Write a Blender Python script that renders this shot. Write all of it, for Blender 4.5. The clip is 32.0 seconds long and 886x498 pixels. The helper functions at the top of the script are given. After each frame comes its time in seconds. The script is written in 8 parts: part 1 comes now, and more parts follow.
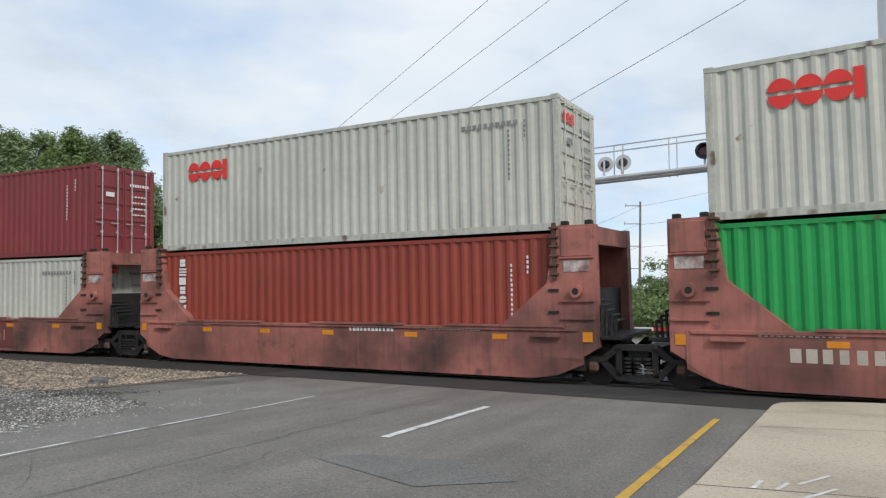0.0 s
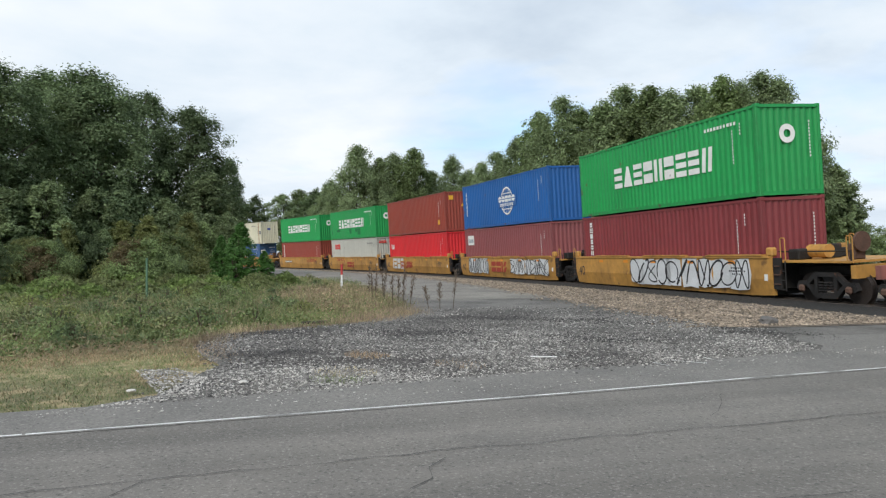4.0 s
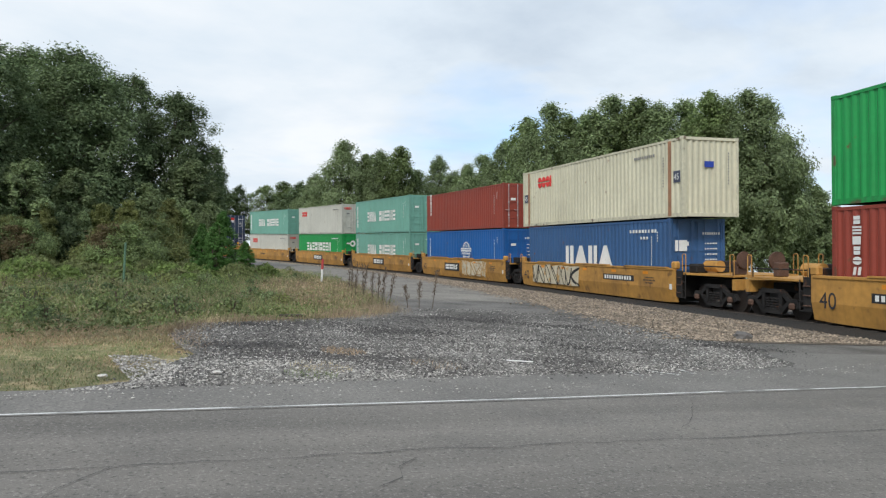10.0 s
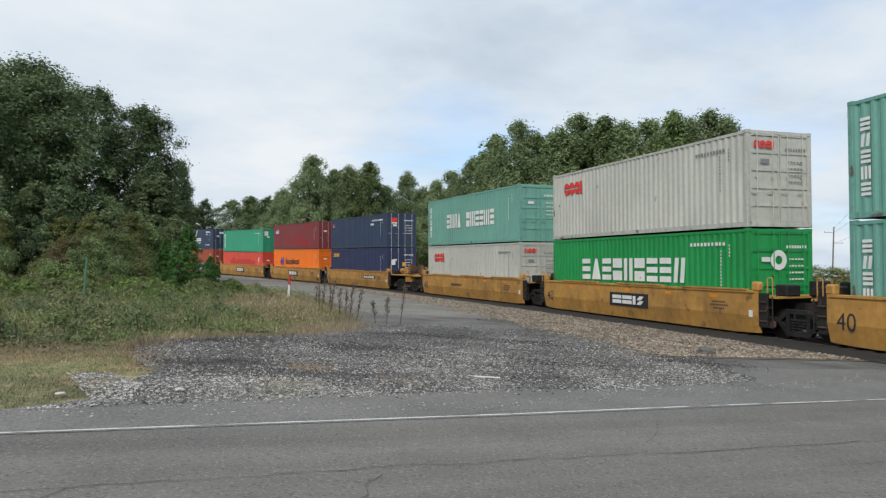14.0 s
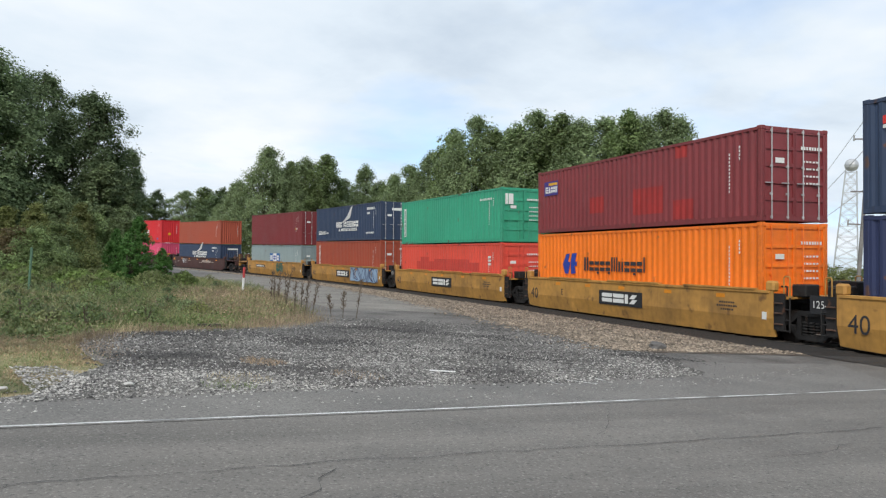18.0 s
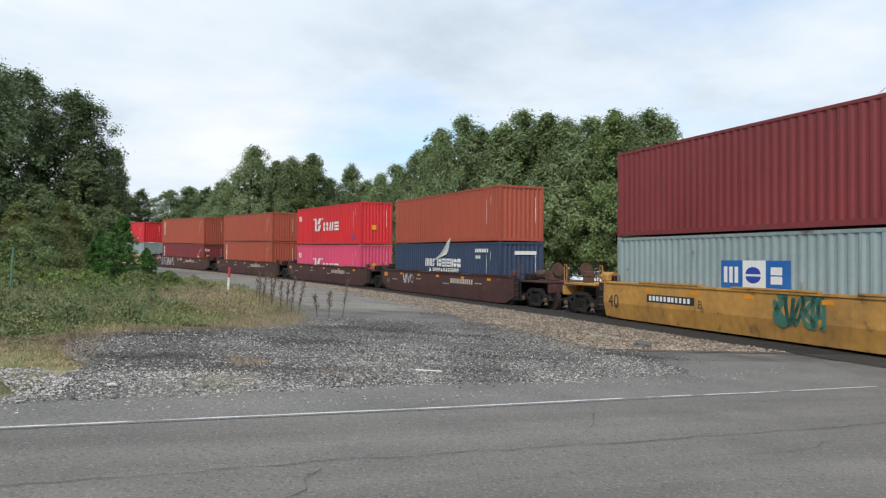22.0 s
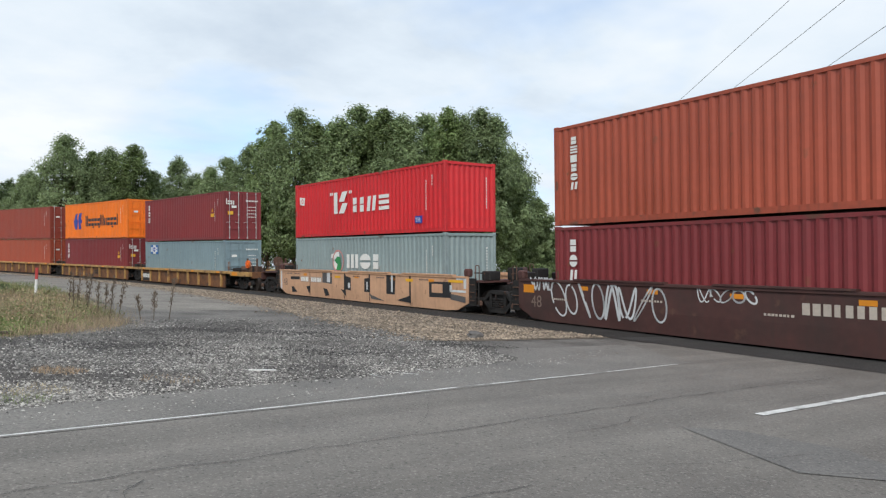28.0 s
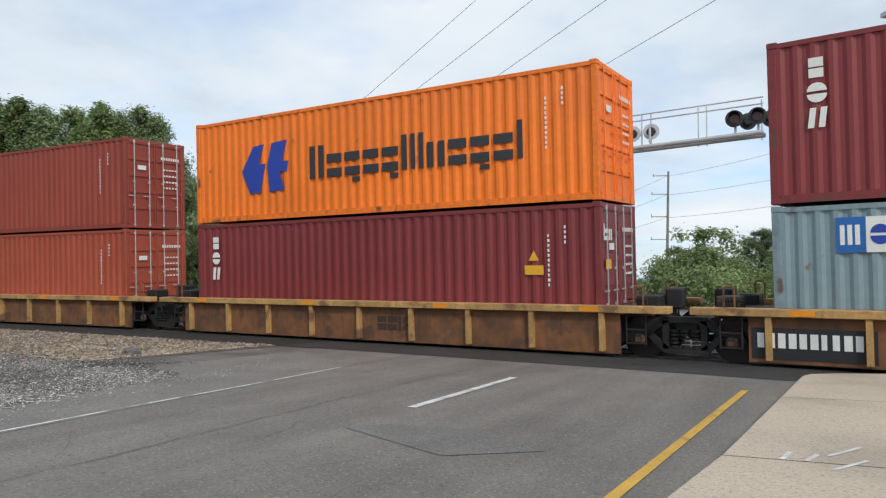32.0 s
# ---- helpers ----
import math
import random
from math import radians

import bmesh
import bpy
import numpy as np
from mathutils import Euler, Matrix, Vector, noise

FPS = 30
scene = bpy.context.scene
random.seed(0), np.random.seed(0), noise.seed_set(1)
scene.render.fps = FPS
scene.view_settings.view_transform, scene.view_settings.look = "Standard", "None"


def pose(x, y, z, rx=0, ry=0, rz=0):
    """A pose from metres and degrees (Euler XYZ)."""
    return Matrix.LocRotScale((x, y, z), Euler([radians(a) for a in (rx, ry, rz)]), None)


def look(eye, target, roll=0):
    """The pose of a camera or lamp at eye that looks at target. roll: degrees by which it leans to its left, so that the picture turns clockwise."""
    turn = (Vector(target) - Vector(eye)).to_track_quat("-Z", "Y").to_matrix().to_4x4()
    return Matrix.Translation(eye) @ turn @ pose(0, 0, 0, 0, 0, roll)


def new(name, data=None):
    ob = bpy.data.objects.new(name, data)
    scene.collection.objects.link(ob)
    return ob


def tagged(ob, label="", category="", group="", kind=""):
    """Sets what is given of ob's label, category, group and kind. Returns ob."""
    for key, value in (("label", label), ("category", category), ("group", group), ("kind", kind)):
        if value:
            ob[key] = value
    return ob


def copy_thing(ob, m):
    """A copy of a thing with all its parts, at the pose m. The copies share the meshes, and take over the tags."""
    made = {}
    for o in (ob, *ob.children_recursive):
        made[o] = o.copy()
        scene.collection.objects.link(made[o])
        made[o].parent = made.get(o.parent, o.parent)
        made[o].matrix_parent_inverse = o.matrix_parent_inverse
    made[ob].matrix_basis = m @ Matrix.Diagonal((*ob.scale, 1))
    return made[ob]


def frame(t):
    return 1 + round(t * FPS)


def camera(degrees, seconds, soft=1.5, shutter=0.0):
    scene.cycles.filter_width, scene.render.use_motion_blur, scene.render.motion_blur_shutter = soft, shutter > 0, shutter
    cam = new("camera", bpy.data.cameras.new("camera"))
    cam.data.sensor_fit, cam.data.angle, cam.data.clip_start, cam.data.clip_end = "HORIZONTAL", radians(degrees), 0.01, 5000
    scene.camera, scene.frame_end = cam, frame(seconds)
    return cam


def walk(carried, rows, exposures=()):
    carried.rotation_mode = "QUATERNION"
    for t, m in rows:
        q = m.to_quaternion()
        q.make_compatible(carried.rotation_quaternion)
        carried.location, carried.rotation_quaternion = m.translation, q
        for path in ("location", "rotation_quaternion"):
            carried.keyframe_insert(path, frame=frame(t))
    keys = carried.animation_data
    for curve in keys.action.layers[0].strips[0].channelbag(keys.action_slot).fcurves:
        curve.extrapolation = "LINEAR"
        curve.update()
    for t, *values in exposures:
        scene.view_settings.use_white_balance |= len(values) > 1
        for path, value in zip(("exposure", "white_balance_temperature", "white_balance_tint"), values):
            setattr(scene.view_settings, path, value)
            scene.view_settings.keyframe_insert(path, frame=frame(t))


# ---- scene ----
cam = camera(63.71, 32.0, soft=1.25)
PATH = [
    (0.0, pose(0.124, -0.021, 1.3, 95.60, -0.65, -4.33)),
    (0.5, pose(0.098, -0.009, 1.3, 94.56, -1.08, 4.60)),
    (1.0, pose(0.071, -0.001, 1.3, 93.66, -1.50, 13.22)),
    (1.5, pose(0.037, 0.003, 1.3, 92.91, -1.43, 23.04)),
    (2.0, pose(0.010, 0.001, 1.3, 92.19, -1.16, 31.33)),
    (2.5, pose(-0.012, -0.002, 1.3, 91.56, -0.46, 38.03)),
    (3.0, pose(-0.027, -0.007, 1.3, 91.24, 0.65, 42.80)),
    (3.5, pose(-0.034, -0.009, 1.3, 90.75, 0.78, 45.10)),
    (5.5, pose(-0.030, -0.008, 1.3, 90.46, -1.70, 43.67)),
    (6.0, pose(-0.030, -0.008, 1.3, 90.39, -1.52, 43.93)),
    (6.5, pose(-0.029, -0.007, 1.3, 90.54, -1.54, 43.34)),
    (7.0, pose(-0.029, -0.008, 1.3, 90.37, -1.84, 43.52)),
    (7.5, pose(-0.030, -0.008, 1.3, 90.27, -1.80, 43.80)),
    (8.0, pose(-0.029, -0.008, 1.3, 90.26, -1.89, 43.52)),
    (8.5, pose(-0.028, -0.007, 1.3, 90.31, -1.90, 43.10)),
    (9.0, pose(-0.029, -0.008, 1.3, 90.40, -2.33, 43.54)),
    (9.5, pose(-0.031, -0.008, 1.3, 90.49, -2.50, 44.04)),
    (10.0, pose(-0.030, -0.008, 1.3, 90.69, -2.73, 43.63)),
    (10.5, pose(-0.029, -0.008, 1.3, 91.11, -2.62, 43.50)),
    (11.0, pose(-0.027, -0.007, 1.3, 92.52, -2.60, 42.73)),
    (11.5, pose(-0.026, -0.006, 1.3, 92.71, -2.54, 42.46)),
    (12.0, pose(-0.026, -0.007, 1.3, 92.81, -2.44, 42.65)),
    (12.5, pose(-0.026, -0.006, 1.3, 92.91, -2.39, 42.39)),
    (13.0, pose(-0.024, -0.006, 1.3, 92.65, -2.52, 41.78)),
    (13.5, pose(-0.023, -0.005, 1.3, 92.27, -2.80, 41.42)),
    (14.0, pose(-0.022, -0.005, 1.3, 92.08, -2.89, 41.09)),
    (14.5, pose(-0.021, -0.005, 1.3, 92.06, -2.72, 40.93)),
    (16.5, pose(-0.014, -0.003, 1.3, 91.87, -3.18, 38.78)),
    (17.0, pose(-0.013, -0.003, 1.3, 91.78, -3.16, 38.31)),
    (17.5, pose(-0.012, -0.002, 1.3, 91.77, -3.27, 38.06)),
    (18.0, pose(-0.011, -0.002, 1.3, 91.81, -3.35, 37.66)),
    (18.5, pose(-0.009, -0.002, 1.3, 91.81, -3.25, 37.27)),
    (19.0, pose(-0.008, -0.002, 1.3, 91.71, -3.36, 37.00)),
    (19.5, pose(-0.008, -0.002, 1.3, 91.72, -3.39, 36.90)),
    (20.0, pose(-0.008, -0.002, 1.3, 91.62, -3.26, 36.98)),
    (20.5, pose(-0.009, -0.002, 1.3, 91.64, -3.38, 37.04)),
    (21.0, pose(-0.008, -0.002, 1.3, 91.67, -3.30, 36.96)),
    (21.5, pose(-0.008, -0.002, 1.3, 91.75, -3.31, 36.79)),
    (22.0, pose(-0.007, -0.001, 1.3, 91.83, -3.27, 36.57)),
    (22.5, pose(-0.006, -0.001, 1.3, 91.88, -3.14, 36.33)),
    (23.0, pose(-0.006, -0.001, 1.3, 91.88, -3.12, 36.11)),
    (23.5, pose(-0.005, -0.001, 1.3, 91.84, -3.20, 35.93)),
    (24.0, pose(-0.005, -0.001, 1.3, 91.83, -3.18, 35.78)),
    (24.5, pose(-0.004, -0.001, 1.3, 91.88, -3.23, 35.65)),
    (26.5, pose(-0.001, -0.000, 1.3, 91.85, -2.80, 34.82)),
    (27.0, pose(0.003, 0.001, 1.3, 91.91, -2.86, 33.31)),
    (27.5, pose(0.020, 0.002, 1.3, 92.01, -2.48, 28.41)),
    (28.0, pose(0.035, 0.003, 1.3, 92.06, -2.14, 23.63)),
    (28.5, pose(0.054, 0.002, 1.3, 92.17, -1.93, 18.13)),
    (29.0, pose(0.076, -0.002, 1.3, 92.38, -1.78, 11.23)),
    (29.5, pose(0.106, -0.012, 1.3, 92.63, -2.17, 1.65)),
    (30.0, pose(0.126, -0.022, 1.3, 92.91, -3.16, -4.94)),
    (30.5, pose(0.132, -0.026, 1.3, 93.04, -3.61, -7.32)),
    (31.0, pose(0.132, -0.025, 1.3, 93.17, -2.90, -7.01)),
    (31.5, pose(0.125, -0.021, 1.3, 93.23, -1.62, -4.60)),
    (32.0, pose(0.118, -0.017, 1.3, 93.32, -0.51, -2.28)),
]
# eye path: a hand-held pan from the crossing to the curve and back

walk(cam, PATH, exposures=[(0.0, -0.1), (1.2, 0.0), (9.5, -0.03), (11.0, -0.1), (12.5, -0.18), (14.5, -0.18), (16.5, 0.0), (29.2, 0.0), (30.0, -0.22), (30.6, -0.14), (31.0, -0.08), (32.0, -0.1)])

# ---- world, sun ----
SUN_EL, SUN_AZ = 38.0, 162.0


def make_world():
    w = bpy.data.worlds.new("overcast_sky")
    scene.world = w
    w.use_nodes = True
    nt = w.node_tree
    nt.nodes.clear()
    N, L = nt.nodes.new, nt.links.new
    out, bg = N("ShaderNodeOutputWorld"), N("ShaderNodeBackground")
    sky = N("ShaderNodeTexSky")
    sky.sky_type, sky.sun_disc = "NISHITA", False
    sky.sun_elevation, sky.sun_rotation = radians(SUN_EL), radians(SUN_AZ)
    sky.air_density, sky.dust_density = 1.0, 1.5
    tc, sep = N("ShaderNodeTexCoord"), N("ShaderNodeSeparateXYZ")
    L(tc.outputs["Generated"], sep.inputs[0])
    # project the direction onto a flat cloud layer
    zc = N("ShaderNodeMath"); zc.operation = "MAXIMUM"; zc.inputs[1].default_value = 0.0
    L(sep.outputs[2], zc.inputs[0])
    za = N("ShaderNodeMath"); za.operation = "ADD"; za.inputs[1].default_value = 0.16
    L(zc.outputs[0], za.inputs[0])
    dx, dy = N("ShaderNodeMath"), N("ShaderNodeMath")
    dx.operation = dy.operation = "DIVIDE"
    L(sep.outputs[0], dx.inputs[0]); L(za.outputs[0], dx.inputs[1])
    L(sep.outputs[1], dy.inputs[0]); L(za.outputs[0], dy.inputs[1])
    com = N("ShaderNodeCombineXYZ")
    L(dx.outputs[0], com.inputs[0]); L(dy.outputs[0], com.inputs[1])
    n1, n2 = N("ShaderNodeTexNoise"), N("ShaderNodeTexNoise")
    for n, sc, de, di in ((n1, 0.6, 5.0, 0.2), (n2, 0.9, 7.0, 0.15)):
        n.inputs["Scale"].default_value, n.inputs["Detail"].default_value = sc, de
        n.inputs["Roughness"].default_value, n.inputs["Distortion"].default_value = 0.55, di
        L(com.outputs[0], n.inputs["Vector"])
    # cloud brightness
    cr = N("ShaderNodeValToRGB")
    e = cr.color_ramp.elements
    e[0].position, e[0].color = 0.28, (0.50, 0.59, 0.70, 1)
    e[1].position, e[1].color = 0.66, (0.86, 0.90, 0.94, 1)
    mid = cr.color_ramp.elements.new(0.47)
    mid.color = (0.70, 0.785, 0.87, 1)
    L(n2.outputs[0], cr.inputs[0])
    # cover: thin places open to the blue behind
    cov = N("ShaderNodeValToRGB")
    e = cov.color_ramp.elements
    e[0].position, e[0].color = 0.34, (0.3, 0.3, 0.3, 1)
    e[1].position, e[1].color = 0.50, (1, 1, 1, 1)
    L(n1.outputs[0], cov.inputs[0])
    amp = N("ShaderNodeMix"); amp.data_type = "RGBA"; amp.blend_type = "MULTIPLY"
    amp.inputs["Factor"].default_value = 1.0
    L(sky.outputs[0], amp.inputs["A"]); amp.inputs["B"].default_value = (0.148, 0.17, 0.19, 1)
    mix = N("ShaderNodeMix"); mix.data_type = "RGBA"
    L(cov.outputs[0], mix.inputs["Factor"]); L(amp.outputs["Result"], mix.inputs["A"]); L(cr.outputs[0], mix.inputs["B"])
    L(mix.outputs["Result"], bg.inputs["Color"])
    bg.inputs["Strength"].default_value = 1.12
    L(bg.outputs[0], out.inputs[0])


make_world()
sun = bpy.data.lights.new("sun", "SUN")
sun.energy, sun.angle, sun.color = 2.2, radians(10), (1.0, 0.96, 0.9)
sun_ob = new("sun", sun)
a = radians(SUN_AZ)
sun_ob.matrix_world = look((math.sin(a) * 60, math.cos(a) * 60, 60 * math.tan(radians(SUN_EL))), (0, 0, 0))

# ---- materials ----
MATS = {}


def lin(h):
    """Linear colour from a hex code."""
    c = [int(h[i:i + 2], 16) / 255 for i in (0, 2, 4)]
    return tuple(x / 12.92 if x < 0.04045 else ((x + 0.055) / 1.055) ** 2.4 for x in c)


def mat(name, col, rough=0.6, metal=0.0, var=0.12, scale=1.2, fine=18.0, bump=0.15, bscale=40.0, streak=0.0, rust=0.0,
        rustcol=(0.16, 0.06, 0.025), island=0.0, obj=0.0, dist=0.01, space="Object",
        soot=0.0, sootscale=0.7, speck=0.0, drag=0.0):
    """A painted, stained or grained surface: base colour varied at two scales, streaks, rust spots and fine relief."""
    if name in MATS:
        return MATS[name]
    m = bpy.data.materials.new(name)
    MATS[name] = m
    m.use_nodes = True
    nt = m.node_tree
    N, L = nt.nodes.new, nt.links.new
    b = nt.nodes["Principled BSDF"]
    b.inputs["Roughness"].default_value, b.inputs["Metallic"].default_value = rough, metal
    tc = N("ShaderNodeTexCoord")

    def noise_node(sc, detail=5.0, vec=None):
        n = N("ShaderNodeTexNoise")
        n.inputs["Scale"].default_value, n.inputs["Detail"].default_value = sc, detail
        L(vec or tc.outputs[space], n.inputs["Vector"])
        return n

    def ramp(src, lo, hi, c0, c1):
        r = N("ShaderNodeMapRange")
        L(src, r.inputs[0])
        for i, v in zip((1, 2, 3, 4), (lo, hi, c0, c1)):
            r.inputs[i].default_value = v
        return r.outputs[0]

    def mixer(kind, fac, ca, cb):
        x = N("ShaderNodeMix"); x.data_type = "RGBA"; x.blend_type = kind
        for sock, v in (("Factor", fac), ("A", ca), ("B", cb)):
            if isinstance(v, (int, float)):
                x.inputs[sock].default_value = v
            elif isinstance(v, tuple):
                x.inputs[sock].default_value = (*v[:3], 1)
            else:
                L(v, x.inputs[sock])
        return x.outputs["Result"]

    big = noise_node(scale, 4.0).outputs[0]
    small = noise_node(fine, 6.0).outputs[0]
    v1 = ramp(big, 0.3, 0.7, 1 - var, 1 + var)
    v2 = ramp(small, 0.3, 0.7, 1 - var * 0.6, 1 + var * 0.6)
    mul = N("ShaderNodeMath"); mul.operation = "MULTIPLY"
    L(v1, mul.inputs[0]); L(v2, mul.inputs[1])
    val = mul.outputs[0]
    for amount, src in ((island, "Random Per Island"), (obj, "Random")):
        if amount:
            g = N("ShaderNodeNewGeometry") if src != "Random" else N("ShaderNodeObjectInfo")
            r = ramp(g.outputs[src], 0, 1, 1 - amount, 1 + amount)
            q = N("ShaderNodeMath"); q.operation = "MULTIPLY"
            L(val, q.inputs[0]); L(r, q.inputs[1])
            val = q.outputs[0]
    comb = N("ShaderNodeCombineXYZ")
    for i in range(3):
        L(val, comb.inputs[i])
    colr = mixer("MULTIPLY", 1.0, tuple(col), comb.outputs[0])
    if streak:
        mp = N("ShaderNodeMapping")
        L(tc.outputs[space], mp.inputs[0])
        mp.inputs["Scale"].default_value = (5.0, 5.0, 0.35)
        s = noise_node(1.6, 6.0, mp.outputs[0]).outputs[0]
        colr = mixer("MIX", ramp(s, 0.5, 0.78, 0.0, streak), colr, (0.045, 0.035, 0.028))
    if drag:      # long worn lanes in the road's direction
        turn = N("ShaderNodeVectorRotate"); turn.rotation_type = "Z_AXIS"
        turn.inputs["Angle"].default_value = radians(-60)
        L(tc.outputs[space], turn.inputs["Vector"])
        mp = N("ShaderNodeMapping"); mp.inputs["Scale"].default_value = (0.12, 1.5, 1.0)
        L(turn.outputs[0], mp.inputs[0])
        dv = ramp(noise_node(1.0, 7.0, mp.outputs[0]).outputs[0], 0.3, 0.7, 1 - drag, 1 + drag)
        dc = N("ShaderNodeCombineXYZ")
        for i in range(3):
            L(dv, dc.inputs[i])
        colr = mixer("MULTIPLY", 1.0, colr, dc.outputs[0])
    if speck:     # pale and dark grains
        g = noise_node(48.0, 2.0).outputs[0]
        colr = mixer("MIX", ramp(g, 0.56, 0.72, 0.0, speck), colr, (0.36, 0.34, 0.31))
        colr = mixer("MIX", ramp(noise_node(37.0, 2.0).outputs[0], 0.44, 0.28, 0.0, speck), colr, (0.03, 0.03, 0.03))
    if soot:      # broad soft smudges of dirt
        s = noise_node(sootscale, 8.0).outputs[0]
        colr = mixer("MIX", ramp(s, 0.46, 0.70, 0.0, soot), colr, (0.03, 0.024, 0.021))
    if rust:
        s = noise_node(2.2, 9.0).outputs[0]
        colr = mixer("MIX", ramp(s, 0.66 - rust * 0.3, 0.74 - rust * 0.25, 0.0, 0.85), colr, tuple(rustcol))
    L(colr, b.inputs["Base Color"])
    rr = ramp(big, 0.3, 0.7, max(0.0, rough - 0.1), min(1.0, rough + 0.1))
    L(rr, b.inputs["Roughness"])
    if bump:
        bp = N("ShaderNodeBump")
        bp.inputs["Strength"].default_value, bp.inputs["Distance"].default_value = bump, dist
        L(noise_node(bscale, 6.0).outputs[0], bp.inputs["Height"])
        L(bp.outputs[0], b.inputs["Normal"])
    return m


# ---- mesh helpers ----
def link(name, bm, material, parent=None, label="", smooth=False):
    me = bpy.data.meshes.new(name)
    bm.to_mesh(me)
    bm.free()
    if smooth:
        me.polygons.foreach_set("use_smooth", [True] * len(me.polygons))
    for m in (material if isinstance(material, (list, tuple)) else [material]):
        me.materials.append(m)
    return put(name, me, parent, label)


def put(name, me, parent=None, label="", m=None):
    ob = new(name, me)
    if parent:
        ob.parent = parent
    if m:
        ob.matrix_basis = m
    if label:
        ob["label"] = label
    return ob


def part(name, bm, material, parent, label=""):
    return link(name, bm, material, parent, label)


def box(bm, x0, x1, y0, y1, z0, z1, m=None):
    v = [bm.verts.new(c) for c in ((x0, y0, z0), (x1, y0, z0), (x1, y1, z0), (x0, y1, z0), (x0, y0, z1), (x1, y0, z1), (x1, y1, z1), (x0, y1, z1))]
    for f in ((0, 3, 2, 1), (4, 5, 6, 7), (0, 1, 5, 4), (1, 2, 6, 5), (2, 3, 7, 6), (3, 0, 4, 7)):
        bm.faces.new([v[i] for i in f])
    if m:
        bmesh.ops.transform(bm, matrix=m, verts=v)
    return v


def boxes(*rows, bevel=0.0):
    bm = bmesh.new()
    for r in rows:
        box(bm, *r)
    if bevel:
        bmesh.ops.bevel(bm, geom=bm.edges[:], offset=bevel, segments=1, affect="EDGES")
    return bm


def tube(bm, p, q, r0, r1=None, n=8, cap=True):
    """A round bar from p to q."""
    r1 = r0 if r1 is None else r1
    p, q = Vector(p), Vector(q)
    d = (q - p).normalized()
    u = d.orthogonal().normalized()
    w = d.cross(u)
    ring = []
    for c, r in ((p, r0), (q, r1)):
        ring.append([bm.verts.new(c + (u * math.cos(2 * math.pi * i / n) + w * math.sin(2 * math.pi * i / n)) * r) for i in range(n)])
    for i in range(n):
        bm.faces.new((ring[0][i], ring[0][(i + 1) % n], ring[1][(i + 1) % n], ring[1][i]))
    if cap:
        bm.faces.new(ring[0][::-1])
        bm.faces.new(ring[1])


def path_tube(bm, pts, r, n=6):
    for p, q in zip(pts, pts[1:]):
        tube(bm, p, q, r, n=n)


def bent_tube(bm, pts, r, n=6):
    """One unbroken round bar through pts."""
    pts = [Vector(p) for p in pts]
    prev = None
    u = (pts[1] - pts[0]).orthogonal().normalized()
    for i, p in enumerate(pts):
        d = (pts[min(i + 1, len(pts) - 1)] - pts[max(i - 1, 0)]).normalized()
        u = (u - d * u.dot(d)).normalized()
        w = d.cross(u)
        ring = [bm.verts.new(p + (u * math.cos(6.2832 * k / n) + w * math.sin(6.2832 * k / n)) * r) for k in range(n)]
        if prev:
            for k in range(n):
                bm.faces.new((prev[k], prev[(k + 1) % n], ring[(k + 1) % n], ring[k]))
        prev = ring


def prism(bm, pts, y0, y1, axis="y"):
    """Extrudes an outline in x, z from y0 to y1 (or in x, y from z0 to z1)."""
    def at(p, d):
        return (p[0], d, p[1]) if axis == "y" else (p[0], p[1], d)
    a = [bm.verts.new(at(p, y0)) for p in pts]
    b = [bm.verts.new(at(p, y1)) for p in pts]
    n = len(pts)
    bm.faces.new(a)
    bm.faces.new(b[::-1])
    for i in range(n):
        bm.faces.new((a[i], b[i], b[(i + 1) % n], a[(i + 1) % n]))


def flat(pts, z, name, material, thick=0.0):
    """A sheet with the outline pts at height z, as deep as thick."""
    bm = bmesh.new()
    if thick:
        prism(bm, pts, z - thick, z, "z")
    else:
        bm.faces.new([bm.verts.new((x, y, z)) for x, y in pts])
    bmesh.ops.recalc_face_normals(bm, faces=bm.faces[:])
    if not thick and bm.faces[:][0].normal.z < 0:
        bmesh.ops.reverse_faces(bm, faces=bm.faces[:])
    return link(name, bm, material)


# ---- the track's line ----
K0, HEAD0, PX, PY, BEND_END, CANT = 0.004881, 0.9585, 3.468, 16.262, 135.0, 3.3
_u = np.arange(-520.0, 720.0, 0.25)
_h = HEAD0 + np.where(_u < -25, K0 * -25, np.where(_u < BEND_END, K0 * _u, K0 * BEND_END))
_x = np.concatenate([[0], np.cumsum(-np.sin((_h[1:] + _h[:-1]) / 2) * 0.25)])
_y = np.concatenate([[0], np.cumsum(np.cos((_h[1:] + _h[:-1]) / 2) * 0.25)])
_x += PX - np.interp(0, _u, _x)
_y += PY - np.interp(0, _u, _y)
RAIL_Z = 0.02


def track(s, side=0.0):
    """Place on the track s metres along it (leftwards), side metres to the near side, and the heading."""
    h = float(np.interp(s, _u, _h))
    return float(np.interp(s, _u, _x)) - side * math.cos(h), float(np.interp(s, _u, _y)) - side * math.sin(h), h


def on_track(s, z=0.0, half=5.5):
    """Pose of a vehicle whose middle is at s: x points the way it runs, its ends follow the bend."""
    xa, ya, _ = track(s - half)
    xb, yb, _ = track(s + half)
    xm, ym, _ = track(s)
    return pose(xm * 0.5 + (xa + xb) * 0.25, ym * 0.5 + (ya + yb) * 0.25, RAIL_Z + z, CANT, 0, math.degrees(math.atan2(ya - yb, xa - xb)))


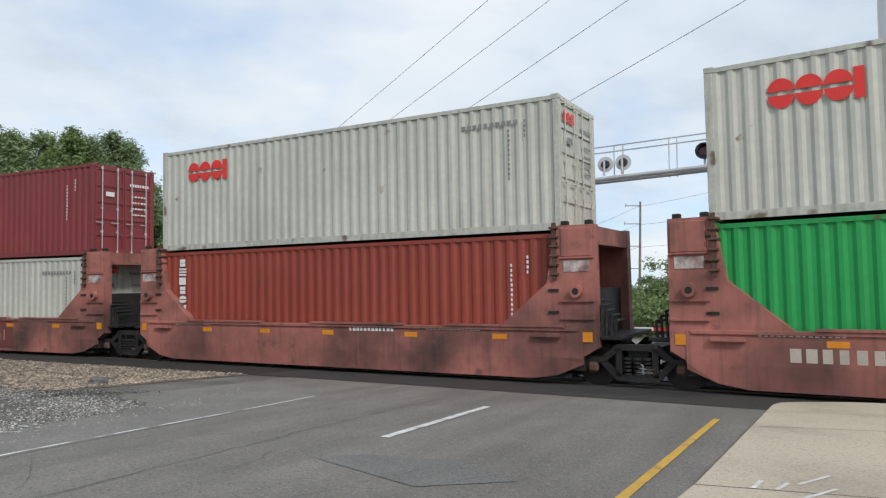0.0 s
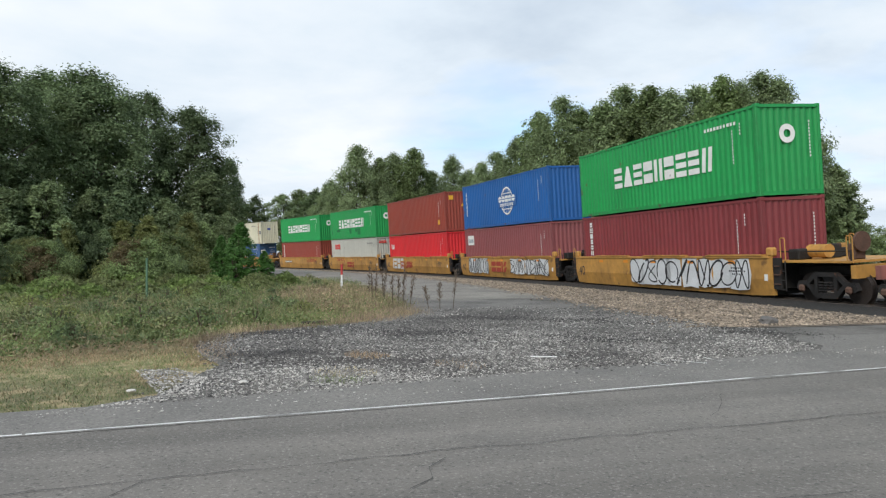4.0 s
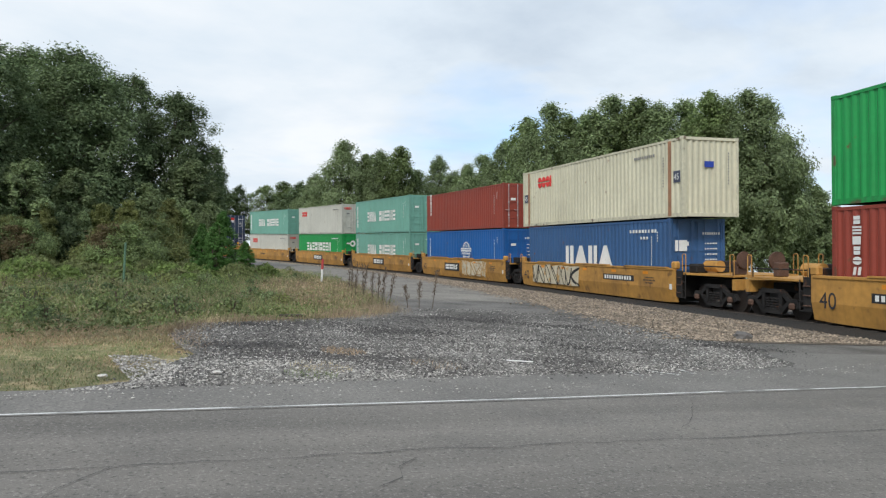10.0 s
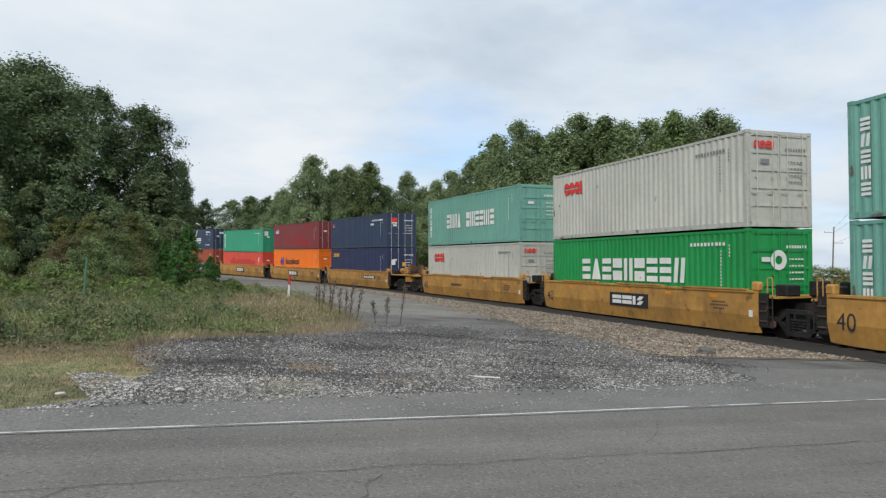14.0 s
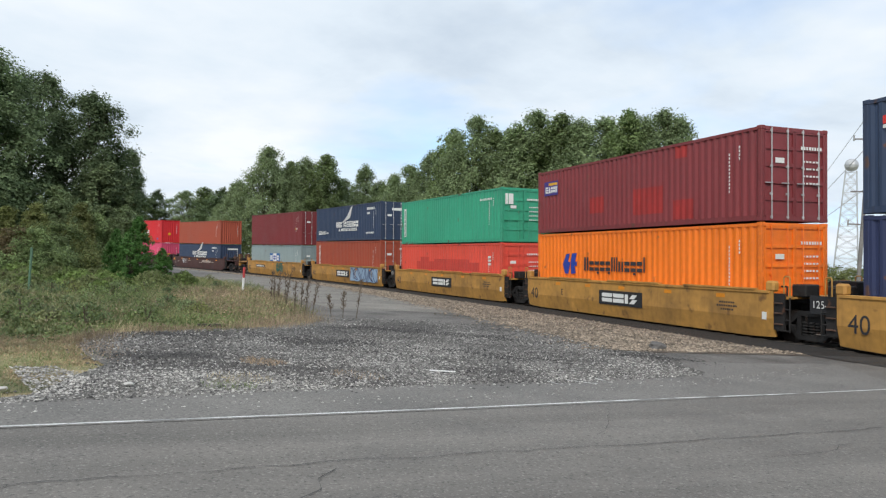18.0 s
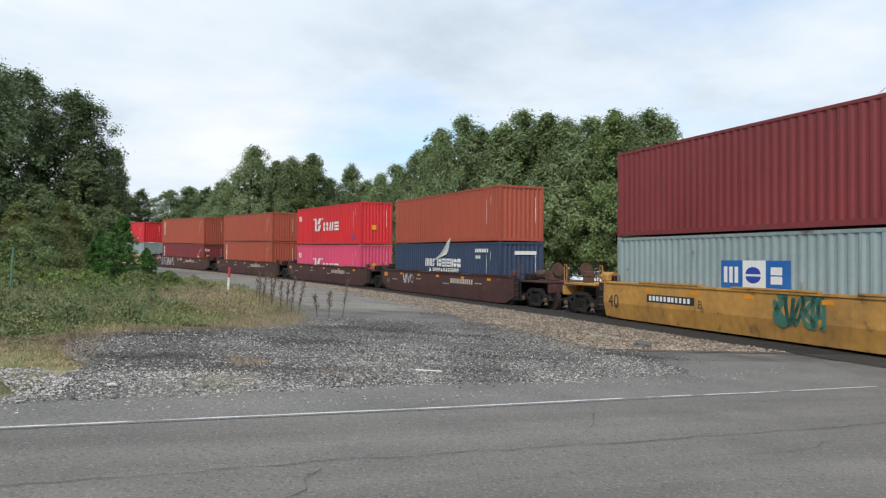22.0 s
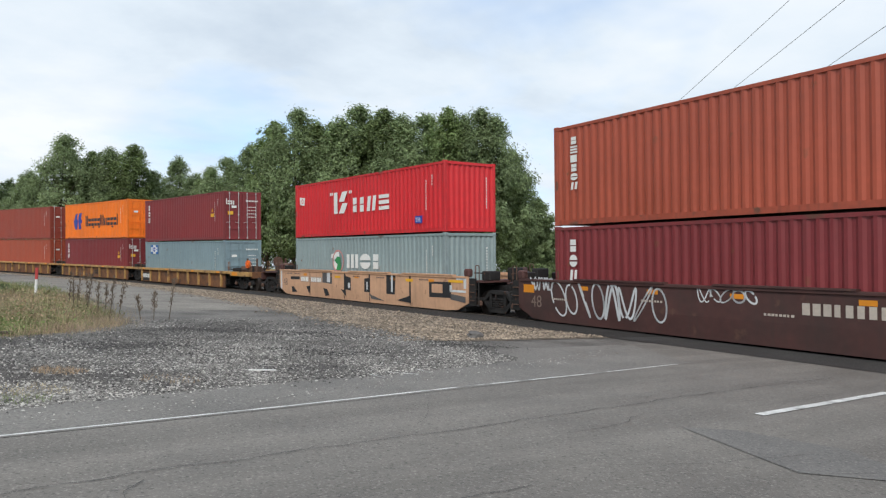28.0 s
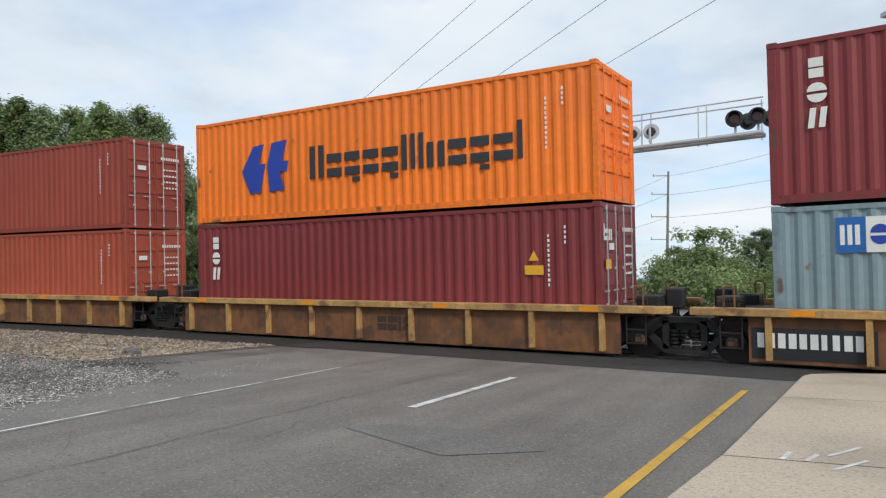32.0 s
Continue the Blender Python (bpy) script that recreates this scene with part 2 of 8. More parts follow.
RUN = [(0.0, 0.0), (1.0, 12.6), (2.0, 25.5), (3.0, 38.33), (4.0, 51.43), (6.0, 77.71), (8.0, 103.79), (10.0, 129.67), (12.0, 156.01),
       (14.0, 182.75), (16.0, 209.54), (18.0, 235.93), (20.0, 262.38), (22.0, 289.18), (24.0, 315.79), (26.0, 342.67), (28.0, 369.08),
       (29.0, 382.56), (30.0, 395.87), (31.0, 409.18), (32.0, 422.52)]


def run(t):
    """How far the train has gone at t seconds."""
    return float(np.interp(t, [r[0] for r in RUN], [r[1] for r in RUN]))


MOVERS = []  # (thing, s at the start, half wheelbase, offset pose)


# ---- ground, road, ballast ----
def az_pt(az, d):
    """Place at d metres in the direction az, degrees to the left of ahead."""
    return -d * math.sin(radians(az)), d * math.cos(radians(az))


GROUND = mat("dry_grassy_ground", (0.165, 0.165, 0.07), 0.95, rust=0.5, rustcol=(0.36, 0.29, 0.16), var=0.35, scale=0.35, fine=9, bump=0.5, bscale=14, dist=0.05)
ASPHALT = mat("worn_grey_asphalt", (0.162, 0.15, 0.134), 0.85, var=0.14, scale=1.1, fine=70, bump=0.6, bscale=110, dist=0.008, drag=0.22, speck=0.55)
SHOULDER = mat("pale_shoulder_asphalt", (0.175, 0.166, 0.152), 0.9, var=0.2, scale=0.8, fine=22, bump=0.6, bscale=90, dist=0.008, speck=0.6)
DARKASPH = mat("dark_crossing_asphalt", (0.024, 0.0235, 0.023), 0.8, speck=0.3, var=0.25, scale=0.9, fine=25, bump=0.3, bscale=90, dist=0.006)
GRAVEL = mat("grey_gravel_dirt", (0.15, 0.142, 0.13), 0.95, var=0.4, scale=0.7, fine=12, bump=0.8, bscale=30, dist=0.03, speck=0.5, soot=0.55, sootscale=0.6)
LANE = mat("pale_packed_gravel", (0.22, 0.205, 0.18), 0.95, soot=0.35, speck=0.6, var=0.25, scale=0.4, fine=16, bump=0.5, bscale=40, dist=0.02)
BALLAST = mat("brown_ballast_bed", (0.17, 0.14, 0.11), 0.95, var=0.35, scale=0.8, fine=14, bump=0.9, bscale=26, dist=0.04)
CONCRETE = mat("pale_pitted_concrete", (0.50, 0.42, 0.325), 0.9, speck=0.4, soot=0.18, var=0.24, scale=0.7, fine=55, bump=0.6, bscale=130, dist=0.005)
ROADWHITE = mat("worn_white_road_paint", (0.6, 0.6, 0.58), 0.8, var=0.2, scale=3, fine=40, rust=0.42, rustcol=(0.14, 0.135, 0.13))
ROADYELLOW = mat("yellow_road_paint", (0.55, 0.33, 0.055), 0.8, var=0.15, scale=3, fine=40, rust=0.22, rustcol=(0.2, 0.15, 0.07))
CRACK = mat("tarred_crack", (0.03, 0.03, 0.03), 0.8)

ground = flat([(-3000, -3000), (3000, -3000), (3000, 3000), (-3000, 3000)], -0.04, "ground", GROUND)
tagged(ground, "dry grassy ground reaching to the horizon", "ground", kind="structure")


def band(s0, s1, a, b, z, name, material, step=4.0, thick=0.0):
    """A strip along the track between a and b metres to its near side."""
    bm = bmesh.new()
    n = max(1, int((s1 - s0) / step))
    rows = []
    for i in range(n + 1):
        s = s0 + (s1 - s0) * i / n
        rows.append([bm.verts.new((*track(s, o(s) if callable(o) else o)[:2], z)) for o in (a, b)])
    for p, q in zip(rows, rows[1:]):
        bm.faces.new((p[0], p[1], q[1], q[0]))
    bmesh.ops.recalc_face_normals(bm, faces=bm.faces[:])
    if bm.faces[:][0].normal.z < 0:
        bmesh.ops.reverse_faces(bm, faces=bm.faces[:])
    return link(name, bm, material)


# road: towards the camera on the left of a paved median, away beyond the rails
RD = Vector((0.50, 0.866, 0)).normalized()


def along(p, d):
    return p[0] + RD.x * d, p[1] + RD.y * d


road_left = [(-13.5, -13.0), (-9.0, -3.0), (-6.75, 2.1), (-4.75, 5.9), (-3.2, 10.6), (-2.3, 15.6), (2.5, 25.0), (22.0, 59.0), (70.0, 140.0)]
road_right = [(95.0, 122.0), (50.0, 46.0), (33.0, 16.0), (22.0, 0.0), (12.0, -16.0)]
road = flat(road_left + road_right, -0.012, "road", ASPHALT)
tagged(road, "worn grey asphalt road with fine cracks", "road", kind="structure")
sh = flat([(-13.5, -13.0), (-9.0, -3.0), (-6.75, 2.1), (-4.75, 5.9), (-3.2, 10.6), (-2.3, 15.2), (-0.95, 12.5), (-2.0, 10.1), (-3.95, 5.7), (-5.9, 1.6), (-8.2, -3.2), (-12.7, -13.2)], -0.008, "road_shoulder", SHOULDER)
tagged(sh, "pale gravelly asphalt road shoulder", "road shoulder", kind="structure")
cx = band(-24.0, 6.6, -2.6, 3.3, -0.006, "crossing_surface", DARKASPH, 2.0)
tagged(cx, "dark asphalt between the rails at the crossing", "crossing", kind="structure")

lot = flat([(-6.75, 2.1), (-6.85, 2.9), (-7.6, 3.6), (-8.2, 4.25), (-9.2, 4.5), (-10.2, 4.9), (-11.5, 5.9), (-11.6, 9.3), (-14.5, 12.5), (-24.5, 19.3), (-38.0, 27.5), (-56.0, 34.0), (-90.0, 44.0), (-90.0, 52.0),
            (-46.0, 41.5), (-30.0, 34.5), (-16.0, 26.5), (-6.0, 18.6), (-1.0, 17.6), (-1.4, 15.4), (-2.3, 15.0), (-3.2, 10.6), (-4.75, 5.9)], -0.02, "gravel_lot", GRAVEL)
for pts in ([(-6.75, 2.1), (-6.45, 2.7), (-5.95, 4.1), (-5.3, 6.0), (-4.9, 7.0), (-4.2, 8.3), (-3.4, 10.75), (-3.25, 10.6), (-4.78, 5.9)],
            [(-3.24, 10.62), (-3.4, 10.77), (-3.5, 11.3), (-4.2, 12.0), (-4.0, 12.8), (-3.3, 13.7), (-2.6, 15.0), (-2.35, 14.95)]):
    tagged(flat(pts, -0.016, "paved_apron", SHOULDER), "pale worn asphalt between road and gravel", "apron", kind="structure")
tagged(lot, "rough grey gravel lot beside the road", "gravel lot", kind="structure")


def bed_edge(s):
    """How far the ballast spreads on the near side: wide by the crossing, narrow in the curve."""
    return 4.6 + 3.0 * min(1.0, max(0.0, (46.0 - s) / 34.0))


lane = band(16.0, 200.0, lambda s: bed_edge(s) - 0.3, 11.5, -0.014, "gravel_lane", LANE)
tagged(lane, "pale packed gravel lane along the rails", "lane", kind="structure")
bed = band(5.6, 520.0, -4.0, bed_edge, -0.01, "ballast_bed", BALLAST)
tagged(bed, "brown stone ballast under the rails", "ballast", kind="structure")
bed2 = band(-300.0, -23.0, -4.0, 4.0, -0.01, "ballast_bed", BALLAST)
tagged(bed2, "brown stone ballast under the rails", "ballast", kind="structure")

# the shade under the train, put into the ballast as a near-black strip
shade_band = band(5.6, 300.0, -1.9, 3.3, -0.004, "grimy_ballast", mat("train_shade_ballast", (0.019, 0.017, 0.015), 0.95, var=0.35, scale=1.2, fine=14, bump=0.9, bscale=26, dist=0.04))
tagged(shade_band, "ballast between and beside the rails, coloured dark for the train's shade", "ballast", kind="structure")

# rails and sleepers
RAILM = mat("rail_steel", (0.12, 0.085, 0.065), 0.5, 0.6, var=0.2)
SLEEPER = mat("weathered_timber_sleeper", (0.05, 0.04, 0.033), 0.9, var=0.3, scale=3, fine=20, bump=0.4)
for o in (-0.755, 0.755):
    bm = bmesh.new()
    rows = []
    for i in range(161):
        s = -200 + i * 3.5
        rows.append([bm.verts.new((*track(s, o + d)[:2], z)) for d, z in ((-0.036, RAIL_Z), (0.036, RAIL_Z), (0.036, RAIL_Z - 0.05), (0.07, -0.12), (-0.07, -0.12), (-0.036, RAIL_Z - 0.05))])
    for p, q in zip(rows, rows[1:]):
        for j in range(6):
            bm.faces.new((p[j], p[(j + 1) % 6], q[(j + 1) % 6], q[j]))
    bmesh.ops.recalc_face_normals(bm, faces=bm.faces[:])
    tagged(link("rail", bm, RAILM), "brown steel rail with bright head", "rail", "rails of the track")
track_bed = new("railway_sleepers")
sl = bpy.data.meshes.new("sleeper")
bm = boxes((-0.115, 0.115, -1.3, 1.3, -0.16, 0.012), bevel=0.01)
bm.to_mesh(sl); bm.free(); sl.materials.append(SLEEPER)
for i in range(190):
    s = 6.5 + i * 0.54
    x, y, h = track(s)
    put("sleeper", sl, track_bed, m=pose(x, y, 0, 0, 0, math.degrees(h) - 90))
tagged(track_bed, "row of weathered timber sleepers under the rails", "sleepers", kind="structure")


# painted lines
def stripe(name, p, q, w, material, z=-0.0045, label="", cat="road line"):
    d = (Vector(q) - Vector(p)).normalized()
    n = Vector((-d.y, d.x)) * w / 2
    ob = flat([(p[0] + n.x, p[1] + n.y), (q[0] + n.x, q[1] + n.y), (q[0] - n.x, q[1] - n.y), (p[0] - n.x, p[1] - n.y)], z, name, material)
    tagged(ob, label, cat, kind="structure")
    return ob


FOG = [(-12.9, -13.2), (-8.4, -3.4), (-5.99, 1.54), (-4.03, 5.72), (-3.03, 8.0), (-2.10, 9.95), (-1.09, 12.22)]
for p, q in zip(FOG, FOG[1:]):
    stripe("edge_line", p, (q[0] - (q[0] - p[0]) * 0.004, q[1] - (q[1] - p[1]) * 0.004), 0.04, ROADWHITE, z=-0.0068, label="worn white edge line on the road")
stripe("lane_dash", (0.10, 8.04), (1.63, 10.82), 0.11, ROADWHITE, label="white lane dash on the road")
stripe("lane_dash", (-4.2, -0.9), (-5.7, -3.9), 0.11, ROADWHITE, label="white lane dash on the road")
stripe("yellow_line", (1.37, 4.53), (4.58, 9.5), 0.088, ROADYELLOW, label="yellow line beside the paved median")
stripe("yellow_line", (-3.6, -3.2), (1.37, 4.53), 0.088, ROADYELLOW, label="yellow line beside the paved median")
for d in (0.0, 4.4):
    stripe("edge_line", (9.0 + d, 21.0 - d * 0.4), (16.0 + d, 33.0 - d * 0.4), 0.11, ROADWHITE, label="white road line beyond the rails")
for p, q in (((-4.45, 8.05), (-4.15, 7.9)), ((-4.35, 8.35), (-3.95, 8.45)), ((-4.2, 8.9), (-3.9, 8.7))):
    stripe("faint_mark", p, q, 0.03, ROADWHITE, z=-0.0068, label="faint white paint mark on the shoulder", cat="paint mark")

# cracks and an old patch in the asphalt
rnd = random.Random(4)


def crack(pts, w=0.009):
    bm = bmesh.new()
    prev = None
    fine = []
    for p, q in zip(pts, pts[1:]):
        n = max(2, int((Vector(q) - Vector(p)).length / 0.18))
        for i in range(n):
            t = i / n
            fine.append((p[0] + (q[0] - p[0]) * t + rnd.uniform(-0.03, 0.03), p[1] + (q[1] - p[1]) * t + rnd.uniform(-0.03, 0.03)))
    for i, (x, y) in enumerate(fine):
        ww = w * rnd.uniform(0.4, 1.1)
        cur = (bm.verts.new((x - ww / 2, y + ww * 0.2, -0.004)), bm.verts.new((x + ww / 2, y - ww * 0.2, -0.004)))
        if prev:
            bm.faces.new((prev[0], prev[1], cur[1], cur[0]))
        prev = cur
    bmesh.ops.recalc_face_normals(bm, faces=bm.faces[:])
    if bm.faces[:][0].normal.z < 0:
        bmesh.ops.reverse_faces(bm, faces=bm.faces[:])
    tagged(link("crack", bm, CRACK), "thin dark crack in the asphalt", "crack", kind="structure")


crack([(-7.5, -6.0), (-4.9, 0.3), (-4.27, 1.68), (-3.4, 3.5), (-2.6, 5.0), (-1.72, 6.71), (-0.6, 9.0), (1.2, 12.2)])
crack([(-3.35, 3.28), (-3.1, 2.9), (-3.0, 2.5)], 0.014)
crack([(-4.27, 1.68), (-3.9, 1.2), (-3.5, 0.9)])
for k in range(16):     # short hair cracks
    x0, y0, a0 = rnd.uniform(-6.5, 2.0), rnd.uniform(1.5, 10.0), rnd.uniform(0, 6.28)
    if y0 < (x0 + 7.5) * 2.0 + 1.0 and y0 > 1.6 * x0 + 2.6:
        pts_ = [(x0, y0)]
        for q in range(4):
            a0 += rnd.uniform(-0.6, 0.6)
            pts_.append((pts_[-1][0] + 0.35 * math.cos(a0), pts_[-1][1] + 0.35 * math.sin(a0)))
        crack(pts_, 0.005)
crack([(-1.6, 5.6), (-0.9, 5.2), (-0.3, 5.6), (0.4, 6.3), (0.9, 6.6)], 0.005)
crack([(-2.2, 3.6), (-1.7, 3.7), (-1.2, 4.4), (-0.9, 4.2)])
patch = flat([(0.34, 5.71), (1.19, 5.87), (0.75, 6.75), (-0.1, 7.05), (-0.55, 6.9)], -0.0065, "asphalt_patch", mat("asphalt_patch", (0.138, 0.133, 0.125), 0.85, speck=0.5, var=0.2, scale=1, fine=30, bump=0.4, bscale=100, dist=0.006))
tagged(patch, "slightly darker old patch in the asphalt", "asphalt patch", kind="structure")

# paved median that the camera stands on
med = [(-3.6, -4.0), (1.54, 4.11), (2.43, 5.31), (5.70, 10.15), (5.98, 10.42), (6.4, 10.5), (7.2, 10.48), (8.6, 10.0), (9.2, 9.2), (7.5, 5.0), (1.2, -6.0)]
bm = bmesh.new()
prism(bm, med, -0.05, 0.115, "z")
bmesh.ops.recalc_face_normals(bm, faces=bm.faces[:])
bmesh.ops.bevel(bm, geom=[e for e in bm.edges if abs(e.verts[0].co.z - 0.115) < 1e-4 and abs(e.verts[1].co.z - 0.115) < 1e-4], offset=0.03, segments=2, affect="EDGES")
median = tagged(link("median", bm, CONCRETE), "pale pitted concrete median with rounded nose", "median", kind="structure")
for p, q in (((3.15, 5.15), (3.6, 5.45)), ((2.95, 4.75), (3.35, 5.0)), ((2.75, 5.05), (2.95, 5.3)), ((2.9, 5.0), (3.1, 5.2)), ((4.6, 5.6), (4.75, 6.2))):
    stripe("survey_mark", p, q, 0.035, ROADWHITE, z=0.119, label="white sprayed mark on the concrete", cat="paint mark")
for p, q in (((4.3, 8.05), (9.0, 6.6)), ((2.35, 5.2), (7.4, 3.2))):
    stripe("joint", p, q, 0.012, CRACK, z=0.117, label="joint in the concrete", cat="joint")


# ---- the train: containers ----
CACHE = {}


def cached(key, make):
    """Mesh data built once for alike pieces."""
    if key not in CACHE:
        name, bm, material = make()
        me = bpy.data.meshes.new(name)
        bmesh.ops.recalc_face_normals(bm, faces=bm.faces[:])
        bm.to_mesh(me)
        bm.free()
        me.materials.append(material)
        CACHE[key] = me
    return CACHE[key]


PAINT = {  # name: (colour, words)
    "white": ("b8b8af", "pale grey-white"), "cream": ("c6c2ab", "cream"), "brown": ("8c3c2e", "red-brown"), "rustred": ("a04a34", "orange-brown"),
    "maroon": ("7d3336", "dark maroon"), "dullmaroon": ("8a4c4e", "faded maroon"), "green": ("179048", "bright green"), "teal": ("6ea394", "grey-teal"),
    "seagreen": ("379c7a", "sea-green"), "blue": ("17599c", "strong blue"), "steelblue": ("355a86", "steel-blue"), "navy": ("2c3558", "navy blue"),
    "inknavy": ("2f3e58", "dark slate-navy"), "red": ("ca242b", "bright red"), "salmon": ("d8503f", "salmon red"), "orange": ("f27a1c", "orange"),
    "pink": ("d64c70", "faded pink-red"), "grey": ("8b9a9b", "pale grey"), "bluegrey": ("7c9097", "weathered blue-grey"), "deepmaroon": ("7b2d30", "deep maroon"),
}


def paint(k):
    return mat("paint_" + k, lin(PAINT[k][0]), 0.5, var=0.09, scale=0.5, fine=6.0, streak=0.16, rust=-0.16, bump=0.08, bscale=25, obj=0.06)


WHITE = mat("white_lettering", (0.75, 0.75, 0.72), 0.6, var=0.08, rust=-0.12)
REDLET = mat("red_lettering", lin("d8352f"), 0.6, var=0.1)
DARKLET = mat("dark_lettering", (0.03, 0.03, 0.035), 0.6)
BLUELET = mat("blue_lettering", lin("2340a0"), 0.6)
SKYLET = mat("light_blue_panel", lin("1f62a8"), 0.6)
YELLET = mat("yellow_decal", lin("e0a82a"), 0.6)
GREENLET = mat("green_lettering", lin("2f8a52"), 0.6)
PURPLE = mat("purple_panel", lin("3c2f7c"), 0.6)
STEEL = mat("worn_steel", (0.35, 0.35, 0.34), 0.45, 0.6, var=0.2)
DARKSTEEL = mat("grimy_black_steel", (0.02, 0.018, 0.017), 0.7, 0.2, var=0.35, scale=3, rust=0.1, bump=0.3)
WHEELMAT = mat("rolled_wheel_steel", (0.05, 0.04, 0.035), 0.55, 0.6, var=0.3)
RUST = mat("rusty_steel", (0.1, 0.055, 0.038), 0.8, 0.1, var=0.3, scale=2.5, bump=0.3)
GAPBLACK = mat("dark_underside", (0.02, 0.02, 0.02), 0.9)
WID = 2.438


def corrugated(length, z0, z1, y, out, pitch=0.278, depth=0.036):
    """A ribbed wall along x at y, its ribs standing out towards `out`."""
    bm = bmesh.new()
    n = max(1, round(length / pitch))
    p = length / n
    xs = []
    for i in range(n):
        a = -length / 2 + i * p
        xs += [(a, 0), (a + p * 0.26, 0), (a + p * 0.5, 1), (a + p * 0.76, 1)]
    xs.append((length / 2, 0))
    lo = [bm.verts.new((x, y - out * depth * d, z0)) for x, d in xs]
    hi = [bm.verts.new((x, y - out * depth * d, z1)) for x, d in xs]
    for i in range(len(xs) - 1):
        bm.faces.new((lo[i], lo[i + 1], hi[i + 1], hi[i]) if out < 0 else (lo[i + 1], lo[i], hi[i], hi[i + 1]))
    return bm


def swap_xy(bm):
    bmesh.ops.transform(bm, matrix=Matrix(((0, 1, 0, 0), (1, 0, 0, 0), (0, 0, 1, 0), (0, 0, 0, 1))), verts=bm.verts[:])
    bmesh.ops.reverse_faces(bm, faces=bm.faces[:])
    return bm


def glyphs(spec, height, width, gap=0.14):
    """Plain shapes in a row along x that stand for lettering: W three stacked bars, S two stacked bars, V two upright bars, M three upright bars, T and t slim bar,
    I bar cut in two, Z two leaning bars, A wedge, O two half discs, Q bar and wedge, h low upright bars, k low stacked bars, p the same with a drop, . space."""
    bm = bmesh.new()
    wide = {"W": 1.0, "Z": 1.0, "O": 1.05, "Q": 1.1, "I": 0.62, "A": 1.05, "S": 1.0, "V": 0.9, "T": 0.4, "M": 1.25, "h": 0.9, "k": 0.9, "t": 0.36, "p": 0.9, ".": 0.6}
    unit = width / sum(wide[c] for c in spec)
    x, h = -width / 2, height

    def slab(*pts):
        prism(bm, pts, -0.003, 0.003)

    for ch in spec:
        w = wide[ch] * unit
        x0, x1 = x, x + w - unit * gap
        d = x1 - x0
        m = (x0 + x1) / 2
        g = d * 0.13
        rows = []
        if ch in "Tt":
            rows = [(x0, x1, 0, h)]
        elif ch == "W":
            rows = [(x0, x1, h * q, h * (q + 0.24)) for q in (0, 0.38, 0.76)]
        elif ch == "S":
            rows = [(x0, x1, 0, h * 0.43), (x0, x1, h * 0.57, h)]
        elif ch == "V":
            rows = [(x0, m - g, 0, h), (m + g, x1, 0, h)]
        elif ch == "M":
            rows = [(x0, x0 + d * 0.24, 0, h), (m - d * 0.12, m + d * 0.12, 0, h), (x1 - d * 0.24, x1, 0, h)]
        elif ch == "I":
            rows = [(x0 + d * 0.12, x1 - d * 0.12, 0, h * 0.46), (x0 + d * 0.12, x1 - d * 0.12, h * 0.54, h)]
        elif ch == "h":
            rows = [(x0, m - g, 0, h * 0.7), (m + g, x1, 0, h * 0.7)]
        elif ch in "kp":
            rows = [(x0, x1, 0, h * 0.26), (x0, x1, h * 0.44, h * 0.7)]
            if ch == "p":
                rows.append((m, x1, -h * 0.2, -h * 0.06))
        elif ch == "Z":
            for q in (0.0, 0.54):
                slab((x0 + d * q, 0), (x0 + d * (q + 0.32), 0), (x0 + d * (q + 0.46), h), (x0 + d * (q + 0.14), h))
        elif ch == "A":
            slab((x0, 0), (x1, 0), (m + d * 0.12, h), (m - d * 0.12, h))
        elif ch == "Q":
            rows = [(x0, x0 + d * 0.26, 0, h)]
            for q in (0.0, 0.54):
                slab((x0 + d * 0.36, h * q), (x0 + d * 0.74, h * q), (x1, h * (q + 0.46)), (x0 + d * 0.62, h * (q + 0.46)))
        elif ch == "O":
            n = 10
            for sg in (1, -1):
                slab(*[(m + d / 2 * math.cos(math.pi * i / n), h / 2 + sg * (h * 0.07 + h * 0.43 * math.sin(math.pi * i / n))) for i in range(n + 1)])
        for q in rows:
            box(bm, q[0], q[1], -0.003, 0.003, q[2], q[3])
        x += w
    bmesh.ops.recalc_face_normals(bm, faces=bm.faces[:])
    return bm


def column_marks(n, h, w, seed):
    """Small upright rows of illegible marks, one over the other."""
    rnd = random.Random(seed)
    bm = bmesh.new()
    step = h / n
    for i in range(n):
        z = h - (i + 1) * step
        box(bm, -w / 2, w / 2 * rnd.uniform(0.3, 1.0), -0.003, 0.003, z, z + step * 0.62)
    return bm


def sign_row(n, w, h, seed):
    rnd = random.Random(seed)
    bm = bmesh.new()
    step = w / n
    for i in range(n):
        box(bm, -w / 2 + i * step, -w / 2 + i * step + step * rnd.uniform(0.5, 0.75), -0.003, 0.003, 0, h)
    return bm


def stamp(name, bm, material, parent, x, z, side=-1, end=0, depth=0.004, label="", length=12.192):
    """Lays marks on the near side (side -1) or on an end (end 1 the front, -1 the rear)."""
    if end:
        m = Matrix.Translation((end * (length / 2 + depth), x, z)) @ Matrix.Rotation(radians(90 * end), 4, "Z")
    else:
        m = Matrix.Translation((x, side * (WID / 2 + depth), z))
    ob = part(name, bm, material, parent, label)
    ob.matrix_basis = m
    if name in ("number_marks", "data_lines", "lettering", "upright_lettering", "panel_lettering", "panel_marks", "emblem"):
        ob["kind"] = "stuff"
    return ob


